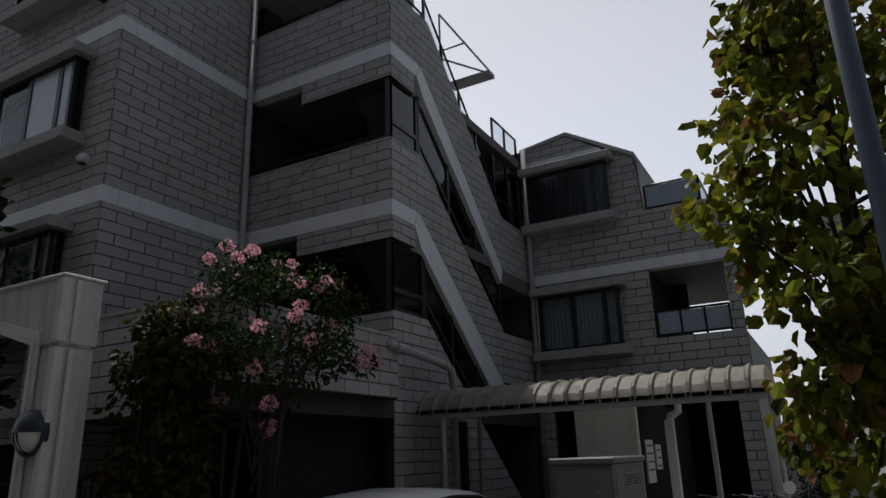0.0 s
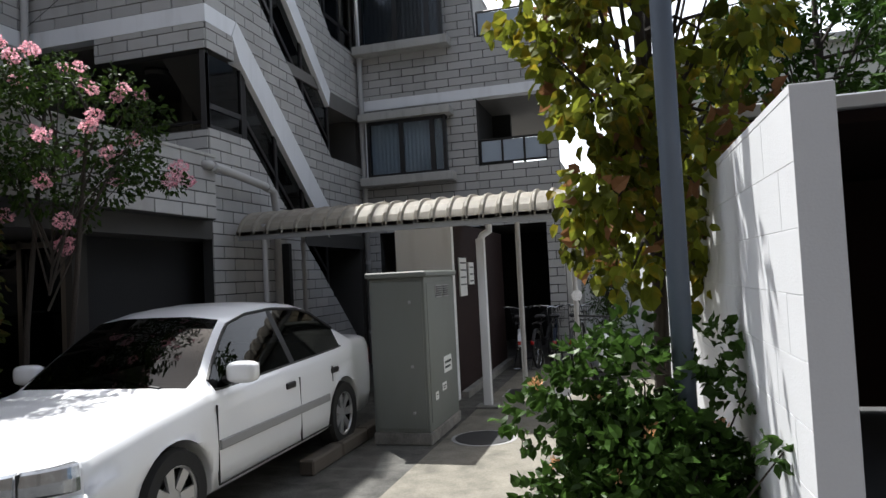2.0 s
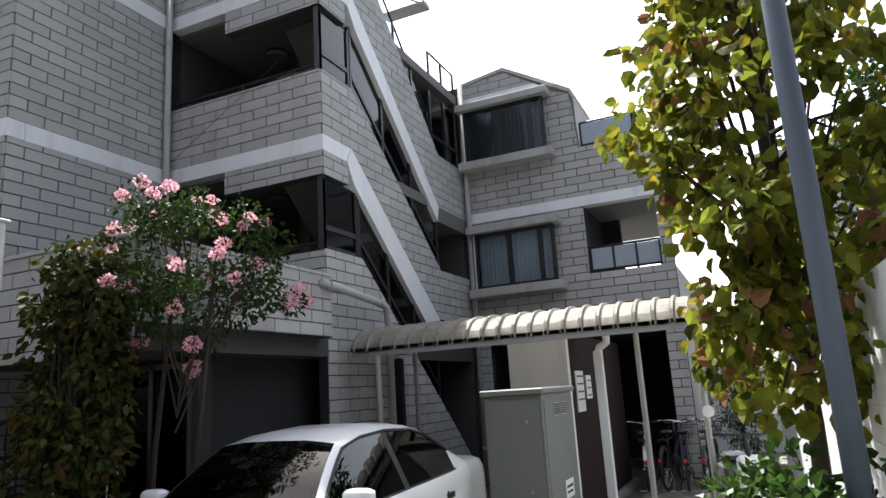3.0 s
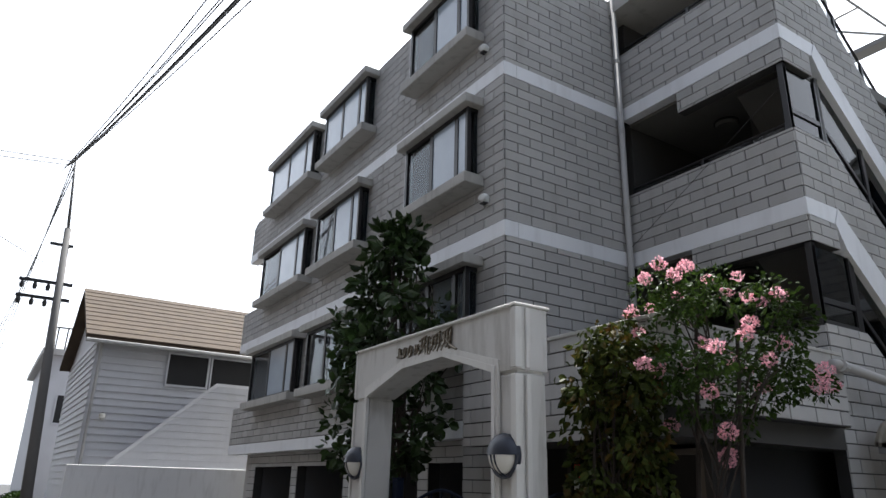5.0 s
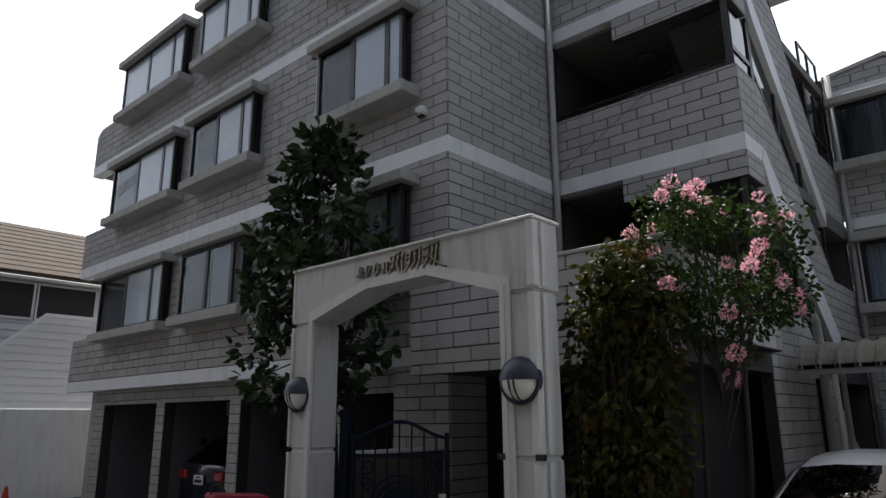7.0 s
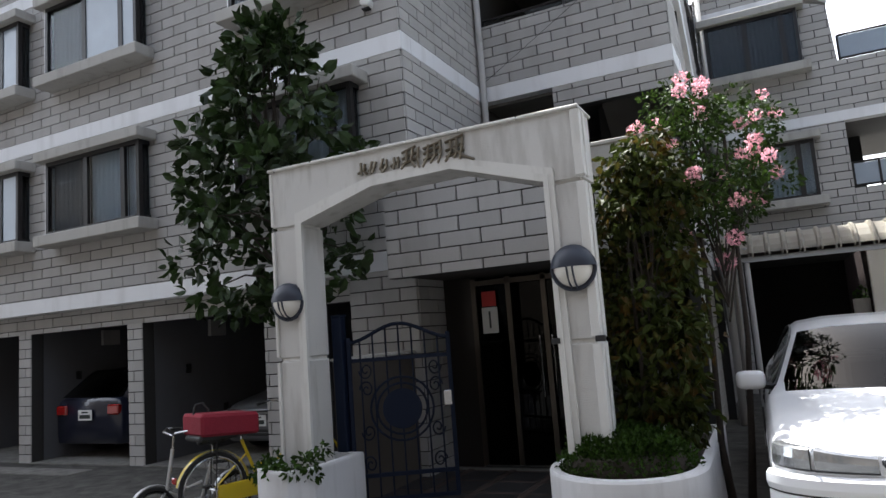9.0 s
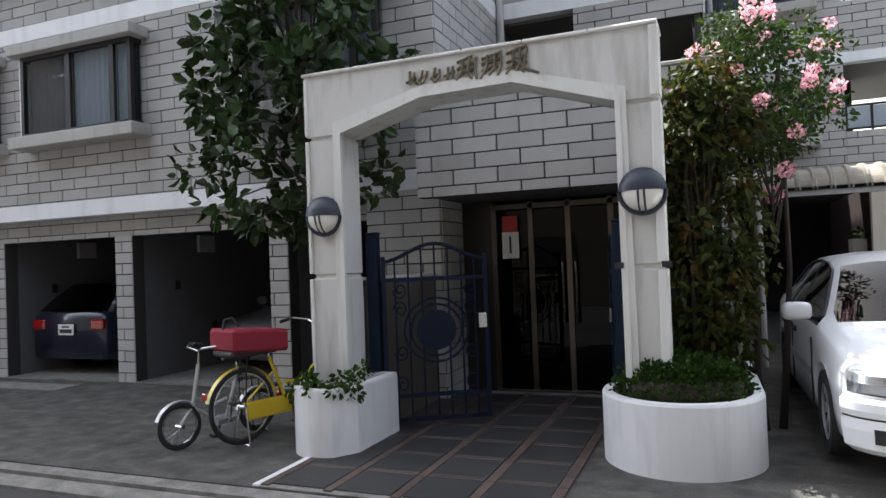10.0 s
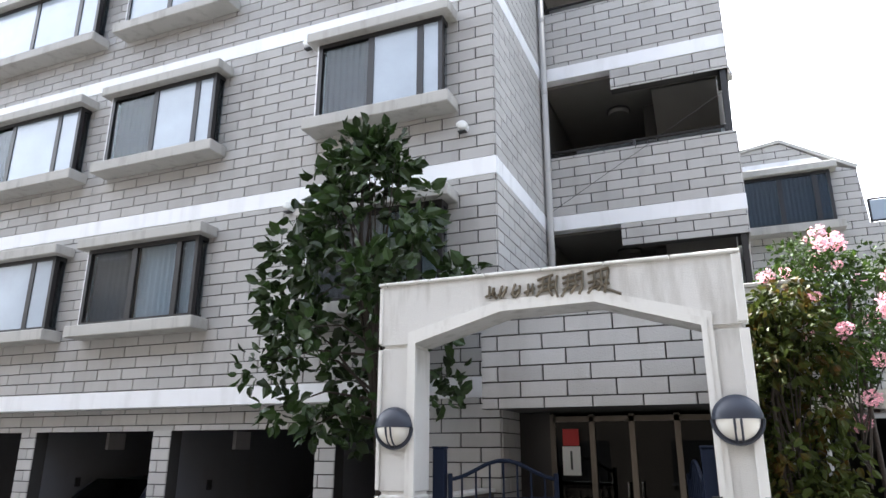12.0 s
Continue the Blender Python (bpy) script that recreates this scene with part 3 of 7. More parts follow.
def bay(x0, x1, y, z0, z1, out=0.22, curtains=("dimcurtain", "paleglass"), group="bay windows", label="shallow bay window with concrete head and sill and dark frame"):
    """A shallow bay window: concrete head and sill, dark aluminium frame, sliding panes, glazed cheeks."""
    w = empty("bay_window", label, "window", group, "structure", at=(0, 0, 0))
    yo = y - out
    part("sill", boxed(x0 - 0.13, x1 + 0.13, yo - 0.13, y - 0.001, z0 - 0.17, z0 - 0.0, 0.012), M["conc"], w, "weathered concrete sill")
    part("head", boxed(x0 - 0.13, x1 + 0.13, yo - 0.13, y - 0.001, z1, z1 + 0.15, 0.012), M["conc"], w, "weathered concrete head")
    # frame
    f, d = 0.06, 0.07
    bm = bmesh.new()
    box(bm, x0, x1, yo, yo + d, z0, z0 + f); box(bm, x0, x1, yo, yo + d, z1 - f, z1)
    box(bm, x0, x0 + f, yo, yo + d, z0 + f, z1 - f); box(bm, x1 - f, x1, yo, yo + d, z0 + f, z1 - f)
    box(bm, x0, x0 + 0.04, yo + d, y - 0.02, z0, z0 + f); box(bm, x1 - 0.04, x1, yo + d, y - 0.02, z0, z0 + f)
    box(bm, x0, x0 + 0.04, yo + d, y - 0.02, z1 - f, z1); box(bm, x1 - 0.04, x1, yo + d, y - 0.02, z1 - f, z1)
    part("window_frame", bm, M["frame"], w)
    side = 0.3 * (x1 - x0)
    marks = [x0 + f, x0 + (x1 - x0) * 0.44, x1 - (x1 - x0) * 0.17, x1 - f]
    for a in marks[1:3]:
        part("mullion", boxed(a - 0.045, a + 0.045, yo + 0.01, yo + d - 0.01, z0 + f, z1 - f), M["frame"], w)
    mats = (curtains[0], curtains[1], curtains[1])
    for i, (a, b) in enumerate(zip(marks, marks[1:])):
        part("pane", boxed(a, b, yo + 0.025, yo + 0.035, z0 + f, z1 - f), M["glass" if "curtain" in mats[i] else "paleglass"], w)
    part("cheek", boxed(x0 - 0.03, x0 - 0.002, yo + 0.01, y - 0.02, z0 + 0.002, z1 - 0.002), M["band"], w, "white side panel")
    for a in (x0 + 0.012, x1 - 0.02):
        part("pane", boxed(a, a + 0.008, yo + d, y - 0.02, z0 + f, z1 - f), M["glass"], w)
    for i, (a, b) in enumerate(zip(marks, marks[1:])):
        if "curtain" not in mats[i]:
            continue
        bm = bmesh.new()
        k = 26 if i < 2 else 9
        rows = [[bm.verts.new((a + (b - a) * j / k, yo + 0.115 + 0.018 * math.sin(j * 1.9 + i) * (1 if "curtain" in mats[i] else 0), z)) for j in range(k + 1)] for z in (z0 + 0.02, z1 - 0.02)]
        for j in range(k):
            bm.faces.new((rows[0][j], rows[0][j + 1], rows[1][j + 1], rows[1][j]))
        part("curtain", bm, M[mats[i]], w, smooth=True)
    # near-black box stands for the unlit room behind the panes
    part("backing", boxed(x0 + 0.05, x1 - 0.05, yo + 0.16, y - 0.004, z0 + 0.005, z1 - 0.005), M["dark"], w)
    return w


Z2, Z3, Z4, BH = 3.56, 6.14, 8.66, 1.17
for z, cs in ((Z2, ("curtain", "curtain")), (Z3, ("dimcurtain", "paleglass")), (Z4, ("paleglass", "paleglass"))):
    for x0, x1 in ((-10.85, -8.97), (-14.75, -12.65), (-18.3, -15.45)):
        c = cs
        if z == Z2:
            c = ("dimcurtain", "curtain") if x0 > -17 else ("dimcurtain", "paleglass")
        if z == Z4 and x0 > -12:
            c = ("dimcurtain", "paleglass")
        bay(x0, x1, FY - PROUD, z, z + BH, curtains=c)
bay(-5.36, -3.68, RY - PROUD, 6.22, 7.32, out=0.2, curtains=("unlitcurtain", "unlitcurtain"), label="shallow bay window with near-black sheets for the unlit room")
bay(-5.30, -3.70, RY - PROUD, 3.62, 4.72, out=0.2, curtains=("curtain", "curtain"), label="shallow bay window with white lace curtains")

# ---- drain pipes ----
def drain(x, y, z0, z1, label):
    p = empty("drain_pipe", label, "drain pipe", "drain pipes")
    bm = bmesh.new(); cyl(bm, (x, y, z0), (x, y, z1), 0.05, seg=12); part("pipe", bm, M["pipe"], p, smooth=True)
    z = z0 + 0.6
    while z < z1:
        bm = bmesh.new(); cyl(bm, (x, y, z), (x, y, z + 0.07), 0.058, seg=12); part("collar", bm, M["pipe"], p)
        z += 1.35
    return p


drain(-8.27, 7.44, 0.0, TOP, "tall grey drain pipe in the corner beside the gallery")
drain(-5.42, 12.55, 0.0, 8.0, "grey drain pipe on the rear wing")

# ---- entrance canopy ----
CX, CY, CZ0, CZ1 = -5.35, 4.38, 2.22, 3.24
brick_wall("wall_canopy", "tiled parapet of the entrance canopy",
           [rect(FX1 + 0.02, CX, CZ0, CZ1)], o=(0, CY, 0), u=(1, 0, 0), n=(0, -1, 0), thick=0.16, near=(-8.3, CX, 2.1, 3.3), start=CX, base=CZ1 - 7 * COURSE + 0.02)
brick_wall("wall_canopy_side", "tiled side of the entrance canopy",
           [rect(CY + 0.0, 7.4, CZ0 + 0.25, CZ1)], o=(CX, 0, 0), u=(0, 1, 0), n=(1, 0, 0), thick=0.16, near=(CY, 7.4, 2.4, 3.3), start=CY, base=CZ1 - 7 * COURSE + 0.02)
# underside takes the near-black gallery paint in place of real shade
sheet("canopy_slab", FX1 + 0.02, CX - 0.17, CY + 0.17, 12.6, 2.5, M["inner"], "concrete slab over the entrance, painted dark as shade", "ceiling", 0.25)
tagged(obj("canopy_coping", boxed(FX1 + 0.02, CX + 0.03, CY - 0.03, CY + 0.2, CZ1, CZ1 + 0.04, 0.006), M["conc"]), "thin concrete coping on the canopy", "coping", kind="structure")
tagged(obj("canopy_coping", boxed(CX - 0.2, CX + 0.03, CY + 0.2, 7.4, CZ1, CZ1 + 0.04, 0.006), M["conc"]), "thin concrete coping on the canopy", "coping", kind="structure")

# ---- garages ----
for a, b in ((-18.6, -16.17), (-15.85, -13.53), (-13.21, -10.87), (-10.58, -9.3)):
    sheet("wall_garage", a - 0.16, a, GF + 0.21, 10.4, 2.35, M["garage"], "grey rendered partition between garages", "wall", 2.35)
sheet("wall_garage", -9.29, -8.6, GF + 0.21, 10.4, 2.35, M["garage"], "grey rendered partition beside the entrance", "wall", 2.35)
sheet("wall_garage_back", -19.1, -8.6, 10.41, 10.6, 2.35, M["dark"], "rear wall of the garages with shade put into its colour", "wall", 2.35)
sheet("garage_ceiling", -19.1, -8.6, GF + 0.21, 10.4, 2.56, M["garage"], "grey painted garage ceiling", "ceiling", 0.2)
sheet("garage_floor", -19.1, -9.4, GF + 0.02, 10.4, 0.012, M["kerb"], "pale concrete garage floor", "floor", 0.1)

# ---- more materials ----
M.update(
    carpaint=mat("white_car_paint", (0.82, 0.83, 0.85), 0.28, vary=0.015, bump=0.0, coat=0.8),
    navy=mat("dark_blue_car_paint", (0.012, 0.015, 0.035), 0.3, vary=0.03, bump=0.0, coat=0.6),
    greycar=mat("grey_car_paint", (0.13, 0.135, 0.145), 0.3, vary=0.03, bump=0.0, coat=0.6),
    tyre=mat("tyre_rubber", (0.018, 0.018, 0.018), 0.85, vary=0.1, bump=0.2),
    rim=mat("silver_wheel_trim", (0.5, 0.5, 0.51), 0.35, metal=0.6, vary=0.05, bump=0.0),
    black=mat("black_plastic", (0.014, 0.014, 0.015), 0.55, vary=0.08, bump=0.05),
    chrome=mat("polished_steel", (0.45, 0.45, 0.46), 0.16, metal=1.0, vary=0.02, bump=0.0),
    moulding=mat("grey_side_moulding", (0.28, 0.28, 0.28), 0.55, vary=0.05, bump=0.02),
    lens=mat("headlamp_lens", (0.50, 0.52, 0.54), 0.14, metal=0.75, vary=0.5, noise_scale=90, bump=0.0, coat=1.0),
    redlens=mat("red_lamp_lens", (0.35, 0.012, 0.012), 0.15, vary=0.1, bump=0.0, coat=1.0),
    plate=mat("white_plate", (0.75, 0.76, 0.75), 0.5, vary=0.03, bump=0.0),
    ink=mat("dark_ink", (0.03, 0.04, 0.04), 0.7, vary=0.05, bump=0.0),
    yellow=mat("yellow_bicycle_paint", (0.62, 0.46, 0.015), 0.35, vary=0.05, bump=0.0, coat=0.5),
    silver=mat("silver_bicycle_paint", (0.5, 0.5, 0.51), 0.35, metal=0.5, vary=0.05, bump=0.0),
    red=mat("red_bag_fabric", (0.22, 0.008, 0.024), 0.8, vary=0.3, bump=0.5, fine=50),
    rust=mat("rust_brown_pot", (0.30, 0.09, 0.03), 0.8, vary=0.15),
    lampblue=mat("dark_blue_lamp_hood", (0.022, 0.028, 0.045), 0.4, vary=0.08, bump=0.02),
    opal=mat("opal_lamp_glass", (0.72, 0.70, 0.64), 0.25, vary=0.05, bump=0.0),
    cabinet=mat("grey_green_steel_cabinet", (0.15, 0.162, 0.15), 0.55, vary=0.06, bump=0.06, stain=0.25, stain_scale=(3, 3, 0.6), stain_colour=(0.12, 0.12, 0.10)),
    corrug=mat("weathered_beige_roofing", (0.40, 0.365, 0.30), 0.6, vary=0.12, bump=0.1, stain=0.5, stain_scale=(3, 1, 1), stain_colour=(0.14, 0.12, 0.09)),
    bluepole=mat("blue_grey_pole_paint", (0.10, 0.125, 0.165), 0.5, vary=0.1, bump=0.06, stain=0.2),
    maroon=mat("dark_brown_boards", (0.022, 0.012, 0.011), 0.85, vary=0.25, bump=0.2, spec=0.2),
    siding=mat("white_siding", (0.52, 0.525, 0.55), 0.7, vary=0.06, bump=0.1, stain=0.2, stain_colour=(0.35, 0.35, 0.34)),
    rooftile=mat("mossy_brown_shingle", (0.062, 0.042, 0.027), 0.9, vary=0.3, bump=0.6, fine=30, stain=0.45, stain_scale=(1, 1, 1), stain_colour=(0.10, 0.075, 0.035)),
    utility=mat("concrete_utility_pole", (0.16, 0.155, 0.15), 0.85, vary=0.1, bump=0.2),
    wire=mat("black_cable", (0.012, 0.012, 0.012), 0.6, vary=0.05, bump=0.0),
    cone=mat("orange_red_cone", (0.55, 0.035, 0.02), 0.5, vary=0.1, bump=0.02),
    soil=mat("potting_soil", (0.03, 0.022, 0.016), 0.95, vary=0.3, bump=0.8),
    bark=mat("grey_brown_bark", (0.034, 0.026, 0.02), 0.95, vary=0.3, bump=0.8, fine=40),
    leaf_tree=mat("yellow_green_leaves", (0.13, 0.15, 0.018), 0.45, island=0.65, vary=0.15, bump=0.05, thin=0.5, stain=0.75, stain_scale=(3, 3, 3), stain_colour=(0.42, 0.25, 0.015), spec=0.12),
    leaf_brown=mat("brown_autumn_leaves", (0.20, 0.10, 0.045), 0.6, island=0.4, vary=0.2, bump=0.05, thin=0.3, spec=0.12),
    leaf_mag=mat("dark_green_broad_leaves", (0.024, 0.045, 0.012), 0.4, island=0.5, vary=0.15, bump=0.05, thin=0.25, spec=0.35),
    leaf_bush=mat("fresh_green_leaves", (0.042, 0.085, 0.016), 0.38, island=0.5, vary=0.15, bump=0.05, thin=0.35, spec=0.12),
    leaf_hedge=mat("clipped_hedge_leaves", (0.028, 0.058, 0.008), 0.55, island=0.55, vary=0.2, bump=0.05, thin=0.2, spec=0.12),
    leaf_vine=mat("vine_leaves", (0.036, 0.048, 0.010), 0.55, island=0.55, vary=0.2, bump=0.05, thin=0.3, stain=0.5, stain_scale=(2.5, 2.5, 2.5), stain_colour=(0.20, 0.06, 0.015), spec=0.12),
    leaf_crape=mat("small_green_leaves", (0.03, 0.054, 0.010), 0.5, island=0.5, vary=0.2, bump=0.05, thin=0.3, spec=0.12),
    pink=mat("pink_blossom", (0.84, 0.46, 0.53), 0.7, island=0.3, vary=0.12, bump=0.1, thin=0.45),
    bloom=mat("pale_orange_blossom", (0.75, 0.42, 0.22), 0.7, island=0.25, vary=0.1, thin=0.2),
    redsign=mat("red_sign_print", (0.55, 0.03, 0.03), 0.5, vary=0.03, bump=0.0),
    letters=mat("bronze_letters", (0.15, 0.13, 0.10), 0.28, metal=1.0, vary=0.15, bump=0.1),
    farwall=mat("pale_house_render", (0.50, 0.48, 0.43), 0.85, vary=0.08, bump=0.2, stain=0.2),
    brownwall=mat("brown_house_render", (0.10, 0.085, 0.07), 0.9, vary=0.1, bump=0.2, stain=0.2),
    stone=mat("dark_polished_stone", (0.018, 0.015, 0.014), 0.3, vary=0.2, bump=0.03),
    seatgrey=mat("dark_seat_fabric", (0.035, 0.033, 0.032), 0.9, vary=0.1),
)


def spin_thing(points, seg=20):
    """A turned shape from (radius, height) pairs."""
    bm = bmesh.new()
    rings = [[bm.verts.new((r * math.cos(i * math.tau / seg), r * math.sin(i * math.tau / seg), z)) for i in range(seg)] for r, z in points]
    for a, b in zip(rings, rings[1:]):
        for i in range(seg):
            j = (i + 1) % seg
            bm.faces.new((a[i], a[j], b[j], b[i]))
    bm.faces.new(rings[0][::-1]); bm.faces.new(rings[-1])
    return bm


def flat_poly(pts, z0, z1):
    bm = bmesh.new()
    a = [bm.verts.new((x, y, z0)) for x, y in pts]
    b = [bm.verts.new((x, y, z1)) for x, y in pts]
    bm.faces.new(a[::-1]); bm.faces.new(b)
    for i in range(len(pts)):
        j = (i + 1) % len(pts)
        bm.faces.new((a[i], a[j], b[j], b[i]))
    bmesh.ops.recalc_face_normals(bm, faces=bm.faces)
    return bm


# ---- entrance arch ----
AX0, AX1, AY0, AY1, AT = -8.89, -5.85, 3.19, 3.53, 3.262
OX0, OX1, SPR = -8.53, -6.16, 2.72
CROWN = [(OX0, SPR), (-7.74, 2.945), (-6.95, 2.965), (OX1, SPR)]
arch = empty("entrance_arch", "pale stucco entrance archway with stepped moulding and stained coping", "archway", kind="")
A = dict(o=(0, AY0, 0), u=(1, 0, 0), n=(0, -1, 0))


def arch_slab(name, polys, d0, d1, material, label=""):
    bm = bmesh.new()
    for p in polys:
        prism(bm, p, A["o"], A["u"], A["n"], d0, d1)
    bmesh.ops.recalc_face_normals(bm, faces=bm.faces)
    return part(name, bm, M[material], arch, label)


D = -(AY1 - AY0)
arch_slab("lintel", [[(AX0, SPR), *CROWN, (AX1, SPR), (AX1, AT), (AX0, AT)]], D, 0, "stucco")
for x0, x1 in ((AX0, OX0), (OX1, AX1)):
    for z0, z1 in ((0.0, 1.45), (1.475, SPR - 0.025)):
        bm = bmesh.new()
        box(bm, x0 + 0.012, x1 - 0.012, AY0 + 0.012, AY1 - 0.012, z0, z1, 0.012)
        part("pillar_block", bm, M["stucco"], arch)
    for z in (1.45, SPR - 0.025):
        part("joint", boxed(x0 + 0.03, x1 - 0.03, AY0 + 0.03, AY1 - 0.03, z, z + 0.025), M["stucco_trim"], arch)
# stepped moulding round the opening
for k, (off, proud) in enumerate(((0.0, 0.035), (0.05, 0.02))):
    bm = bmesh.new()
    w = 0.05
    line = [(OX0 + 0.0, 0.52), *CROWN, (OX1, 0.52)]
    outer = [(-off, 0), (-off * 0.8, off), (0, off), (0, off), (off * 0.8, off), (off, 0)]
    o2 = [(-off - w, 0), (-(off + w) * 0.8, off + w), (0, off + w), (0, off + w), ((off + w) * 0.8, off + w), (off + w, 0)]
    a = [(p[0] + q[0], p[1] + q[1]) for p, q in zip(line, outer)]
    b = [(p[0] + q[0], p[1] + q[1]) for p, q in zip(line, o2)]
    for i in range(5):
        prism(bm, [a[i], a[i + 1], b[i + 1], b[i]], A["o"], A["u"], A["n"], 0.0, proud)
    bmesh.ops.recalc_face_normals(bm, faces=bm.faces)
    part("moulding", bm, M["stucco_trim"], arch, "painted stepped moulding")
# fluted strips at the outer corners, on the street face and the sides
for x0, x1, y0, y1 in ((AX1 - 0.05, AX1 + 0.02, AY0 - 0.03, AY0 + 0.05), (AX1 - 0.01, AX1 + 0.022, AY0 + 0.09, AY0 + 0.14), (AX0 - 0.015, AX0 + 0.02, AY0 - 0.012, AY0 + 0.03)):
    for z0, z1 in ((0.5, 1.44), (1.49, SPR - 0.04), (SPR + 0.01, AT - 0.01)):
        part("corner_strip", boxed(x0, x1, y0, y1, z0, z1, 0.006), M["stucco_trim"], arch)
for i in range(6):
    a, b = AX0 - 0.025 + i * (AX1 - AX0 + 0.05) / 6, AX0 - 0.03 + (i + 1) * (AX1 - AX0 + 0.05) / 6
    part("coping_stone", boxed(a, b, AY0 - 0.03, AY1 + 0.03, AT + 0.001, AT + 0.03, 0.008), M["stucco_trim"], arch, "weathered coping stone")
for x, z in ((OX1 - 0.05, 1.455), (AX1 - 0.02, 1.455)):
    part("hinge", boxed(x, x + 0.07, AY0 - 0.04, AY0 + 0.0, z, z + 0.045), M["black"], arch)
# building name, drawn as plain strokes
rs = random.Random(5)
x = -7.88
name_sign = empty("name_sign", "raised bronze lettering strokes fixed to the arch lintel", "sign")
for k in range(7):
    big = k >= 4
    w, h = (0.205, 0.20) if big else (0.112, 0.125)
    base = 3.03 if big else 3.05
    strokes = []
    for j in range(3 if big else 1):
        z = h * (0.22 + 0.3 * j) + rs.uniform(-0.01, 0.01)
        strokes.append([(w * 0.04, z), (w * rs.uniform(0.7, 0.92), z + 0.035)])
    for j in range(3 if big else 2):
        a = w * (0.2 + (0.28 if big else 0.36) * j)
        strokes.append([(a + 0.02, h * rs.uniform(0.85, 1.02)), (a + rs.uniform(-0.01, 0.02), h * 0.4), (a + rs.uniform(-0.05, 0.05), h * rs.uniform(-0.02, 0.12))])
    if k == 6:
        strokes.append([(w * 0.4, h * 0.55), (w * 0.8, h * 0.15), (w * 1.3, -0.02)])
    for st in strokes:
        bm = bmesh.new()
        tube(bm, [(x + a, AY0 - 0.02, base + z) for a, z in st], 0.0125, 6)
        a, z = st[0]
        cyl(bm, (x + a, AY0 - 0.02, base + z), (x + a, AY0 - 0.001, base + z), 0.006, seg=5)
        part("stroke", bm, M["letters"], name_sign)
    x += w * 1.03


def wall_lamp(x, z):
    """A round bulkhead lamp: dark hood over an opal half globe with bars."""
    t = empty("wall_lamp", "round wall lamp with dark blue hood and opal glass", "wall lamp", "arch lamps", at=(x, AY0 + 0.01, z))
    R, seg = 0.172, 28
    part("back_plate", flat_ring(R, 0.0, 0.05), M["lampblue"], t)
    for nm, a0, a1, mt, r in (("hood", 0, math.pi, "lampblue", R + 0.004), ("globe", math.pi, math.tau, "opal", R - 0.022)):
        bm = bmesh.new()
        k = 14
        prev = None
        for s in range(6):
            ph = s / 5 * math.pi / 2
            ring = [bm.verts.new((r * math.cos(ph) * math.cos(a0 + (a1 - a0) * i / k), -0.05 - 0.11 * math.sin(ph), r * math.cos(ph) * math.sin(a0 + (a1 - a0) * i / k))) for i in range(k + 1)]
            if prev:
                for i in range(k):
                    bm.faces.new((prev[i], prev[i + 1], ring[i + 1], ring[i]))
            prev = ring
        bmesh.ops.remove_doubles(bm, verts=bm.verts, dist=1e-5)
        bmesh.ops.recalc_face_normals(bm, faces=bm.faces)
        part(nm, bm, M[mt], t, smooth=True)
    for dx in (-0.022, 0.022):
        bm = bmesh.new(); tube(bm, [(dx, -0.165, 0.0), (dx, -0.15, -0.06), (dx, -0.11, -0.12), (dx, -0.05, -0.165)], 0.009, 6)
        part("bar", bm, M["lampblue"], t)
    bm = bmesh.new(); tube(bm, [(R * math.cos(a), -0.05, R * math.sin(a)) for a in [math.pi + math.pi * i / 16 for i in range(17)]], 0.013, 6)
    part("rim", bm, M["lampblue"], t)
    return t


def flat_ring(r, y0, depth, seg=28):
    bm = bmesh.new()
    cyl(bm, (0, 0, 0), (0, -depth, 0), r, r, seg)
    return bm


wall_lamp(-5.985, 2.025)
wall_lamp(-8.72, 2.0)


# ---- planters, hedge ----
def arc(cx, cy, rx, ry, a0, a1, k):
    return [(cx + rx * math.cos(radians(a0 + (a1 - a0) * i / k)), cy + ry * math.sin(radians(a0 + (a1 - a0) * i / k))) for i in range(k + 1)]


def planter(name, outer, inner, h, label):
    t = empty(name, label, "planter", "arch planters")
    bm = bmesh.new()
    n = len(outer)
    ring = [[bm.verts.new((x, y, z)) for x, y in p] for p, z in ((outer, 0.0), (outer, h - 0.02), (outer, h), (inner, h), (inner, h - 0.12))]
    for k in (2,):
        for v, (x, y) in zip(ring[2], outer):
            cx, cy = sum(p[0] for p in outer) / n, sum(p[1] for p in outer) / n
            v.co.x += (cx - x) * 0.02; v.co.y += (cy - y) * 0.02
    for a, b in zip(ring, ring[1:]):
        for i in range(n):
            j = (i + 1) % n
            bm.faces.new((a[i], a[j], b[j], b[i]))
    bmesh.ops.recalc_face_normals(bm, faces=bm.faces)
    part("wall", bm, M["planter"], t)
    part("soil", flat_poly(inner, h - 0.13, h - 0.08), M["soil"], t)
    return t


pr_out = arc(-5.79, 3.42, 0.585, 0.60, 165, 362, 26) + [(-5.24, 5.4), (-6.2, 5.4), (-6.2, 3.85)]
pr_in = arc(-5.79, 3.42, 0.51, 0.525, 165, 362, 26) + [(-5.315, 5.32), (-6.12, 5.32), (-6.12, 3.9)]
planter("round_planter", pr_out, pr_in, 0.52, "round white painted planter with clipped hedge at the arch foot")
pl_out = [(-8.93, 3.6)] + arc(-8.55, 3.1, 0.40, 0.46, 185, 290, 14) + [(-8.28, 2.86), (-8.27, 3.6)]
pl_in = [(-8.86, 3.53)] + arc(-8.55, 3.1, 0.33, 0.39, 185, 290, 14) + [(-8.34, 2.9), (-8.34, 3.53)]
planter("white_planter", pl_out, pl_in, 0.56, "white painted planter with trailing ivy at the arch foot")


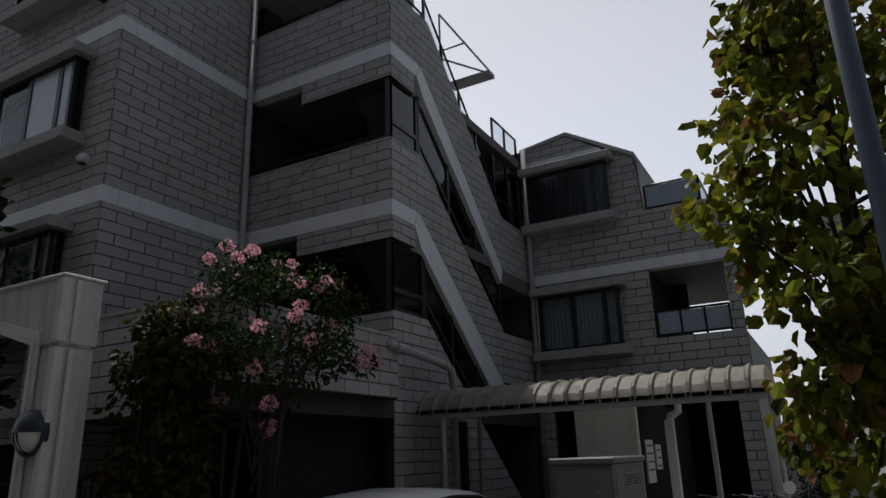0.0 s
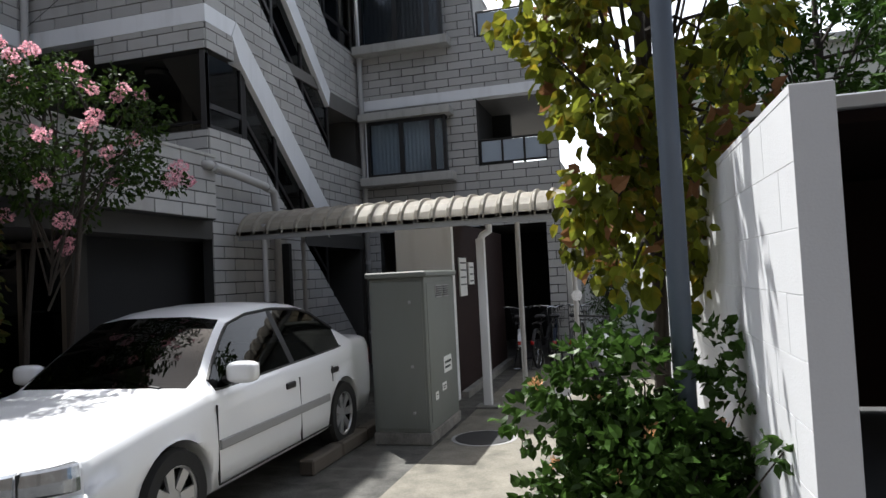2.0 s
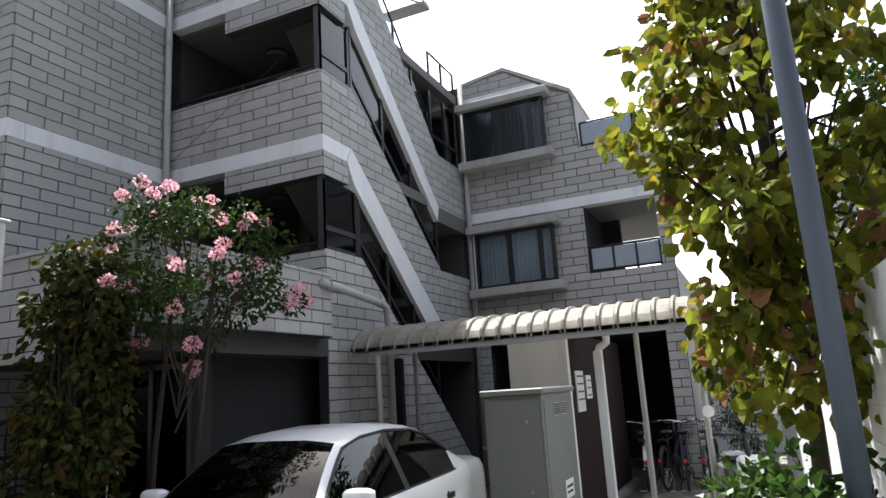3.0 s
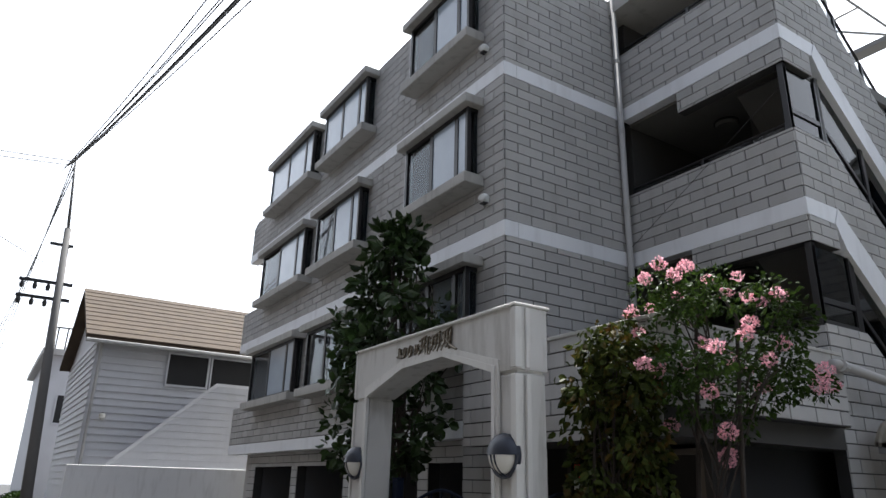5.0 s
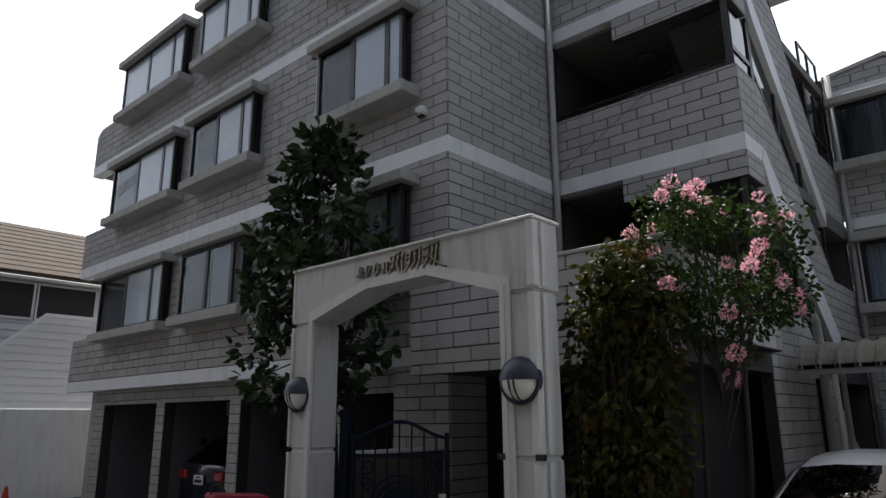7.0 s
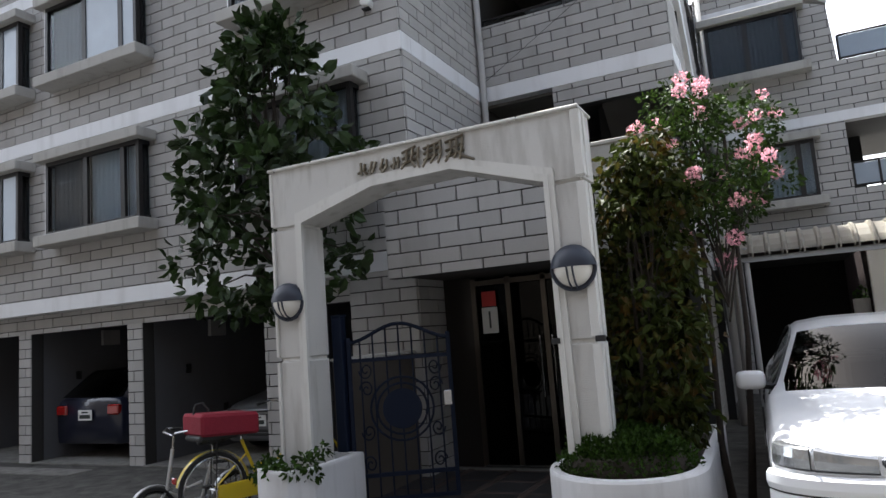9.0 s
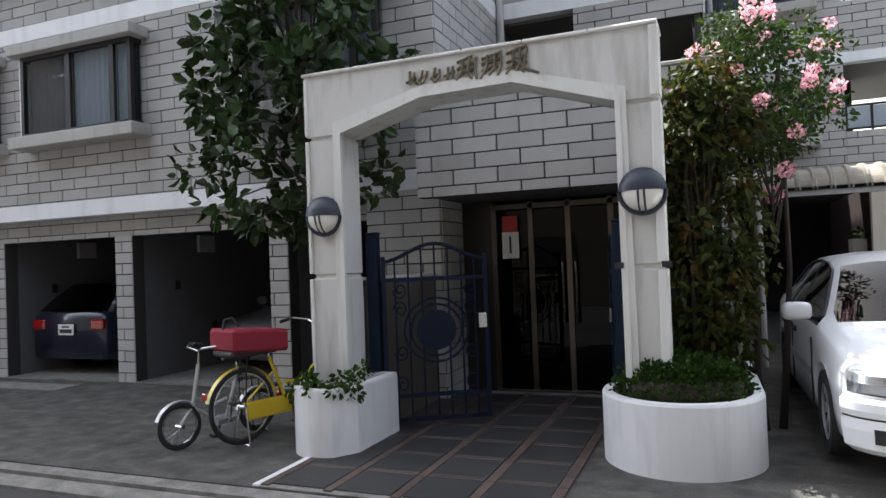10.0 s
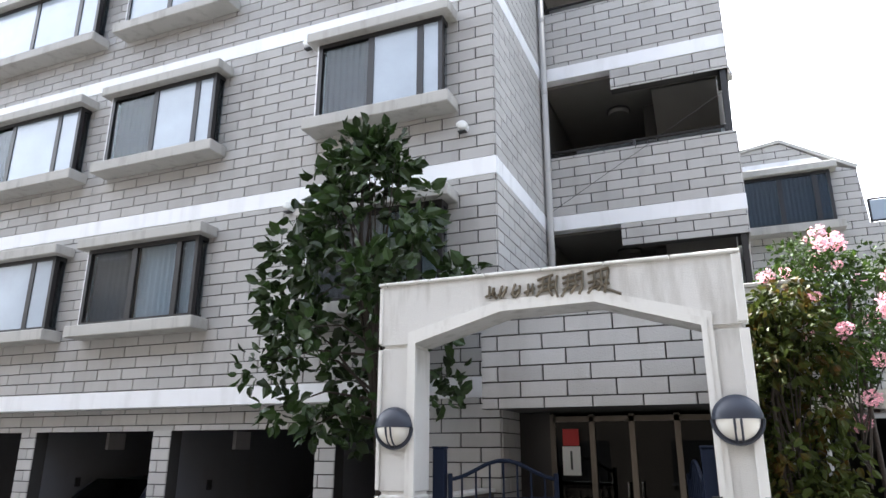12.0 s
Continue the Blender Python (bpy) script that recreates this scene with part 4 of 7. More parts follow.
def leaves(clumps, count, size, seed, flop=0.6, long=1.7, wide=1.0):
    """Many small folded leaves scattered through clumps of (centre, radius)."""
    r = np.random.RandomState(seed)
    vol = np.array([c[1] ** 2 for c in clumps]); vol = vol / vol.sum()
    pick = r.choice(len(clumps), count, p=vol)
    C = np.array([c[0] for c in clumps])[pick]
    R = np.array([c[1] for c in clumps])[pick]
    d = r.normal(size=(count, 3)); d /= np.linalg.norm(d, axis=1)[:, None]
    d[:, 2] *= 0.85
    P = C + d * (R * r.uniform(0.35, 1.0, count) ** 0.6)[:, None]
    ax = d + r.normal(scale=0.6, size=(count, 3)); ax[:, 2] -= flop
    ax /= np.linalg.norm(ax, axis=1)[:, None]
    sd = np.cross(ax, r.normal(size=(count, 3))); sd /= np.linalg.norm(sd, axis=1)[:, None]
    up = np.cross(sd, ax)
    s = size * r.uniform(0.6, 1.25, count)[:, None]
    base, tip = P, P + ax * s * long
    bend = up * s * 0.18
    mid = P + ax * s * long * 0.45
    lo, hi = P + ax * s * long * 0.22, P + ax * s * long * 0.62
    q = [base, lo + sd * s * 0.40 * wide + bend * 0.8, hi + sd * s * 0.40 * wide + bend, tip - up * s * 0.15, hi - sd * s * 0.40 * wide + bend, lo - sd * s * 0.40 * wide + bend * 0.8, mid]
    V = np.stack(q, 1).reshape(-1, 3)
    F = []
    for i in range(count):
        b = i * 7
        F += [(b, b + 1, b + 6), (b + 1, b + 2, b + 6), (b + 2, b + 3, b + 6), (b + 3, b + 4, b + 6), (b + 4, b + 5, b + 6), (b + 5, b, b + 6)]
    return V, F


def leaf_part(name, data, material, parent, label=""):
    me = bpy.data.meshes.new(name)
    me.from_pydata(data[0].tolist(), [], data[1])
    me.materials.append(M[material])
    ob = new(name, me)
    ob.parent = parent
    if label:
        ob["label"] = label
    return ob


def in_dome(cx, cy, z, rx, ry, h, k, r, seed, flat=3):
    rr = random.Random(seed)
    out = []
    for _ in range(k):
        a, q = rr.uniform(0, math.tau), rr.uniform(0, 1) ** 0.5
        out.append(((cx + rx * q * math.cos(a), cy + ry * q * math.sin(a), z + h * (1 - q ** flat) * rr.uniform(0.55, 1)), r * rr.uniform(0.7, 1.2)))
    return out


hedge = empty("clipped_hedge", "dense dark green clipped hedge growing in the round planter", "hedge")
leaf_part("foliage", leaves(in_dome(-5.79, 3.42, 0.48, 0.44, 0.44, 0.25, 150, 0.10, 3, 9), 11000, 0.024, 4, flop=-0.5, long=1.5), "leaf_hedge", hedge)
bm = spin_thing([(0.40, 0.40), (0.46, 0.52), (0.42, 0.62), (0.2, 0.66)], 18)
bmesh.ops.translate(bm, vec=(-5.79, 3.4, 0), verts=bm.verts)
part("core", bm, M["soil"], hedge)
ivy = empty("ivy", "small dark trailing ivy spilling over the white planter", "plant")
leaf_part("foliage", leaves([((x, y, z), 0.09) for x, y, z in ((-8.85, 3.0, 0.58), (-8.75, 2.78, 0.58), (-8.62, 2.72, 0.56), (-8.4, 2.72, 0.56), (-8.33, 2.85, 0.6), (-8.33, 2.86, 0.5), (-8.87, 2.85, 0.5), (-8.5, 3.0, 0.6), (-8.32, 3.0, 0.68))], 420, 0.035, 8), "leaf_hedge", ivy)


# ---- entrance paving, gate and doors ----
paving = empty("entrance_paving", "dark slate paving with brown brick strips in the entrance", "paving", kind="structure")
part("bed", boxed(-8.6, -6.5, 1.955, 5.62, -0.02, 0.006), M["kerb"], paving)
tm, bmesh_t = bpy.data.meshes.new("paving_tile"), boxed(-0.215, 0.215, -0.215, 0.215, 0.0, 0.012, 0.003)
bmesh_t.to_mesh(tm); bmesh_t.free(); tm.materials.append(M["tile"])
sm_, bmesh_s = bpy.data.meshes.new("brick_strip"), boxed(-0.034, 0.034, -0.112, 0.112, 0.0, 0.013, 0.003)
bmesh_s.to_mesh(sm_); bmesh_s.free(); sm_.materials.append(M["tilebrick"])
cm_, bmesh_c = bpy.data.meshes.new("brick_strip"), boxed(-0.214, 0.214, -0.022, 0.022, 0.0, 0.0125, 0.003)
bmesh_c.to_mesh(cm_); bmesh_c.free(); cm_.materials.append(M["tilebrick"])
for i in range(4):
    for j in range(7):
        ob = new("paving_tile", tm); ob.parent = paving; ob.location = (-8.31 + i * 0.515, 2.235 + j * 0.49, 0.006)
        ob = new("brick_strip", cm_); ob.parent = paving; ob.location = (-8.31 + i * 0.515, 2.48 + j * 0.49, 0.006)
for i in range(5):
    for j in range(15):
        ob = new("brick_strip", sm_); ob.parent = paving; ob.location = (-8.565 + i * 0.515, 2.09 + j * 0.235, 0.006)

part("edging", boxed(-8.66, -8.605, 1.96, 3.0, 0.0, 0.016, 0.004), M["planter"], paving)

low_wall = empty("entrance_low_wall", "low grey rendered wall closing the porch side behind the gate", "wall", kind="structure")
part("wall", boxed(-8.60, -8.45, 3.64, FY - 0.03, 0.0, 1.40), M["brownwall"], low_wall)
part("coping", boxed(-8.62, -8.43, 3.63, FY - 0.025, 1.401, 1.435, 0.006), M["stucco_trim"], low_wall)
gx = empty("blue_gate", "blue painted wrought iron gate leaf swung inwards", "gate", "gate leaves", at=(-8.40, 3.6, 0.0), turn=29)


def gate_leaf(t, w=1.0, h=1.62):
    for x in (0.02, w - 0.02):
        part("stile", boxed(x - 0.02, x + 0.02, -0.02, 0.02, 0.08, h, 0.004), M["gate"], t)
    for z in (0.1, 0.32, h - 0.22):
        part("rail", boxed(0.03, w - 0.03, -0.015, 0.015, z - 0.018, z + 0.018), M["gate"], t)
    bm = bmesh.new(); tube(bm, [(w * i / 16, 0, h - 0.05 + 0.16 * math.sin(math.pi * i / 16) ** 2) for i in range(17)], 0.018, 6); part("top_rail", bm, M["gate"], t)
    for i in range(1, 8):
        x = w * i / 8
        bm = bmesh.new(); cyl(bm, (x, 0, 0.1), (x, 0, h - 0.06 + 0.16 * math.sin(math.pi * i / 8) ** 2), 0.009, seg=6); part("bar", bm, M["gate"], t)
    c = (w / 2, 0, 0.92)
    for r in (0.3, 0.24):
        bm = bmesh.new(); tube(bm, [(c[0] + r * math.cos(a), 0, c[2] + r * math.sin(a)) for a in [math.tau * k / 24 for k in range(25)]], 0.011, 6); part("ring", bm, M["gate"], t)
    bm = bmesh.new(); cyl(bm, (c[0], -0.008, c[2]), (c[0], 0.008, c[2]), 0.19, 0.19, 24); part("disc", bm, M["gate"], t)
    for sx in (-1, 1):
        for z0, flip in ((0.42, 1), (0.72, -1), (1.12, 1), (1.3, -1)):
            pts = []
            for k in range(22):
                a = k / 21 * 3.6 * math.pi * 0.8
                r = 0.085 * (1 - k / 26)
                pts.append((w / 2 + sx * (0.33 + r * math.cos(a) * 0.8), 0.012, z0 + flip * r * math.sin(a)))
            bm = bmesh.new(); tube(bm, pts, 0.008, 5); part("scroll", bm, M["gate"], t)
    part("lock", boxed(w - 0.1, w - 0.02, -0.035, 0.035, 0.92, 1.06, 0.006), M["chrome"], t, "steel lock case")


gate_leaf(gx)
gy = empty("blue_gate", "blue painted wrought iron gate leaf swung inwards", "gate", "gate leaves", at=(-6.27, 3.6, 0.0), turn=100)
gate_leaf(gy)
for x in (-8.47, -6.22):
    t = empty("gate_post", "dark blue square steel gate post", "post", "gate posts", at=(x, 3.585, 0))
    part("post", boxed(-0.055, 0.055, -0.045, 0.045, 0.0, 1.83, 0.008), M["gate"], t)
    part("cap", boxed(-0.06, 0.06, -0.05, 0.05, 1.83, 1.85, 0.004), M["gate"], t)

DY = 5.7
doors = empty("entrance_doors", "steel framed glass entrance doors in a dark lobby front", "door", kind="structure")
for x in (-7.95, -7.5, -7.06, -6.58, -6.02):
    part("door_stile", boxed(x - 0.03, x + 0.03, DY, DY + 0.06, 0.01, 2.22), M["doorsteel"], doors)
part("transom", boxed(-7.95, -6.02, DY, DY + 0.06, 2.14, 2.2), M["doorsteel"], doors)
part("threshold", boxed(-7.95, -6.02, DY - 0.02, DY + 0.08, 0.0, 0.03), M["chrome"], doors)
for x0, x1 in ((-7.92, -7.53), (-7.47, -7.09), (-7.03, -6.61), (-6.55, -6.05)):
    part("pane", boxed(x0, x1, DY + 0.025, DY + 0.035, 0.03, 2.14), M["doorglass"], doors)
for x in (-7.13, -6.98):
    bm = bmesh.new(); cyl(bm, (x, DY - 0.05, 0.8), (x, DY - 0.05, 1.5), 0.014, seg=8); part("pull_handle", bm, M["chrome"], doors, "polished steel pull bar")
sheet("wall_lobby", -8.34, -7.98, DY, DY + 0.2, 2.25, M["stone"], "dark stone panel beside the entrance doors", "wall", 2.25)
sheet("wall_lobby", -5.99, -5.9, DY, DY + 0.2, 2.25, M["stone"], "dark stone panel beside the entrance doors", "wall", 2.25)
# side and back of the lobby are coloured as deep shade, not stone
sheet("wall_lobby_side", -6.1, -5.95, DY + 0.21, 9.3, 2.25, M["dark"], "side wall of the lobby, near-black in place of shade", "wall", 2.25)
sheet("wall_lobby_back", -8.1, -5.4, 9.31, 9.4, 2.25, M["dark"], "back wall of the lobby with shade put into its colour", "wall", 2.25)
notice = empty("notice_sign", "white notice with a red head on the dark lobby wall", "sign", at=(-7.74, DY - 0.03, 1.62))
part("red_head", boxed(-0.09, 0.09, 0, 0.012, 0.26, 0.44), M["redsign"], notice)
part("board", boxed(-0.10, 0.10, 0, 0.012, -0.06, 0.25), M["plate"], notice)
part("print", boxed(-0.012, 0.012, -0.004, -0.001, 0.0, 0.2), M["ink"], notice)


# ---- vehicles ----
def lerp_table(tab, y):
    for (a, va), (b, vb) in zip(tab, tab[1:]):
        if y <= b:
            k = max(0.0, min(1.0, (y - a) / (b - a)))
            return va + (vb - va) * k
    return tab[-1][1]


def wheel(parent, x, y, r, side, hub="rim"):
    w = empty_part("wheel", parent, (x, y, r))
    bm = bmesh.new()
    seg, prof = 28, [(r * 0.66, -0.085), (r * 0.95, -0.09), (r, -0.05), (r, 0.05), (r * 0.95, 0.09), (r * 0.66, 0.085)]
    rings = [[bm.verts.new((t, q * math.cos(i * math.tau / seg), q * math.sin(i * math.tau / seg))) for i in range(seg)] for q, t in prof]
    for a, b in zip(rings, rings[1:]):
        for i in range(seg):
            j = (i + 1) % seg
            bm.faces.new((a[i], a[j], b[j], b[i]))
    bmesh.ops.recalc_face_normals(bm, faces=bm.faces)
    part("tyre", bm, M["tyre"], w)
    bm = bmesh.new()
    s = 0.055 * side
    cyl(bm, (s * 0.4, 0, 0), (s, 0, 0), r * 0.3, r * 0.24, 16)
    for k in range(7):
        a = k * math.tau / 7
        c, d = math.cos(a), math.sin(a)
        v = [bm.verts.new((s * f, r * q * c - r * h * d, r * q * d + r * h * c)) for q, h, f in ((0.2, -0.09, 1.1), (0.66, -0.13, 1.25), (0.66, 0.13, 1.25), (0.2, 0.09, 1.1))]
        v2 = [bm.verts.new(p.co - Vector((0.02 * side, 0, 0))) for p in v]
        bm.faces.new(v); bm.faces.new(v2[::-1])
        for i in range(4):
            bm.faces.new((v[i], v2[i], v2[(i + 1) % 4], v[(i + 1) % 4]))
    tube(bm, [(s * 1.2, r * 0.66 * math.cos(a), r * 0.66 * math.sin(a)) for a in [math.tau * k / 24 for k in range(25)]], 0.014, 6)
    bmesh.ops.recalc_face_normals(bm, faces=bm.faces)
    part("rim", bm, M[hub], w)
    bm = bmesh.new(); cyl(bm, (-0.02 * side, 0, 0), (0.0, 0, 0), r * 0.66, r * 0.66, 20); part("brake_disc", bm, M["black"], w)


def empty_part(name, parent, at=(0, 0, 0)):
    ob = new(name)
    ob.parent = parent
    ob.location = at
    return ob


def car(name, label, at, turn, paint, group="", hatch=False, tail=False):
    """A four-door car, its nose towards -y: lofted body, cabin with glass, lamps, mirrors, wheels."""
    t = empty(name, label, "car", group, at=at, turn=turn)
    WB, R = (-1.33, 1.25), 0.305
    top = [(-2.2, 0.60), (-2.14, 0.70), (-1.9, 0.765), (-1.0, 0.90), (-0.6, 0.935), (1.2, 0.965), (1.5, 1.0), (2.05, 1.0), (2.18, 0.94), (2.25, 0.80)]
    if hatch:
        top[-4:] = [(1.5, 0.98), (2.05, 0.98), (2.12, 0.95), (2.16, 0.86)]
    wide = [(-2.2, 0.58), (-2.14, 0.70), (-2.0, 0.79), (-1.6, 0.835), (-0.5, 0.845), (1.2, 0.845), (1.8, 0.825), (2.1, 0.77), (2.25, 0.66)]
    low = [(-2.2, 0.26), (-2.1, 0.19), (-1.7, 0.18), (1.7, 0.19), (2.1, 0.24), (2.25, 0.34)]
    ys = sorted({-2.2, -2.17, -2.14, -2.08, -2.0, -1.9, -0.9, -0.6, -0.3, 0, 0.3, 0.6, 0.9, 1.65, 1.8, 1.95, 2.05, 2.12, 2.18, 2.22, 2.25, *[c + 0.36 * math.sin(k * math.pi / 18) for c in WB for k in range(-9, 10)]})
    if hatch:
        ys = [y for y in ys if y <= 2.16]
    bm = bmesh.new()
    rings = []
    for y in ys:
        w, zb, zs = lerp_table(wide, y), lerp_table(top, y), lerp_table(low, y)
        for c in WB:
            if abs(y - c) < 0.36:
                zs = max(zs, 0.30 + math.sqrt(0.36 ** 2 - (y - c) ** 2))
        crown = 0.035 if -2.1 < y < -0.9 else 0.015
        half = [(0.0, zs), (w * 0.86, zs), (w * 0.965, max(zs, 0.25)), (w * 0.995, max(zs, 0.38)), (w * 0.995, max(zs, 0.50)), (w, max(zs, 0.56)), (w * 0.992, max(zs, 0.66)),
                (w * 0.965, max(zs, zb - 0.10)), (w * 0.915, zb - 0.03), (w * 0.84, zb), (w * 0.5, zb + crown * 0.8), (0.0, zb + crown)]
        ring = [bm.verts.new((x, y, z)) for x, z in half] + [bm.verts.new((-x, y, z)) for x, z in half[-2:0:-1]]
        rings.append(ring)
    n = len(rings[0])
    for a, b in zip(rings, rings[1:]):
        for i in range(n):
            j = (i + 1) % n
            bm.faces.new((a[i], a[j], b[j], b[i]))
    bm.faces.new(rings[0]); bm.faces.new(rings[-1][::-1])
    bmesh.ops.recalc_face_normals(bm, faces=bm.faces)
    body = part("body", bm, M[paint], t, smooth=True)
    # cabin
    rz = 1.405 if not hatch else 1.43
    yr0, yr1, yb1 = -0.22, (1.0 if not hatch else 1.55), (1.80 if not hatch else 2.08)
    yb0 = -1.05
    bm = bmesh.new()
    rows = []
    for i in range(9):
        k = i / 8
        y = yr0 + (yr1 - yr0) * k
        lift = 0.03 * math.sin(math.pi * k)
        rows.append([bm.verts.new((x * (0.585 - 0.02 * k), y + (0.05 * (x * x - 1) * (-1 if k > 0.5 else 1) * abs(2 * k - 1)), rz - 0.045 * x * x - 0.02 + lift)) for x in (-1.06, -1, -0.8, -0.4, 0, 0.4, 0.8, 1, 1.06)])
    for r_ in rows:
        for e in (0, -1):
            r_[e].co.z -= 0.03
    for a, b in zip(rows, rows[1:]):
        for i in range(8):
            bm.faces.new((a[i], a[i + 1], b[i + 1], b[i]))
    bmesh.ops.solidify(bm, geom=bm.faces[:], thickness=0.02)
    bmesh.ops.recalc_face_normals(bm, faces=bm.faces)
    part("roof", bm, M[paint], t, smooth=True)
    for s in (-1, 1):
        if not hatch:
            bm = bmesh.new()
            grid = [[(0.785, 1.47, 0.955), (0.768, 1.62, 0.965), (0.70, 1.84, 0.995)], [(0.703, 1.20, 1.175), (0.694, 1.31, 1.18), (0.645, 1.46, 1.20)], [(0.614, 0.90, rz - 0.105), (0.603, 0.97, rz - 0.095), (0.56, 1.02, rz - 0.075)]]
            vs = [[bm.verts.new((s * x, y, z)) for x, y, z in r_] for r_ in grid]
            for i in range(2):
                for j in range(2):
                    bm.faces.new((vs[i][j], vs[i][j + 1], vs[i + 1][j + 1], vs[i + 1][j]))
            bmesh.ops.recalc_face_normals(bm, faces=bm.faces)
            bmesh.ops.solidify(bm, geom=bm.faces[:], thickness=0.03)
            bmesh.ops.recalc_face_normals(bm, faces=bm.faces)
            part("rear_pillar", bm, M[paint], t, smooth=True)
        for a, b, r in (((0.735, yb0 + 0.08, 0.90), (0.588, yr0 + 0.02, rz - 0.085), 0.034), ((0.725, yb1 - 0.12, 0.95), (0.568, yr1 - 0.03, rz - 0.085), 0.06))[:2 if hatch else 1]:
            bm = bmesh.new(); tube(bm, [(s * a[0], a[1], a[2]), (s * (a[0] + b[0]) / 2 + s * 0.018, (a[1] + b[1]) / 2, (a[2] + b[2]) / 2 + 0.02), (s * b[0], b[1], b[2])], r, 8); part("pillar", bm, M[paint], t, smooth=True)
        bm = bmesh.new(); cyl(bm, (s * 0.765, 0.30, 0.93), (s * 0.6, 0.33, rz - 0.09), 0.03, seg=6); part("door_pillar", bm, M["black"], t)
        bm = bmesh.new()
        g = [(0.772, yb0 + 0.16, 0.92), (0.612, yr0 + 0.04, rz - 0.09), (0.602, yr1 - (0.08 if not hatch else 0.04), rz - 0.09), (0.765, yb1 - (0.30 if not hatch else 0.16), 0.955)]
        v = [bm.verts.new((s * x, y, z)) for x, y, z in g]
        bm.faces.new(v if s < 0 else v[::-1])
        part("side_window", bm, M["carglass"], t)
        bm = bmesh.new(); tube(bm, [(s * 0.782, yb0 + 0.12, 0.918), (s * 0.79, 0.3, 0.943), (s * 0.772, yb1 - 0.14, 0.962)], 0.012, 6); part("window_trim", bm, M["black"], t)
        # mirror
        m_ = empty_part("mirror", t, (s * 0.90, -0.78, 1.0))
        bm = bmesh.new(); bmesh.ops.create_uvsphere(bm, u_segments=20, v_segments=12, radius=1.0)
        for v in bm.verts:
            v.co = Vector([math.copysign(abs(q) ** 0.6, q) * h for q, h in zip(v.co, (0.105, 0.06, 0.07))])
        part("shell", bm, M[paint], m_, smooth=True)
        part("mirror_glass", boxed(-0.085, 0.085, 0.061, 0.066, -0.045, 0.055), M["chrome"], m_)
        bm = bmesh.new(); cyl(bm, (-s * 0.14, 0.02, -0.05), (-s * 0.05, 0, -0.03), 0.025, seg=6); part("stalk", bm, M["black"], m_)
        part("side_moulding", boxed(s * 0.848 - 0.009, s * 0.848 + 0.009, -0.9, 0.86, 0.475, 0.535, 0.004), M["moulding"], t)
        for y in (-0.88, 0.28):
            part("door_gap", boxed(s * 0.836 - 0.006, s * 0.836 + 0.0065, y, y + 0.007, 0.3 if y < 0.9 else 0.66, 0.86), M["black"], t)
        for y in (0.08, 0.82):
            part("door_handle", boxed(s * 0.838 - 0.014, s * 0.838 + 0.014, y, y + 0.13, 0.775, 0.815, 0.008), M["black"], t)
        for y in WB:
            wheel(t, s * 0.745, y, R, s, "rim")
        # lamps
        bm = bmesh.new()
        line = [(0.27, -2.20, 0.612), (0.42, -2.20, 0.625), (0.57, -2.197, 0.645), (0.655, -2.165, 0.665), (0.715, -2.115, 0.685), (0.765, -2.03, 0.70), (0.80, -1.95, 0.705), (0.815, -1.89, 0.70)]
        rows = []
        for k, (x, y, z) in enumerate(line):
            zl, z = 0.545 + 0.006 * max(0, k - 4), z + (0.05, 0.045, 0.035, 0.025, 0.015, 0.006, 0.0, 0.0)[k]
            rows.append([bm.verts.new((s * (x + dx), y + dy, zz)) for dx, dy, zz in ((0.0, -0.004, zl), (0.012, -0.014, zl + 0.015), (0.008, -0.01, (zl + z) / 2), (-0.006, 0.02, z - 0.012), (-0.018, 0.042, z), (-0.09, 0.11, z - 0.02), (-0.09, 0.11, zl))])
        for p, q in zip(rows, rows[1:]):
            for i in range(7):
                bm.faces.new((p[i], p[(i + 1) % 7], q[(i + 1) % 7], q[i]))
        bm.faces.new(rows[0]); bm.faces.new(rows[-1][::-1])
        bmesh.ops.recalc_face_normals(bm, faces=bm.faces)
        edge = [[v.co.copy() for v in (r_[0], r_[4])] for r_ in rows]
        part("headlamp", bm, M["lens"], t)
        bm = bmesh.new(); tube(bm, [e[1] for e in edge] + [e[0] for e in edge[::-1]], 0.0055, 5); part("lamp_seal", bm, M["black"], t)
        part("lamp_divider", boxed(min(s * 0.565, s * 0.573), max(s * 0.565, s * 0.573), -2.2165, -2.15, 0.556, 0.63), M["moulding"], t)
        part("fog_recess", boxed(min(s * 0.36, s * 0.62), max(s * 0.36, s * 0.62), -2.182 , -2.05, 0.30, 0.37, 0.012), M["black"], t)
        part("tail_lamp", boxed(min(s * 0.5, s * 0.75), max(s * 0.5, s * 0.75), (2.12 if not hatch else 2.06), (2.235 if not hatch else 2.16), 0.70, 0.86, 0.02), M["redlens"], t)
    # glass front and rear
    for nm, (y0, z0, x0), (y1, z1, x1), bow in (("windscreen", (yb0, 0.925, 0.715), (yr0, rz - 0.035, 0.575), -0.10), ("rear_window", (yb1, 0.985, 0.68), (yr1, rz - 0.035, 0.55), 0.06)):
        bm = bmesh.new()
        rows = []
        for k in range(5):
            f = k / 4
            rows.append([bm.verts.new((q * (x0 + (x1 - x0) * f), y0 + (y1 - y0) * f + bow * (1 - q * q) * (1 - 0.5 * f), z0 + (z1 - z0) * f + 0.012 * math.sin(math.pi * f))) for q in (-1, -0.75, -0.4, 0, 0.4, 0.75, 1)])
        for a, b in zip(rows, rows[1:]):
            for i in range(6):
                bm.faces.new((a[i], a[i + 1], b[i + 1], b[i]))
        part(nm, bm, M["carglass"], t, smooth=True)
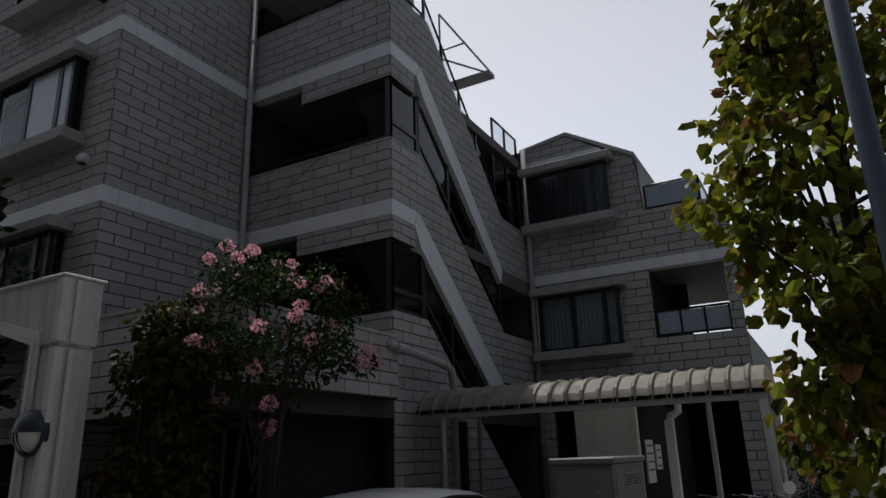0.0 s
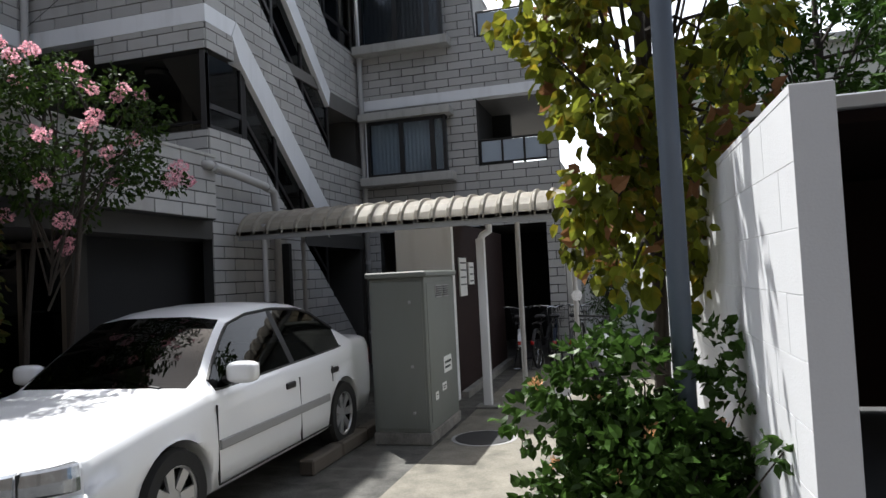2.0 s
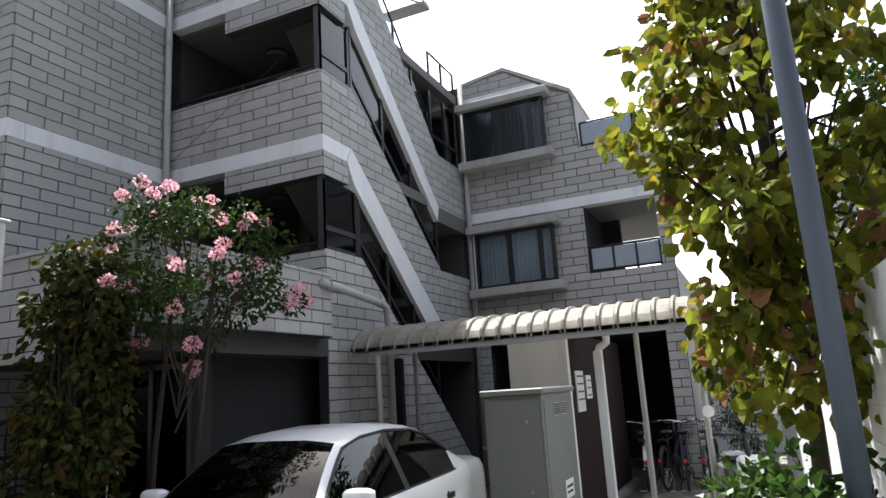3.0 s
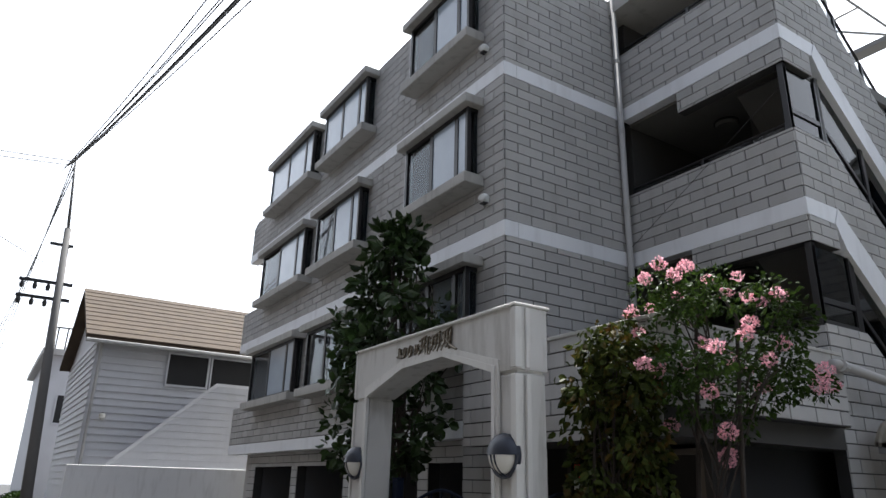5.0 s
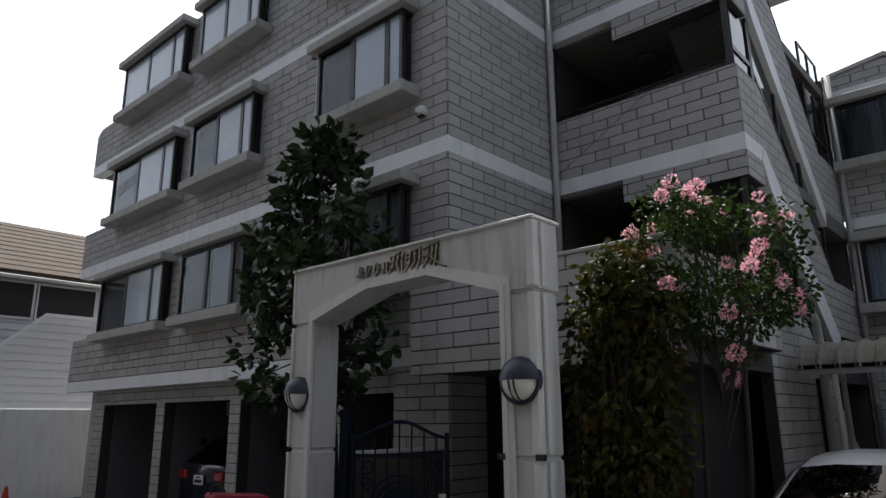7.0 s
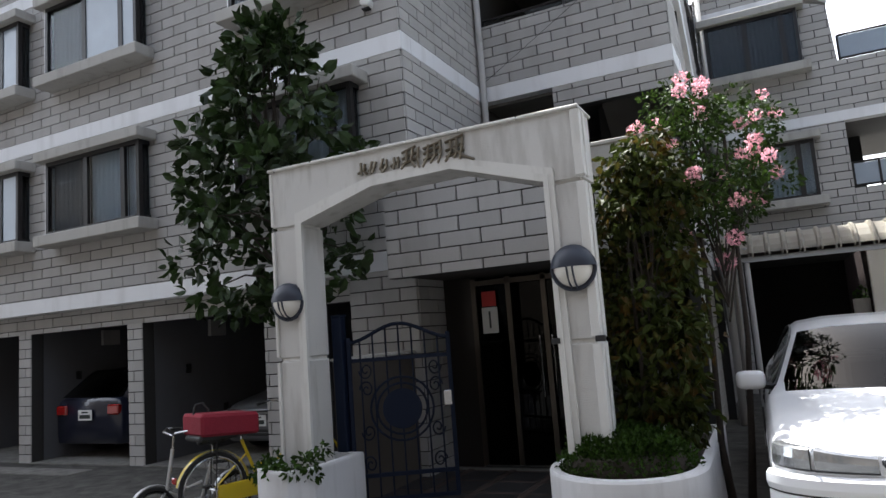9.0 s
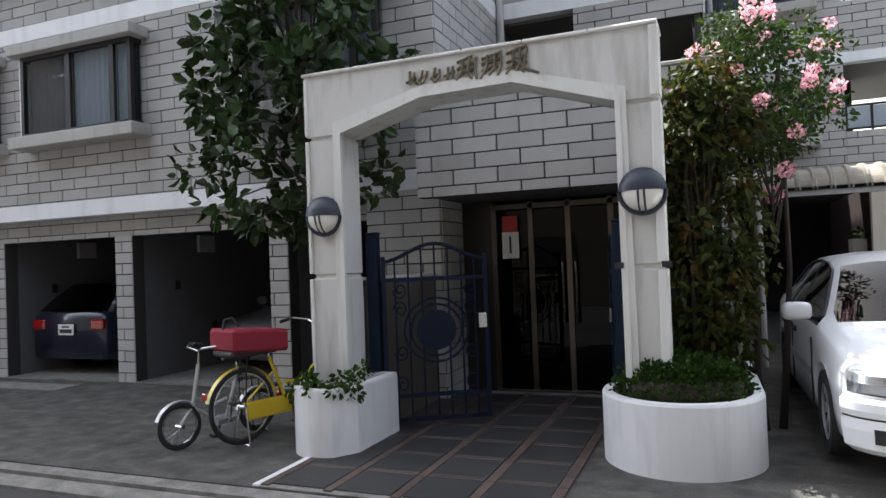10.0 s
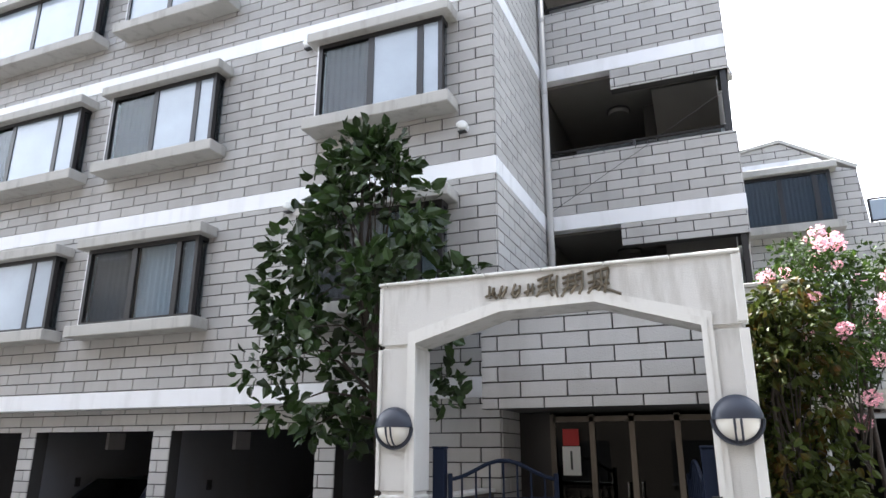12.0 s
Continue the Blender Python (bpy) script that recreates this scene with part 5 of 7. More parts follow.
    for x in (-0.1, 0.42):
        bm = bmesh.new(); tube(bm, [(x, yb0 - 0.13, 0.945), (x - 0.3, yb0 + 0.02 - 0.1, 0.965), (x - 0.52, yb0 + 0.0, 0.985)], 0.009, 5); part("wiper", bm, M["black"], t)
    part("grille", boxed(-0.26, 0.26, -2.215, -2.1, 0.585, 0.655, 0.015), M["chrome"], t)
    for z in (0.6, 0.625):
        part("grille_slot", boxed(-0.23, 0.23, -2.219, -2.2, z, z + 0.014), M["black"], t)
    part("bumper_strip", boxed(-0.62, 0.62, -2.228, -2.15, 0.47, 0.535, 0.02), M["moulding"] if not tail else M["black"], t)
    part("air_intake", boxed(-0.27, 0.27, -2.212, -2.05, 0.29, 0.38, 0.012), M["black"], t)
    part("intake_bar", boxed(-0.26, 0.26, -2.216, -2.2, 0.33, 0.34), M[paint], t)
    for y0, y1 in ((-2.236, -2.226), (2.255 if not hatch else 2.165, 2.266 if not hatch else 2.176)):
        p = empty_part("number_plate", t, (0, y0, 0.43 if y0 < 0 else 0.62))
        part("plate", boxed(-0.165, 0.165, 0, y1 - y0, 0, 0.165, 0.003), M["plate"], p)
        yy = (-0.003, -0.001) if y0 < 0 else (y1 - y0 + 0.001, y1 - y0 + 0.003)
        part("bar", boxed(-0.13, 0.13, *yy, 0.03, 0.09), M["ink"], p)
        part("bar", boxed(-0.08, 0.08, *yy, 0.115, 0.14), M["ink"], p)
    # dark interior
    part("dashboard", boxed(-0.68, 0.68, -0.9, -0.45, 0.6, 0.92, 0.05), M["seatgrey"], t)
    for x in (-0.36, 0.36):
        part("seat", boxed(x - 0.24, x + 0.24, 0.25, 0.4, 0.5, 1.12, 0.05), M["seatgrey"], t)
        part("headrest", boxed(x - 0.12, x + 0.12, 0.3, 0.38, 1.13, 1.27, 0.03), M["seatgrey"], t)
    part("rear_seat", boxed(-0.62, 0.62, 1.05, 1.3, 0.5, 1.05, 0.05), M["seatgrey"], t)
    return t


def contour(x, off=0.0, n=40):
    """Plan line of the nose from the middle out to the wing at half-width up to x, pushed outwards by off."""
    pts = []
    for i in range(n + 1):
        a = i / n * math.pi / 2
        px, py = 0.835 * math.sin(a) ** 0.62, -1.72 - 0.55 * math.cos(a) ** 0.62
        pts.append((px, py))
    out = []
    for i, (px, py) in enumerate(pts):
        q, r_ = pts[max(0, i - 1)], pts[min(n, i + 1)]
        tx, ty = r_[0] - q[0], r_[1] - q[1]
        k = math.hypot(tx, ty)
        out.append((px + ty / k * off, py - tx / k * off))
    return [p for p in out if p[0] <= x + 1e-6]


def strip(bm, line, prof_in, prof_out):
    """A closed band along a plan line: the two profiles give (depth, z) at its two ends."""
    rows = []
    n = len(line) - 1
    for i, (x, y) in enumerate(line):
        q, r_ = line[max(0, i - 1)], line[min(n, i + 1)]
        tx, ty = r_[0] - q[0], r_[1] - q[1]
        k = math.hypot(tx, ty)
        f = i / n
        rows.append([bm.verts.new((x + ty / k * (a[0] + (b[0] - a[0]) * f), y - tx / k * (a[0] + (b[0] - a[0]) * f), a[1] + (b[1] - a[1]) * f)) for a, b in zip(prof_in, prof_out)])
    m = len(prof_in)
    for p, q in zip(rows, rows[1:]):
        for i in range(m):
            bm.faces.new((p[i], p[(i + 1) % m], q[(i + 1) % m], q[i]))
    bm.faces.new(rows[0]); bm.faces.new(rows[-1][::-1])
    bmesh.ops.recalc_face_normals(bm, faces=bm.faces)


def saloon(name, label, at, turn, paint):
    """A four-door saloon, nose towards -y: one lofted shell split into paint and glass, with bumpers, lamps and trim."""
    t = empty(name, label, "car", at=at, turn=turn)
    WB, R = (-1.30, 1.28), 0.31
    top = [(-1.98, 0.74), (-1.85, 0.785), (-1.5, 0.85), (-1.0, 0.915), (-0.92, 0.94), (-0.6, 1.17), (-0.28, 1.375), (0.0, 1.435), (0.4, 1.455), (0.8, 1.43), (1.02, 1.375), (1.35, 1.20), (1.66, 1.045), (1.8, 1.02), (2.1, 1.01), (2.24, 0.985), (2.3, 0.93), (2.34, 0.80)]
    belt = [(-1.98, 0.70), (-1.85, 0.735), (-1.5, 0.80), (-0.9, 0.87), (0.0, 0.90), (1.2, 0.935), (1.6, 0.96), (2.15, 0.955), (2.3, 0.88), (2.34, 0.76)]
    wide = [(-1.98, 0.805), (-1.75, 0.83), (-1.0, 0.845), (0.8, 0.848), (1.6, 0.835), (2.0, 0.80), (2.2, 0.75), (2.3, 0.69), (2.34, 0.62)]
    low = [(-1.98, 0.22), (-1.7, 0.19), (1.7, 0.20), (2.1, 0.24), (2.34, 0.34)]
    marks = {-0.92, -0.80, -0.28, 0.30, 0.38, 1.02, 1.05, 1.22, 1.34, 1.66}
    ys = sorted(marks | {-1.98, -1.92, -1.85, -1.75, -0.7, -0.6, -0.5, -0.4, -0.3, -0.2, 0.0, 0.1, 0.2, 0.5, 0.6, 0.7, 0.8, 0.9, 1.1, 1.65, 1.8, 1.95, 2.1, 2.18, 2.24, 2.27, 2.3, 2.32, 2.34, *[c + 0.365 * math.sin(k * math.pi / 16) for c in WB for k in range(-8, 9)]})
    ys = [y for i, y in enumerate(ys) if i == 0 or y - ys[i - 1] > 1e-4]
    co = []
    for y in ys:
        w, zb, zt, zs = lerp_table(wide, y), lerp_table(belt, y), lerp_table(top, y), lerp_table(low, y)
        for c in WB:
            if abs(y - c) < 0.365:
                zs = max(zs, 0.30 + math.sqrt(0.365 ** 2 - (y - c) ** 2))
        wb = w * 0.945
        k = max(0.0, min(1.0, (zt - zb - 0.06) / 0.16)); k = k * k * (3 - 2 * k)
        z8 = zb + 0.012 + max(0.0, zt - 0.085 - zb)
        x8 = wb - 0.03 - (z8 - zb) * 0.46
        hood = [(wb * 0.985, 0.25), (wb * 0.93, 0.55), (wb * 0.84, 0.78), (wb * 0.45, 0.97), (0.0, 1.0)]
        cab = [(wb - 0.022, zb + 0.012), (x8, z8), (x8 - 0.055, zt - 0.034), (x8 * 0.5, zt - 0.004), (0.0, zt)]
        sec = [(0.0, zs), (w * 0.86, zs), (w * 0.965, max(zs, 0.25)), (w * 0.993, max(zs, 0.38)), (w, max(zs, 0.53)), (w * 0.998, max(zs, 0.60)), (w * 0.99, max(zs, zb - 0.14)), (w * 0.978, max(zs, zb - 0.05)), (wb, zb)]
        sec += [(hx + (cx - hx) * k, (zb + (zt - zb) * hz) * (1 - k) + cz * k) for (hx, hz), (cx, cz) in zip(hood, cab)]
        bow = -0.13 * max(0.0, min(1.0, (0.1 - y) / 0.5)) if y < 0.1 else 0.05 * max(0.0, min(1.0, (y - 0.7) / 0.4))
        co.append([(x, y + (bow * (1 - (x / wb) ** 2) if i >= 8 and x < wb else 0.0), z) for i, (x, z) in enumerate(sec)])
    groups = collections.defaultdict(list)
    n = len(co[0])
    for i, (ya, yb) in enumerate(zip(ys, ys[1:])):
        mid = (ya + yb) / 2
        for j in range(n - 1):
            key = "body"
            if j >= 11 and -0.92 < mid < -0.28:
                key = "windscreen"
            elif j >= 11 and 1.02 < mid < 1.66:
                key = "rear_window"
            elif j == 9 and -0.80 < mid < 0.30:
                key = "front_side_window"
            elif j == 9 and 0.30 < mid < 0.38:
                key = "door_pillar"
            elif j == 9 and 0.38 < mid < 1.02:
                key = "rear_side_window"
            elif j == 9 and 1.02 < mid < 1.34:
                key = "quarter_window"
            groups[key].append((i, j))
    for key, cells in groups.items():
        for sides in (((1, -1),) if key in ("body", "windscreen", "rear_window") else ((1,), (-1,))):
            bm = bmesh.new()
            seen_ = {}

            def vert(i, j, s):
                p = co[i][j]
                q = (round(p[0] * s, 5), round(p[1], 5), round(p[2], 5))
                if q not in seen_:
                    seen_[q] = bm.verts.new(q)
                return seen_[q]
            for i, j in cells:
                for s in sides:
                    loop = [vert(i, j, s), vert(i + 1, j, s), vert(i + 1, j + 1, s), vert(i, j + 1, s)]
                    loop = [v for q, v in enumerate(loop) if v not in loop[:q]]
                    if len(loop) >= 3 and bm.faces.get(loop) is None:
                        bm.faces.new(loop)
            if key == "body":
                for i in (0, -1):
                    ring = [vert(i, j, 1) for j in range(n)] + [vert(i, j, -1) for j in range(n - 2, 0, -1)]
                    ring = [v for q, v in enumerate(ring) if v not in ring[:q]]
                    if bm.faces.get(ring) is None:
                        bm.faces.new(ring)
            bmesh.ops.recalc_face_normals(bm, faces=bm.faces)
            part("side_window" if "side" in key or "quarter" in key else key, bm, M[paint if key == "body" else "black" if key == "door_pillar" else "carglass"], t, smooth=True)
    # nose between hood and bumper
    for s in (-1, 1):
        flip = lambda line: [(s * x, y) for x, y in line]
        line = contour(0.805)
        bm = bmesh.new(); strip(bm, flip(line) if s > 0 else flip(line)[::-1], [(0.0, 0.56), (0.0, 0.63), (-0.02, 0.69), (-0.08, 0.725), (-0.3, 0.75), (-0.3, 0.5)], [(0.0, 0.56), (0.0, 0.64), (-0.01, 0.70), (-0.03, 0.73), (-0.1, 0.74), (-0.1, 0.5)] if s > 0 else [(0.0, 0.56), (0.0, 0.63), (-0.02, 0.69), (-0.08, 0.725), (-0.3, 0.75), (-0.3, 0.5)])
        part("nose_panel", bm, M[paint], t, smooth=False)
        full = flip(line) if s > 0 else flip(line)[::-1]
        for nm, prof, mt in (("bumper", [(-0.1, 0.578), (0.03, 0.572), (0.052, 0.55), (0.055, 0.50), (0.045, 0.462), (-0.1, 0.462)], paint), ("bumper_seam", [(-0.1, 0.4615), (0.035, 0.4615), (0.035, 0.4485), (-0.1, 0.4485)], "black"), ("bumper_skirt", [(-0.1, 0.448), (0.042, 0.448), (0.045, 0.38), (0.03, 0.27), (-0.02, 0.23), (-0.1, 0.23)], paint)):
            bm = bmesh.new(); strip(bm, full, prof, prof); part(nm, bm, M[mt], t)
        cells = [p for p in contour(0.80) if p[0] > 0.26]
        cut = [p for p in cells if p[0] <= 0.60], [p for p in cells if p[0] >= 0.595]
        for nm, seg, zi, zo, mt in (("headlamp", cut[0], (0.59, 0.685), (0.588, 0.722), "lens"), ("indicator_lamp", cut[1], (0.588, 0.722), (0.60, 0.735), "lens")):
            if len(seg) < 2:
                continue
            bm = bmesh.new()
            A_, B_ = ([(-0.06, z0), (0.012, z0), (0.012, (z0 + z1) / 2), (0.0, z1 - 0.012), (-0.014, z1), (-0.06, z1)] for z0, z1 in (zi, zo))
            if s > 0:
                strip(bm, [(x, y) for x, y in seg], A_, B_)
            else:
                strip(bm, [(-x, y) for x, y in seg][::-1], B_, A_)
            part(nm, bm, M[mt], t)
        x6, y6 = cut[1][0]
        part("lamp_divider", boxed(min(s * x6, s * (x6 + 0.008)), max(s * x6, s * (x6 + 0.008)), y6 - 0.016, y6 + 0.05, 0.592, 0.72), M["black"], t)
        bm = bmesh.new()
        k_ = len(cells) - 1
        tube(bm, [(s * x, y - 0.013, 0.594 + 0.008 * i / k_) for i, (x, y) in enumerate(cells)], 0.006, 5)
        part("lamp_seal", bm, M["black"], t)
        for nm, x0, x1, z0, z1 in (("fog_recess", 0.44, 0.68, 0.31, 0.40), ("air_intake", 0.0, 0.36, 0.30, 0.40)):
            seg = [(s * x, y) for x, y in contour(x1) if x >= x0]
            pr = [(-0.05, z0), (0.046, z0), (0.049, z1), (-0.05, z1)]
            bm = bmesh.new(); strip(bm, seg if s > 0 else seg[::-1], pr, pr); part(nm, bm, M["black"], t)
        # side trim, doors, mirrors, wheels
        part("side_moulding", boxed(s * 0.850 - 0.012, s * 0.850 + 0.010, -0.86, 0.90, 0.50, 0.565, 0.005), M["moulding"], t)
        for y in (-0.875, 0.335, 1.0):
            z0 = 0.27 if y < 0.9 else 0.66
            part("door_gap", boxed(s * 0.843 - 0.01, s * 0.843 + 0.004, y, y + 0.006, z0, 0.80), M["black"], t)
        part("sill_gap", boxed(s * 0.838 - 0.01, s * 0.838 + 0.004, -0.86, 0.93, 0.268, 0.276), M["black"], t)
        for y in (0.10, 0.98):
            h_ = part("door_handle", boxed(s * 0.842 - 0.014, s * 0.842 + 0.014, y, y + 0.15, 0.735, 0.785, 0.008), M["black"], t)
        bm = bmesh.new()
        gl = [(co[i][9][0], co[i][9][1], co[i][9][2]) for i, y in enumerate(ys) if -0.82 < y < 1.36]
        tube(bm, [(s * (x + 0.006), y, z - 0.004) for x, y, z in gl], 0.010, 5)
        part("window_trim", bm, M["black"], t)
        bm = bmesh.new()
        gl = [co[i][10] for i, y in enumerate(ys) if -0.82 < y < 1.36]
        tube(bm, [(s * (x + 0.004), y, z) for x, y, z in gl], 0.013, 5)
        part("rain_visor", bm, M["black"], t)
        m_ = empty_part("mirror", t, (s * 0.915, -0.66, 0.99))
        bm = bmesh.new(); bmesh.ops.create_uvsphere(bm, u_segments=20, v_segments=12, radius=1.0)
        for v in bm.verts:
            v.co = Vector([math.copysign(abs(q) ** 0.55, q) * h for q, h in zip(v.co, (0.115, 0.062, 0.075))])
        part("shell", bm, M[paint], m_, smooth=True)
        part("mirror_glass", boxed(-0.092, 0.092, 0.058, 0.066, -0.05, 0.055), M["chrome"], m_)
        bm = bmesh.new(); cyl(bm, (-s * 0.16, 0.02, -0.06), (-s * 0.05, 0, -0.04), 0.03, seg=6); part("stalk", bm, M["black"], m_)
        for y in WB:
            wheel(t, s * 0.745, y, R, s, "rim")
        part("tail_lamp", boxed(min(s * 0.45, s * 0.70), max(s * 0.45, s * 0.70), 2.2, 2.345, 0.68, 0.86, 0.02), M["redlens"], t)
        for x in (s * 0.36,):
            part("seat", boxed(x - 0.24, x + 0.24, 0.2, 0.35, 0.5, 1.10, 0.05), M["seatgrey"], t)
            part("headrest", boxed(x - 0.12, x + 0.12, 0.25, 0.33, 1.105, 1.24, 0.03), M["seatgrey"], t)
    for x in (-0.05, 0.5):
        bm = bmesh.new(); tube(bm, [(x, -1.0, 0.935), (x - 0.3, -0.95, 0.965), (x - 0.56, -0.86, 0.985)], 0.010, 5); part("wiper", bm, M["black"], t)
    g_ = part("grille", boxed(-0.25, 0.25, -2.29, -2.15, 0.60, 0.70, 0.03), M["chrome"], t)
    part("grille_mesh", boxed(-0.215, 0.215, -2.294, -2.28, 0.622, 0.682, 0.004), M["black"], g_)
    part("grille_bar", boxed(-0.21, 0.21, -2.298, -2.286, 0.646, 0.656), M["chrome"], g_)
    part("intake_bar", boxed(-0.33, 0.33, -2.325, -2.3, 0.342, 0.356), M[paint], t)
    p = empty_part("number_plate", t, (0, -2.335, 0.43))
    part("plate", boxed(-0.165, 0.165, 0, 0.012, 0, 0.165, 0.003), M["plate"], p)
    part("bar", boxed(-0.13, 0.13, -0.003, -0.001, 0.03, 0.09), M["ink"], p)
    part("bar", boxed(-0.08, 0.08, -0.003, -0.001, 0.115, 0.14), M["ink"], p)
    part("dashboard", boxed(-0.66, 0.66, -0.72, -0.42, 0.6, 0.89, 0.04), M["seatgrey"], t)
    part("rear_seat", boxed(-0.60, 0.60, 0.98, 1.22, 0.5, 1.02, 0.05), M["seatgrey"], t)
    return t


saloon("white_saloon_car", "white four-door saloon car with grey side mouldings parked nose out", (-4.0, 4.9, 0.05), 1.0, "carpaint")
car("dark_hatchback", "dark blue hatchback parked nose in inside a garage", (-14.93, 7.76, 0.012), 180, "navy", hatch=True, tail=True)
car("grey_saloon_car", "grey car parked nose out deep inside a garage", (-11.75, 8.3, 0.012), 0, "greycar")


def bicycle(name, label, at, turn, paint, r, base, high, lady=True):
    """A city bicycle whose front points to +y; r: the wheels, base: between the axles."""
    t = empty(name, label, "bicycle", "bicycles", at=at, turn=turn)
    for y in (0, base):
        w = empty_part("wheel", t, (0, y, r))
        for nm, rr, th, mt in (("tyre", r - 0.018, 0.019, "tyre"), ("rim", r - 0.045, 0.012, "chrome")):
            bm = bmesh.new(); tube(bm, [(0, rr * math.cos(a), rr * math.sin(a)) for a in [math.tau * k / 32 for k in range(33)]], th, 6); part(nm, bm, M[mt], w)
        bm = bmesh.new()
        for k in range(20):
            a = k * math.tau / 20
            cyl(bm, (0.02 * (-1) ** k, 0.02 * math.cos(a), 0.02 * math.sin(a)), (0, (r - 0.05) * math.cos(a + 0.3), (r - 0.05) * math.sin(a + 0.3)), 0.0016, seg=3, caps=False)
        cyl(bm, (-0.05, 0, 0), (0.05, 0, 0), 0.02, seg=8)
        part("spokes", bm, M["chrome"], w)
        bm = bmesh.new()
        a0, a1 = (0.15, 2.9) if y == 0 else (0.35, 2.5)
        rows = [[bm.verts.new((x, y + (r + 0.022) * math.cos(a), r + (r + 0.022 - 4 * x * x) * math.sin(a))) for x in (-0.026, 0, 0.026)] for a in [a0 + (a1 - a0) * k / 18 for k in range(19)]]
        for p, q in zip(rows, rows[1:]):
            for i in range(2):
                bm.faces.new((p[i], p[i + 1], q[i + 1], q[i]))
        part("mudguard", bm, M[paint], t)
    crank = (0, base * 0.44, r * 0.86)
    seat = Vector((0, base * 0.27, high))
    head0, head1 = Vector((0, base * 0.84, r * 1.75)), Vector((0, base * 0.76, high + 0.02))
    segs = [((0, 0, r), crank, 0.012), (crank, seat - Vector((0, 0, 0.12)), 0.016), ((0, base, r), head0, 0.014), (head0, head1, 0.018), ((0, 0, r), (0, base * 0.33, high * 0.72), 0.010)]
    for a, b, q in segs:
        bm = bmesh.new(); cyl(bm, a, b, q, seg=8); part("frame_tube", bm, M[paint], t)
    for dz in (0.0, 0.12):
        bm = bmesh.new(); tube(bm, [Vector(crank) + Vector((0, -0.02, dz * 1.6)), Vector((0, base * 0.6, r * 1.05 + dz)), head0 + Vector((0, -0.01, -0.02 + dz * 0.8))], 0.018, 8); part("frame_tube", bm, M[paint], t)
    bm = bmesh.new(); cyl(bm, seat - Vector((0, 0, 0.13)), seat, 0.011, seg=6); part("seat_post", bm, M["chrome"], t)
    bm = boxed(-0.09, 0.09, -0.13, 0.06, 0, 0.06, 0.03); box(bm, -0.03, 0.03, 0.05, 0.15, 0.01, 0.05, 0.012); bmesh.ops.translate(bm, vec=seat, verts=bm.verts); part("saddle", bm, M["black"], t)
    bm = bmesh.new(); tube(bm, [head1, head1 + Vector((0, -0.01, 0.12))], 0.011, 6)
    hb = head1 + Vector((0, 0, 0.12))
    tube(bm, [hb + Vector((-0.27, -0.2, 0.02)), hb + Vector((-0.25, -0.06, 0.05)), hb + Vector((-0.12, 0.03, 0.03)), hb, hb + Vector((0.12, 0.03, 0.03)), hb + Vector((0.25, -0.06, 0.05)), hb + Vector((0.27, -0.2, 0.02))], 0.011, 6)
    part("handlebar", bm, M["chrome"], t)
    for s in (-1, 1):
        bm = bmesh.new(); cyl(bm, hb + Vector((s * 0.27, -0.2, 0.02)), hb + Vector((s * 0.262, -0.1, 0.04)), 0.016, seg=8); part("grip", bm, M["black"], t)
    bm = boxed(0.025, 0.04, 0.02, base * 0.52, r * 0.62, r * 1.1, 0.012)
    part("chain_case", bm, M[paint], t)
    bm = bmesh.new()
    cyl(bm, Vector(crank) - Vector((0.09, 0, 0)), Vector(crank) + Vector((0.09, 0, 0)), 0.012, seg=6)
    part("crank_axle", bm, M["black"], t)
    for s in (-1, 1):
        bm = bmesh.new()
        cyl(bm, Vector(crank) + Vector((s * 0.08, 0, 0)), Vector(crank) + Vector((s * 0.09, 0.02 * s, -0.16 * s)), 0.009, seg=6)
        box(bm, min(s * 0.09, s * 0.18), max(s * 0.09, s * 0.18), crank[1] + 0.02 * s - 0.04, crank[1] + 0.02 * s + 0.04, min(crank[2] - 0.17 * s, crank[2] - 0.145 * s), max(crank[2] - 0.17 * s, crank[2] - 0.145 * s))
        part("pedal", bm, M["black"], t)
    bm = bmesh.new()
    for s in (-1, 1):
        cyl(bm, (s * 0.05, 0.0, r), (s * 0.13, -0.02, 0.0), 0.008, seg=6)
    cyl(bm, (-0.13, -0.02, 0.008), (0.13, -0.02, 0.008), 0.008, seg=6)
    part("stand", bm, M["chrome"], t)
    bm = bmesh.new()
    cyl(bm, (-0.06, -0.3 * r, 2 * r + 0.1), (-0.06, base * 0.3, 2 * r + 0.12), 0.007, seg=5); cyl(bm, (0.06, -0.3 * r, 2 * r + 0.1), (0.06, base * 0.3, 2 * r + 0.12), 0.007, seg=5)
    for k in range(4):
        cyl(bm, (-0.06, 0.07 * k, 2 * r + 0.105), (0.06, 0.07 * k, 2 * r + 0.105), 0.006, seg=5)
    for s in (-1, 1):
        cyl(bm, (s * 0.05, 0, r), (s * 0.06, 0.02, 2 * r + 0.1), 0.006, seg=5)
    part("carrier", bm, M["black"], t)
    part("reflector", boxed(-0.03, 0.03, -r - 0.045, -r - 0.02, r * 1.35, r * 1.35 + 0.06, 0.008), M["redlens"], t)
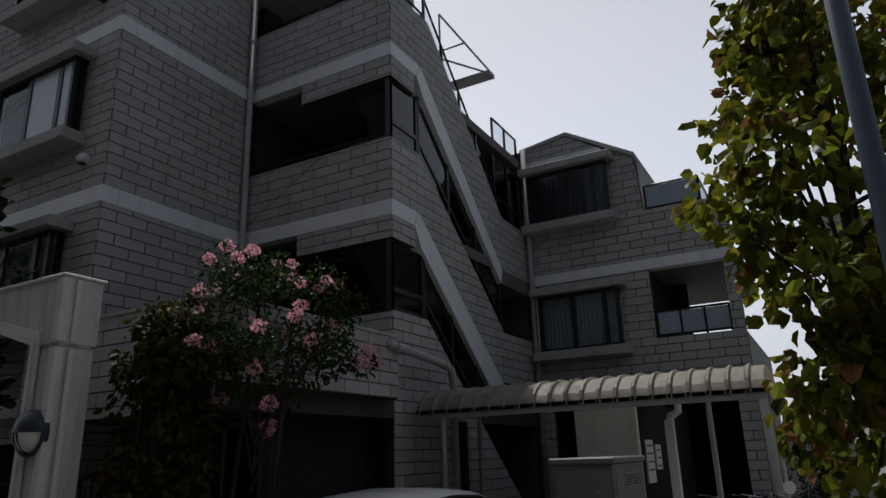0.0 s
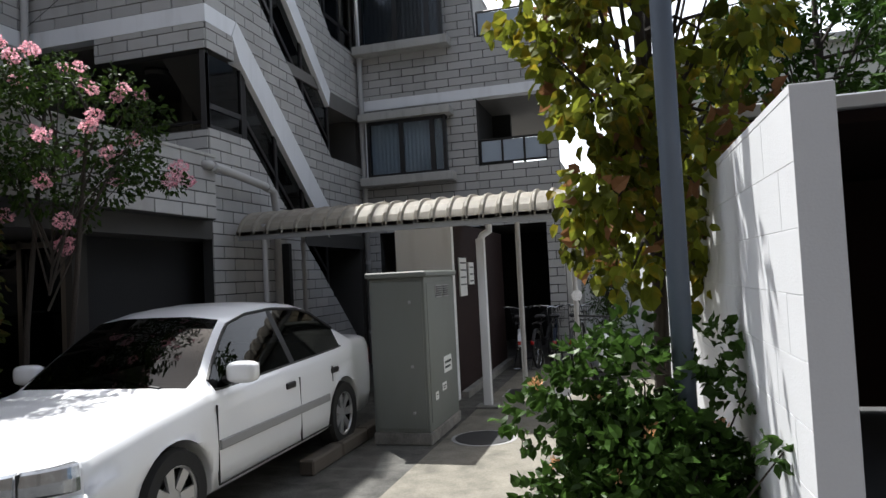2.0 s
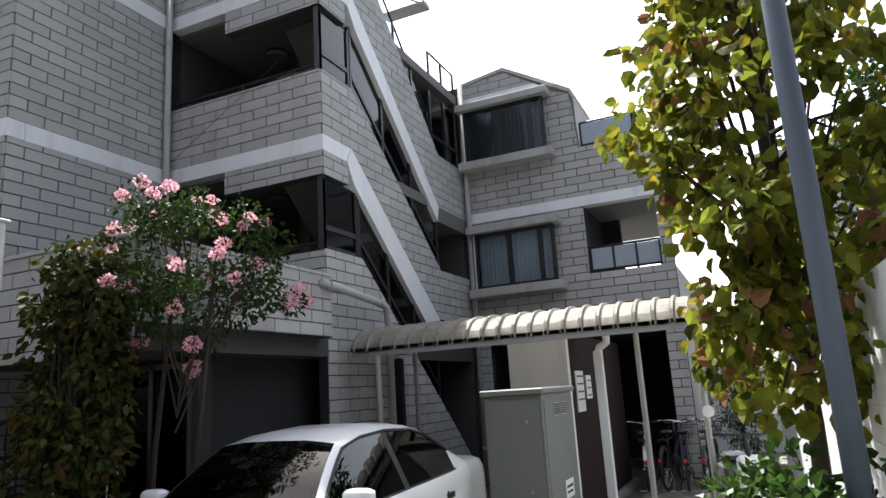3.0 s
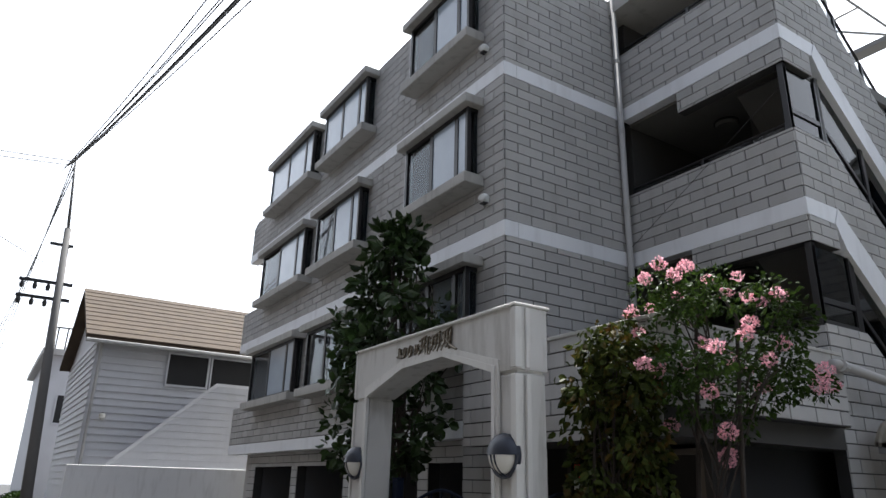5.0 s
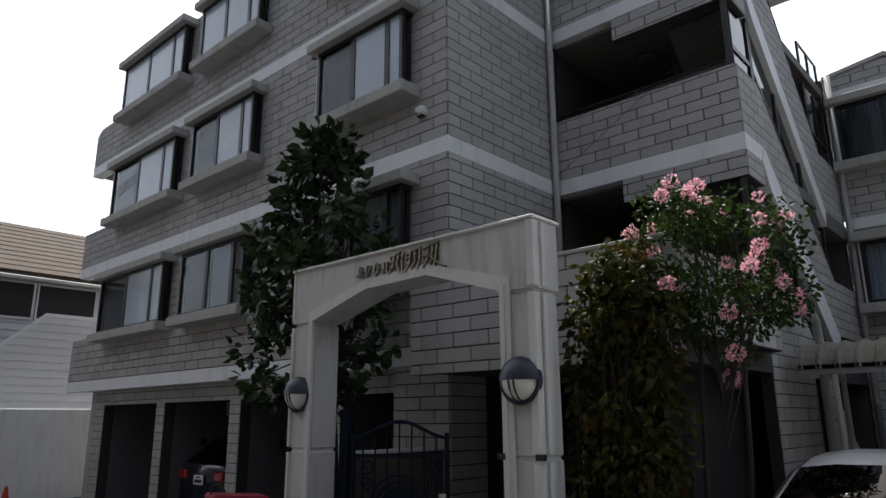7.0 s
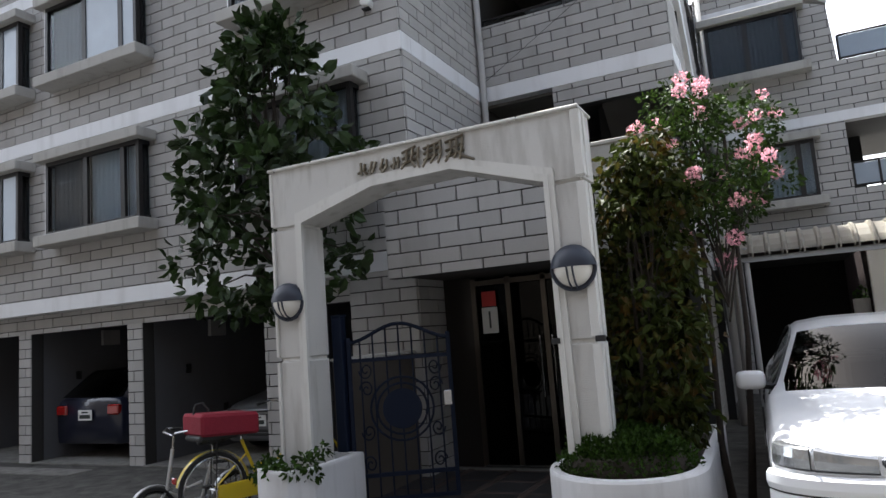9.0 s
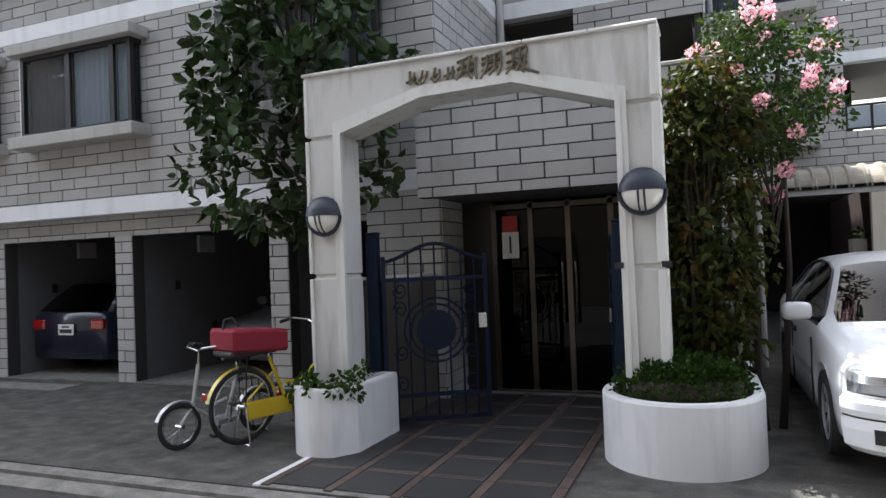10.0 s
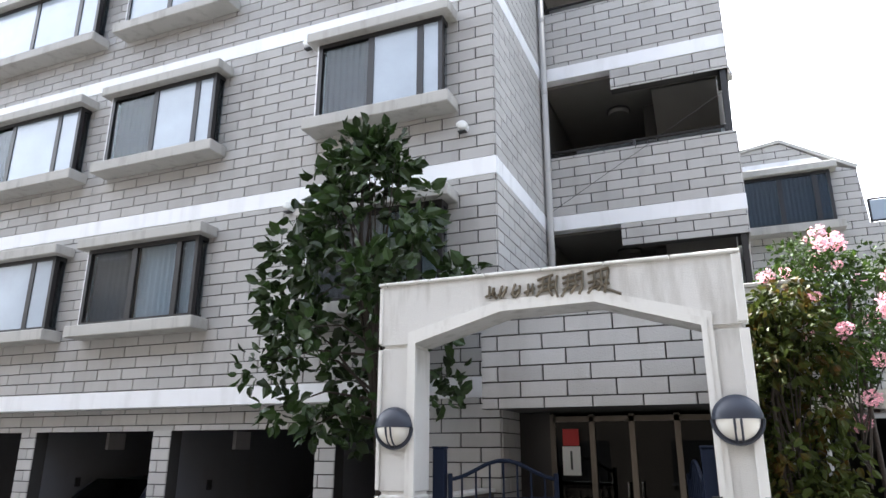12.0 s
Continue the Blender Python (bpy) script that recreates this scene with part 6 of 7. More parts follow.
    if lady:
        bm = bmesh.new()
        y0, z0 = base * 0.92, high + 0.0
        for k in range(9):
            for dx in (-0.17 + 0.0425 * k,):
                cyl(bm, (dx * 0.8, y0, z0 - 0.12), (dx, y0 - 0.03, z0 + 0.12), 0.004, seg=4); cyl(bm, (dx * 0.8, y0 + 0.2, z0 - 0.12), (dx, y0 + 0.26, z0 + 0.12), 0.004, seg=4)
        for f in (0, 0.33, 0.66, 1):
            z = z0 - 0.12 + 0.24 * f; w = 0.136 + 0.034 * f; a, b = y0 - 0.03 * f, y0 + 0.2 + 0.06 * f
            tube(bm, [(-w, a, z), (w, a, z), (w, b, z), (-w, b, z), (-w, a, z)], 0.005, 4)
        part("basket", bm, M["black"], t)
    return t


yb = bicycle("yellow_bicycle", "yellow city bicycle with front basket on its stand", (-9.47, 2.9, 0.0), -18, "yellow", 0.335, 1.1, 0.86)
bag = empty("red_bag", "red fabric bag strapped to the rear of the yellow bicycle", "bag", at=(-9.47, 2.91, 0.83), turn=-18)
bm = boxed(-0.2, 0.2, -0.2, 0.38, 0.0, 0.2, 0.025)
for v in bm.verts:
    v.co.z += 0.03 * math.sin(v.co.y * 9) + (0.04 if v.co.y < 0 else -0.03)
part("body", bm, M["red"], bag)
bm = bmesh.new(); tube(bm, [(0.0, -0.18, 0.2), (0.0, -0.16, 0.29), (0.03, -0.1, 0.3), (0.05, -0.05, 0.22)], 0.012, 6); part("strap", bm, M["black"], bag)
part("base", boxed(-0.16, 0.16, -0.2, 0.2, -0.04, 0.02, 0.02), M["black"], bag)
bicycle("folding_bicycle", "small silver folding bicycle with black saddle", (-9.66, 3.36, 0.0), 162, "silver", 0.205, 0.8, 0.70, lady=False)
pot = empty("rust_pot", "rust brown plant pot behind the bicycles", "pot", at=(-9.12, 3.75, 0))
bm = spin_thing([(0.10, 0.0), (0.14, 0.3), (0.155, 0.3), (0.15, 0.36), (0.13, 0.36)], 16); part("pot", bm, M["rust"], pot)
bm = spin_thing([(0.128, 0.3), (0.1, 0.35)], 16); part("soil", bm, M["soil"], pot)


# ---- trees and shrubs ----
def tree(name, label, base, crown, clumps, trunk_r, count, size, leaf, seed, category="tree", stems=1, flop=0.6, clump_r=0.26, extra=None, long=1.6, wide=1.0, taper=0.0):
    """A tapered trunk with bent limbs to leaf clumps; crown: (centre, radii)."""
    t = empty(name, label, category, at=(0, 0, 0))
    rr = random.Random(seed)
    c, rad = Vector(crown[0]), Vector(crown[1])
    ends = []
    for k in range(clumps):
        a, q, h = rr.uniform(0, math.tau), rr.uniform(0.25, 1.0) ** 0.6, rr.uniform(-1, 1)
        s = math.sqrt(max(0.0, 1 - h * h * 0.8))
        q *= 1 - taper * max(0.0, h)
        ends.append(c + Vector((rad.x * q * s * math.cos(a), rad.y * q * s * math.sin(a), rad.z * h)))
    bm = bmesh.new()
    base = Vector(base)
    fork = base.lerp(c, 0.45); fork.x = base.x + (c.x - base.x) * 0.3 + 0.04; fork.y = base.y + (c.y - base.y) * 0.3
    for s in range(stems):
        o = Vector((rr.uniform(-1, 1), rr.uniform(-1, 1), 0)) * (0.1 if stems > 1 else 0)
        tube(bm, [base + o, base.lerp(fork, 0.35) + o * 1.5 + Vector((rr.uniform(-.03, .03), rr.uniform(-.03, .03), 0)), fork + o * 2, c + o * 2 + Vector((0, 0, rad.z * 0.3)), c + Vector((0, 0, rad.z * 0.9))], trunk_r, 8, trunk_r * 0.25)
    part("trunk", bm, M["bark"], t, smooth=True)
    for e in ends[::2]:
        bm = bmesh.new()
        k = rr.uniform(0.0, 0.8)
        st = fork.lerp(c + Vector((0, 0, rad.z * 0.7)), k)
        st.z = min(st.z, e.z + 0.1) if e.z > fork.z - 0.2 else fork.z
        mid = st.lerp(e, 0.5) + Vector((0, 0, 0.12))
        tube(bm, [st, mid, e], trunk_r * 0.28, 5, 0.004)
        part("limb", bm, M["bark"], t)
    cl = [(tuple(e), clump_r * rr.uniform(0.6, 1.25)) for e in ends]
    leaf_part("crown", leaves(cl, count, size, seed + 1, flop=flop, long=long, wide=wide), leaf, t)
    if extra:
        for nm, mt, n, sz, pick in extra:
            sub = [x for i, x in enumerate(cl) if i % pick == 0]
            leaf_part(nm, leaves(sub, n, sz, seed + 7, flop=0.1, long=1.3), mt, t)
    return t, ends


tree("street_tree", "young tree with yellow-green heart-shaped leaves beside the white wall", (-0.30, 4.75, 0), ((-0.31, 4.3, 3.15), (0.72, 1.05, 1.6)), 120, 0.072, 4200, 0.072, "leaf_tree", 11, flop=1.3, clump_r=0.21, extra=[("dry_leaves", "leaf_brown", 420, 0.075, 3)], wide=1.25, long=1.35, taper=0.45)
tree("magnolia_tree", "small tree with large dark glossy leaves against the facade", (-9.35, 4.25, 0), ((-9.6, 4.0, 3.6), (1.5, 0.75, 1.65)), 84, 0.06, 2300, 0.104, "leaf_mag", 21, flop=0.0, clump_r=0.23, long=1.6, wide=1.15, taper=0.66)
tree("vine_shrub", "tall leafy shrub with green and reddish leaves behind the planter", (-5.6, 3.85, 0.35), ((-5.58, 4.02, 1.85), (0.37, 0.36, 1.2)), 90, 0.03, 5000, 0.056, "leaf_vine", 31, category="shrub", stems=2, flop=0.9, clump_r=0.22)
crape, ends = tree("crape_myrtle", "slender tree with clusters of pink blossom over the parking space", (-5.08, 4.42, 0), ((-5.02, 4.75, 3.05), (0.62, 0.85, 0.60)), 62, 0.036, 4300, 0.036, "leaf_crape", 41, stems=2, flop=0.3, clump_r=0.19)
rr = random.Random(4)
fl = []
for e in ends:
    if rr.random() < 0.6:
        fl.append((tuple(e + Vector((rr.uniform(-.1, .1), rr.uniform(-.22, .05), rr.uniform(0.0, .2)))), rr.uniform(0.04, 0.075)))
fl += [((-4.75, 5.9, 2.85), 0.1), ((-4.7, 5.7, 2.7), 0.09), ((-4.8, 6.1, 2.75), 0.08), ((-4.9, 4.6, 2.25), 0.08), ((-5.0, 4.7, 2.05), 0.09), ((-5.3, 4.4, 2.3), 0.07)]
leaf_part("blossom", leaves(fl, 4600, 0.019, 44, flop=-0.1, long=1.1, wide=1.3), "pink", crape, "clusters of crinkled pink blossom")
leaf_part("hanging_leaves", leaves([((-4.8, 5.5, 2.75), 0.2), ((-4.75, 5.8, 2.7), 0.17), ((-5.0, 4.8, 2.3), 0.2), ((-5.05, 4.5, 2.45), 0.2)], 500, 0.032, 45), "leaf_crape", crape)

bush = empty("lantana_bush", "spreading green bush with small orange flowers at the pole foot", "shrub")
bc = in_dome(-0.42, 3.08, 0.15, 0.50, 0.46, 1.0, 62, 0.15, 9) + [((-0.62, 3.1, 1.22), 0.17), ((-0.48, 3.2, 1.3), 0.17), ((-0.4, 3.0, 1.15), 0.2), ((-0.85, 3.0, 1.0), 0.16), ((-0.72, 3.05, 1.1), 0.16), ((-0.12, 3.25, 1.25), 0.17), ((0.0, 3.1, 1.1), 0.14), ((-0.85, 2.8, 0.35), 0.2), ((-0.8, 3.1, 0.6), 0.2), ((0.0, 2.6, 0.7), 0.12), ((0.02, 2.5, 1.0), 0.08), ((-0.7, 2.75, 0.2), 0.22)]
leaf_part("foliage", leaves(bc, 6800, 0.042, 52, flop=0.3, wide=1.1, long=1.4), "leaf_bush", bush)
bm = bmesh.new()
for c_, r_ in bc[::2]:
    tube(bm, [(-0.42 + (c_[0] + 0.42) * 0.2, 3.05 + (c_[1] - 3.05) * 0.2, 0), (c_[0] * 0.5 - 0.2, c_[1] * 0.5 + 1.52, c_[2] * 0.6), c_], 0.008, 5, 0.003)
part("stems", bm, M["bark"], bush)
leaf_part("flowers", leaves([((c_[0], c_[1], c_[2] + r_ * 0.9), 0.028) for c_, r_ in bc[::5]], 360, 0.012, 53, flop=-0.6), "bloom", bush)


# ---- parking side: shelter, cabinet, wall, pole ----
shelter = empty("shelter_roof", "long ribbed beige barrel roof on white posts over the passage", "roof")
prof = [(7.78, 2.285), (7.78, 2.33), (7.84, 2.42), (7.95, 2.51), (8.1, 2.575), (8.3, 2.61), (8.6, 2.615), (9.2, 2.56), (9.6, 2.5)]
bm = bmesh.new()
x, prev, k = -5.32, None, 0
while x < -1.15:
    for dx, up in ((0.0, 0.0), (0.02, 0.028), (0.05, 0.028), (0.07, 0.0), (0.195, 0.0)):
        ring = [bm.verts.new((x + dx, y - up * 0.4, z + up * (0.2 if i < 2 else 1))) for i, (y, z) in enumerate(prof)]
        if prev:
            for i in range(len(prof) - 1):
                bm.faces.new((prev[i], prev[i + 1], ring[i + 1], ring[i]))
        prev = ring
    x += 0.2
bmesh.ops.solidify(bm, geom=bm.faces[:], thickness=0.012)
bmesh.ops.recalc_face_normals(bm, faces=bm.faces)
part("roofing", bm, M["corrug"], shelter)
part("fascia", boxed(-5.3, -1.12, 7.8, 7.86, 2.22, 2.29), M["moulding"], shelter)
for y in (8.7, 9.5):
    part("beam", boxed(-5.3, -1.12, y, y + 0.06, 2.36, 2.44), M["frame"], shelter)
for x_, y_ in ((-4.95, 7.85), (-5.2, 9.4), (-1.2, 9.5), (-1.95, 9.5)):
    bm = bmesh.new(); cyl(bm, (x_, y_, 0), (x_, y_, 2.42), 0.035, seg=10); part("post", bm, M["pipe"], shelter)
post = empty("downpipe_post", "white painted square down pipe with offset elbow", "drain pipe", at=(-2.23, 8.32, 0))
bm = boxed(-0.05, 0.05, -0.05, 0.05, 0.0, 2.08, 0.008); part("pipe", bm, M["whitewall"], post)
bm = bmesh.new(); tube(bm, [(0.0, 0, 2.05), (0.03, 0, 2.12), (0.12, -0.02, 2.17), (0.12, -0.02, 2.3)], 0.045, 8); part("elbow", bm, M["whitewall"], post)
part("foot", boxed(-0.14, 0.14, -0.12, 0.12, 0.0, 0.035, 0.01), M["kerb"], post)
tagged(obj("wall_hut", boxed(-3.5, -2.72, 8.75, 8.87, 0.0, 2.36), M["band"]), "white painted end wall of the meter hut", "wall", kind="structure")
tagged(obj("wall_hut_side", boxed(-2.86, -2.73, 8.88, 12.4, 0.0, 2.36), M["maroon"]), "dark brown boarded hut side with notices", "wall", kind="structure")
tagged(obj("wall_hut_side", boxed(-3.5, -3.38, 8.88, 12.4, 0.0, 2.36), M["maroon"]), "dark brown boarded hut side", "wall", kind="structure")
tagged(obj("hut_plinth", boxed(-2.72, -2.62, 8.9, 12.4, 0.0, 0.09), M["kerb"]), "low concrete plinth of the hut", "plinth", kind="structure")
for y0, y1, z0, z1 in ((9.1, 9.5, 1.35, 1.88), (9.65, 9.95, 1.5, 1.82)):
    nb = empty("notice_board", "white notice sheet pinned to the hut side", "notice", "hut notices", at=(0, 0, 0))
    part("sheet", boxed(-2.728, -2.71, y0, y1, z0, z1), M["plate"], nb)
    for i in range(4):
        z = z1 - 0.08 - i * 0.1
        if z > z0 + 0.03:
            part("bar", boxed(-2.709, -2.706, y0 + 0.05, y1 - 0.05, z, z + 0.02), M["ink"], nb)

pp = empty("slant_pipe", "thick grey drain pipe running down beside the stair", "drain pipe")
bm = bmesh.new(); tube(bm, [(-5.36, 7.15, 3.13), (-5.3, 7.2, 3.13), (-5.27, 7.5, 3.1), (-5.27, 8.55, 3.0), (-5.27, 8.7, 2.95), (-5.27, 8.75, 2.7), (-5.27, 8.75, 0.0)], 0.055, 10); part("pipe", bm, M["pipe"], pp, smooth=True)
for y in (7.25, 8.5):
    bm = bmesh.new(); cyl(bm, (-5.27, y, 3.12 - (y - 7.2) * 0.09), (-5.27, y + 0.08, 3.11 - (y - 7.2) * 0.09), 0.066, seg=10); part("collar", bm, M["pipe"], pp)

cab = empty("utility_cabinet", "grey-green steel utility cabinet on a concrete base beside the car", "cabinet", at=(-2.69, 6.42, 0))
part("base", boxed(-0.30, 0.30, 0.0, 1.15, 0.0, 0.12, 0.01), M["kerb"], cab)
part("body", boxed(-0.29, 0.29, 0.01, 1.12, 0.121, 1.64, 0.008), M["cabinet"], cab)
part("lid", boxed(-0.32, 0.32, -0.03, 1.16, 1.641, 1.70, 0.012), M["cabinet"], cab)
d = part("door", boxed(-0.26, 0.26, -0.004, 0.008, 0.16, 1.60, 0.003), M["cabinet"], cab)
for z in (0.75, 1.38, 0.3):
    part("knob", boxed(0.12, 0.15, -0.014, -0.004, z, z + 0.03, 0.004), M["moulding"], d)
sd = part("side_door", boxed(0.291, 0.297, 0.06, 1.06, 0.2, 1.58, 0.002), M["cabinet"], cab)
for y in (0.35, 0.62):
    vent = empty_part("vent", cab, (0.298, y, 1.42))
    part("frame", boxed(0, 0.006, 0, 0.22, 0, 0.13), M["moulding"], vent)
    for i in range(5):
        part("slat", boxed(0.006, 0.012, 0.02, 0.2, 0.015 + i * 0.022, 0.027 + i * 0.022), M["black"], vent)
for y, z, w, h in ((0.55, 0.62, 0.3, 0.17), (0.45, 0.45, 0.16, 0.08), (0.2, 0.4, 0.1, 0.08)):
    lb = empty_part("sticker", cab, (0.298, y, z))
    part("sheet", boxed(0, 0.003, 0, w, 0, h), M["plate"], lb)
    part("bar", boxed(0.0035, 0.005, 0.03, w - 0.03, h * 0.55, h * 0.7), M["ink"], lb)
    part("bar", boxed(0.0035, 0.005, 0.03, w - 0.06, h * 0.25, h * 0.38), M["ink"], lb)
for i in range(3):
    tagged(obj("kerb_stone", boxed(-3.26, -3.12, 5.35 + i * 0.62, 5.95 + i * 0.62, 0.0, 0.13, 0.015), M["brownwall"]), "dark weathered concrete kerb stone edging the parking bay", "kerb stone", "parking kerb stones")
mh = empty("manhole_cover", "round dark iron manhole cover in the lane", "manhole cover", at=(-1.95, 6.75, 0.0))
part("rim", flat_poly(arc(0, 0, 0.33, 0.33, 0, 352.5, 47), 0.0, 0.006), M["moulding"], mh)
part("lid", flat_poly(arc(0, 0, 0.29, 0.29, 0, 352.5, 47), 0.006, 0.011), M["black"], mh)
dc = empty("drain_cover", "rectangular steel drain cover in the lane", "drain cover", at=(-1.75, 9.3, 0.0))
part("frame", boxed(-0.45, 0.45, -0.3, 0.3, 0.0, 0.006), M["moulding"], dc)
part("plate", boxed(-0.42, 0.42, -0.27, 0.27, 0.006, 0.012), M["black"], dc)

# white block wall along the lane
WA, WB_ = Vector((0.04, 2.16, 0)), Vector((-0.30, 15.0, 0))
WU = (WB_ - WA).normalized()
WN = Vector((-WU.y, WU.x, 0))
WT = 0.115
wall_block = None
bm = bmesh.new()
prism(bm, rect(0.012, 12.8, 0, 2.1), WA, WU, WN, -WT + 0.003, -0.003)
bmesh.ops.recalc_face_normals(bm, faces=bm.faces)
lane_wall = tagged(obj("wall_lane", bm, M["whitewall"]), "white painted concrete block wall along the lane", "wall", kind="structure")
bm = bmesh.new()
for v in ((0.0, 0.193, -0.0001),):
    prism(bm, rect(0.0008, 0.3992, 0.0005, 0.19), (0, 0, 0), WU, WN, -WT, 0.0)
bmesh.ops.bevel(bm, geom=bm.edges[:], offset=0.0012, segments=1, affect="EDGES")
bmesh.ops.recalc_face_normals(bm, faces=bm.faces)
bme = bpy.data.meshes.new("block"); bm.to_mesh(bme); bm.free(); bme.materials.append(M["whitewall"])
for j in range(11):
    for i in range(20):
        a = i * 0.4 - (0.2 if j % 2 else 0)
        if a < 0:
            continue
        ob = new("block", bme); ob.parent = lane_wall; ob.location = WA + WU * a + Vector((0, 0, j * 0.1905))
for j in range(1, 11, 2):
    bm = bmesh.new(); prism(bm, rect(0.0, 0.197, 0.002, 0.188), WA, WU, WN, -WT, 0.0); bmesh.ops.recalc_face_normals(bm, faces=bm.faces)
    b = part("block", bm, M["whitewall"], lane_wall); b.location = (0, 0, j * 0.1905)
bm = bmesh.new(); prism(bm, rect(0.0, 12.8, 2.1, 2.125), WA, WU, WN, -WT, 0.0); bmesh.ops.recalc_face_normals(bm, faces=bm.faces)
part("coping", bm, M["whitewall"], lane_wall)
bm = bmesh.new(); prism(bm, rect(-0.007, -0.0005, 0, 2.12), WA, WU, WN, -WT - 0.002, 0.002); bmesh.ops.recalc_face_normals(bm, faces=bm.faces)
part("end_render", bm, M["whitewall"], lane_wall)
# neighbour beyond the wall
gatehouse = empty("carport", "dark boarded carport with thin metal roof beyond the white wall", "carport")
part("back", boxed(0.29, 5.5, 8.4, 8.5, 0.0, 2.5), M["maroon"], gatehouse)
part("roof", boxed(0.13, 6.0, 4.55, 8.6, 2.53, 2.57), M["alu"], gatehouse)
part("gutter", boxed(0.125, 6.0, 4.49, 4.55, 2.49, 2.58, 0.01), M["alu"], gatehouse)
part("side", boxed(0.2, 0.28, 4.7, 8.5, 0.0, 2.5), M["maroon"], gatehouse)
part("side", boxed(5.4, 5.5, 4.7, 8.39, 0.0, 2.5), M["maroon"], gatehouse)
part("lining", boxed(0.29, 5.39, 4.7, 8.39, 2.44, 2.52), M["maroon"], gatehouse)
pole_ = empty("sign_pole", "tall blue-grey painted steel pole among the bushes", "pole", at=(-0.235, 3.12, 0))
bm = bmesh.new(); cyl(bm, (0, 0, 0), (0.0, 0, 6.2), 0.047, 0.044, 16); part("shaft", bm, M["bluepole"], pole_, smooth=True)
bm = bmesh.new(); cyl(bm, (0, 0, 6.2), (0, 0, 6.24), 0.05, 0.03, 16); part("cap", bm, M["bluepole"], pole_)

# scooter and parked bicycles in the lane
sc = empty("motor_scooter", "white and dark motor scooter parked in the lane by the wall", "scooter", at=(-0.72, 8.2, 0), turn=12)
for y in (0.0, 1.2):
    w = empty_part("wheel", sc, (0, y, 0.24))
    bm = bmesh.new(); tube(bm, [(0, 0.19 * math.cos(a), 0.19 * math.sin(a)) for a in [math.tau * k / 20 for k in range(21)]], 0.05, 8); part("tyre", bm, M["tyre"], w)
    bm = bmesh.new(); cyl(bm, (-0.04, 0, 0), (0.04, 0, 0), 0.13, seg=14); part("rim", bm, M["alu"], w)
part("front_shield", boxed(-0.13, 0.13, 0.1, 0.2, 0.42, 0.86, 0.04), M["carpaint"], sc)
part("footboard", boxed(-0.17, 0.17, 0.2, 0.62, 0.26, 0.34, 0.03), M["black"], sc)
part("rear_body", boxed(-0.17, 0.17, 0.6, 1.4, 0.35, 0.72, 0.07), M["greycar"], sc)
part("seat", boxed(-0.14, 0.14, 0.62, 1.3, 0.725, 0.8, 0.03), M["black"], sc)
part("front_mudguard", boxed(-0.08, 0.08, -0.22, 0.2, 0.42, 0.5, 0.03), M["carpaint"], sc)
bm = bmesh.new(); cyl(bm, (0, 0.0, 0.28), (0, 0.2, 1.05), 0.025, seg=8); tube(bm, [(-0.32, 0.26, 1.08), (0, 0.2, 1.06), (0.32, 0.26, 1.08)], 0.014, 6); part("handlebar", bm, M["black"], sc)
for s in (-1, 1):
    mr_ = empty_part("mirror", sc, (s * 0.26, 0.2, 1.08))
    bm = bmesh.new(); cyl(bm, (0, 0, 0), (s * 0.06, -0.02, 0.2), 0.007, seg=5); part("stem", bm, M["black"], mr_)
    bm = bmesh.new(); cyl(bm, (s * 0.08, -0.03, 0.25), (s * 0.08, -0.01, 0.25), 0.065, seg=16); part("glass", bm, M["chrome"], mr_)
for i, (x_, tn) in enumerate(((-2.35, 8), (-2.05, -6), (-1.75, 5), (-1.45, -3))):
    bicycle("parked_bicycle", "dark bicycle parked under the passage roof", (x_, 11.6, 0.0), tn, ("silver", "black", "gate", "black")[i], 0.33, 1.08, 0.84)
sheet("wall_lane_end", -1.6, 0.2, 17.0, 17.2, 2.2, M["whitewall"], "white wall closing the far end of the lane", "wall", 2.2)
tree("conifer", "small dark conifer at the end of the lane", (-0.95, 13.4, 0), ((-0.95, 13.4, 1.15), (0.35, 0.35, 0.9)), 40, 0.04, 1500, 0.05, "leaf_hedge", 61, clump_r=0.16, long=2.2, wide=0.4)
planterbox = empty("white_pot", "white square pot with a small green plant on the passage ledge", "pot", at=(-3.55, 9.3, 1.25))
part("pot", boxed(-0.14, 0.14, -0.14, 0.14, 0.0, 0.4, 0.01), M["planter"], planterbox)
leaf_part("plant", leaves([((0, 0, 0.45), 0.12)], 120, 0.04, 71), "leaf_bush", planterbox)
tagged(obj("pot_stand", boxed(-3.75, -3.52, 8.9, 9.6, 0.0, 1.25), M["conc"]), "concrete ledge under the white pot", "ledge", kind="structure")

# trees behind the wall on the far side
for nm, at_, cr, sd_ in (("garden_tree", (2.6, 12.0, 0), ((2.6, 12.0, 4.6), (1.9, 1.6, 1.9)), 81), ("garden_tree", (4.2, 9.0, 0), ((4.2, 9.0, 4.4), (1.5, 1.4, 2.0)), 83), ("garden_tree", (6.5, 15, 0), ((6.5, 15, 5.0), (2.5, 2.2, 2.6)), 85)):
    tree(nm, "dense dark green garden tree beyond the white wall", at_, cr, 110, 0.12, 9500, 0.10, "leaf_bush" if sd_ == 83 else "leaf_hedge", sd_, flop=0.2, clump_r=0.42, long=1.6, wide=0.8)


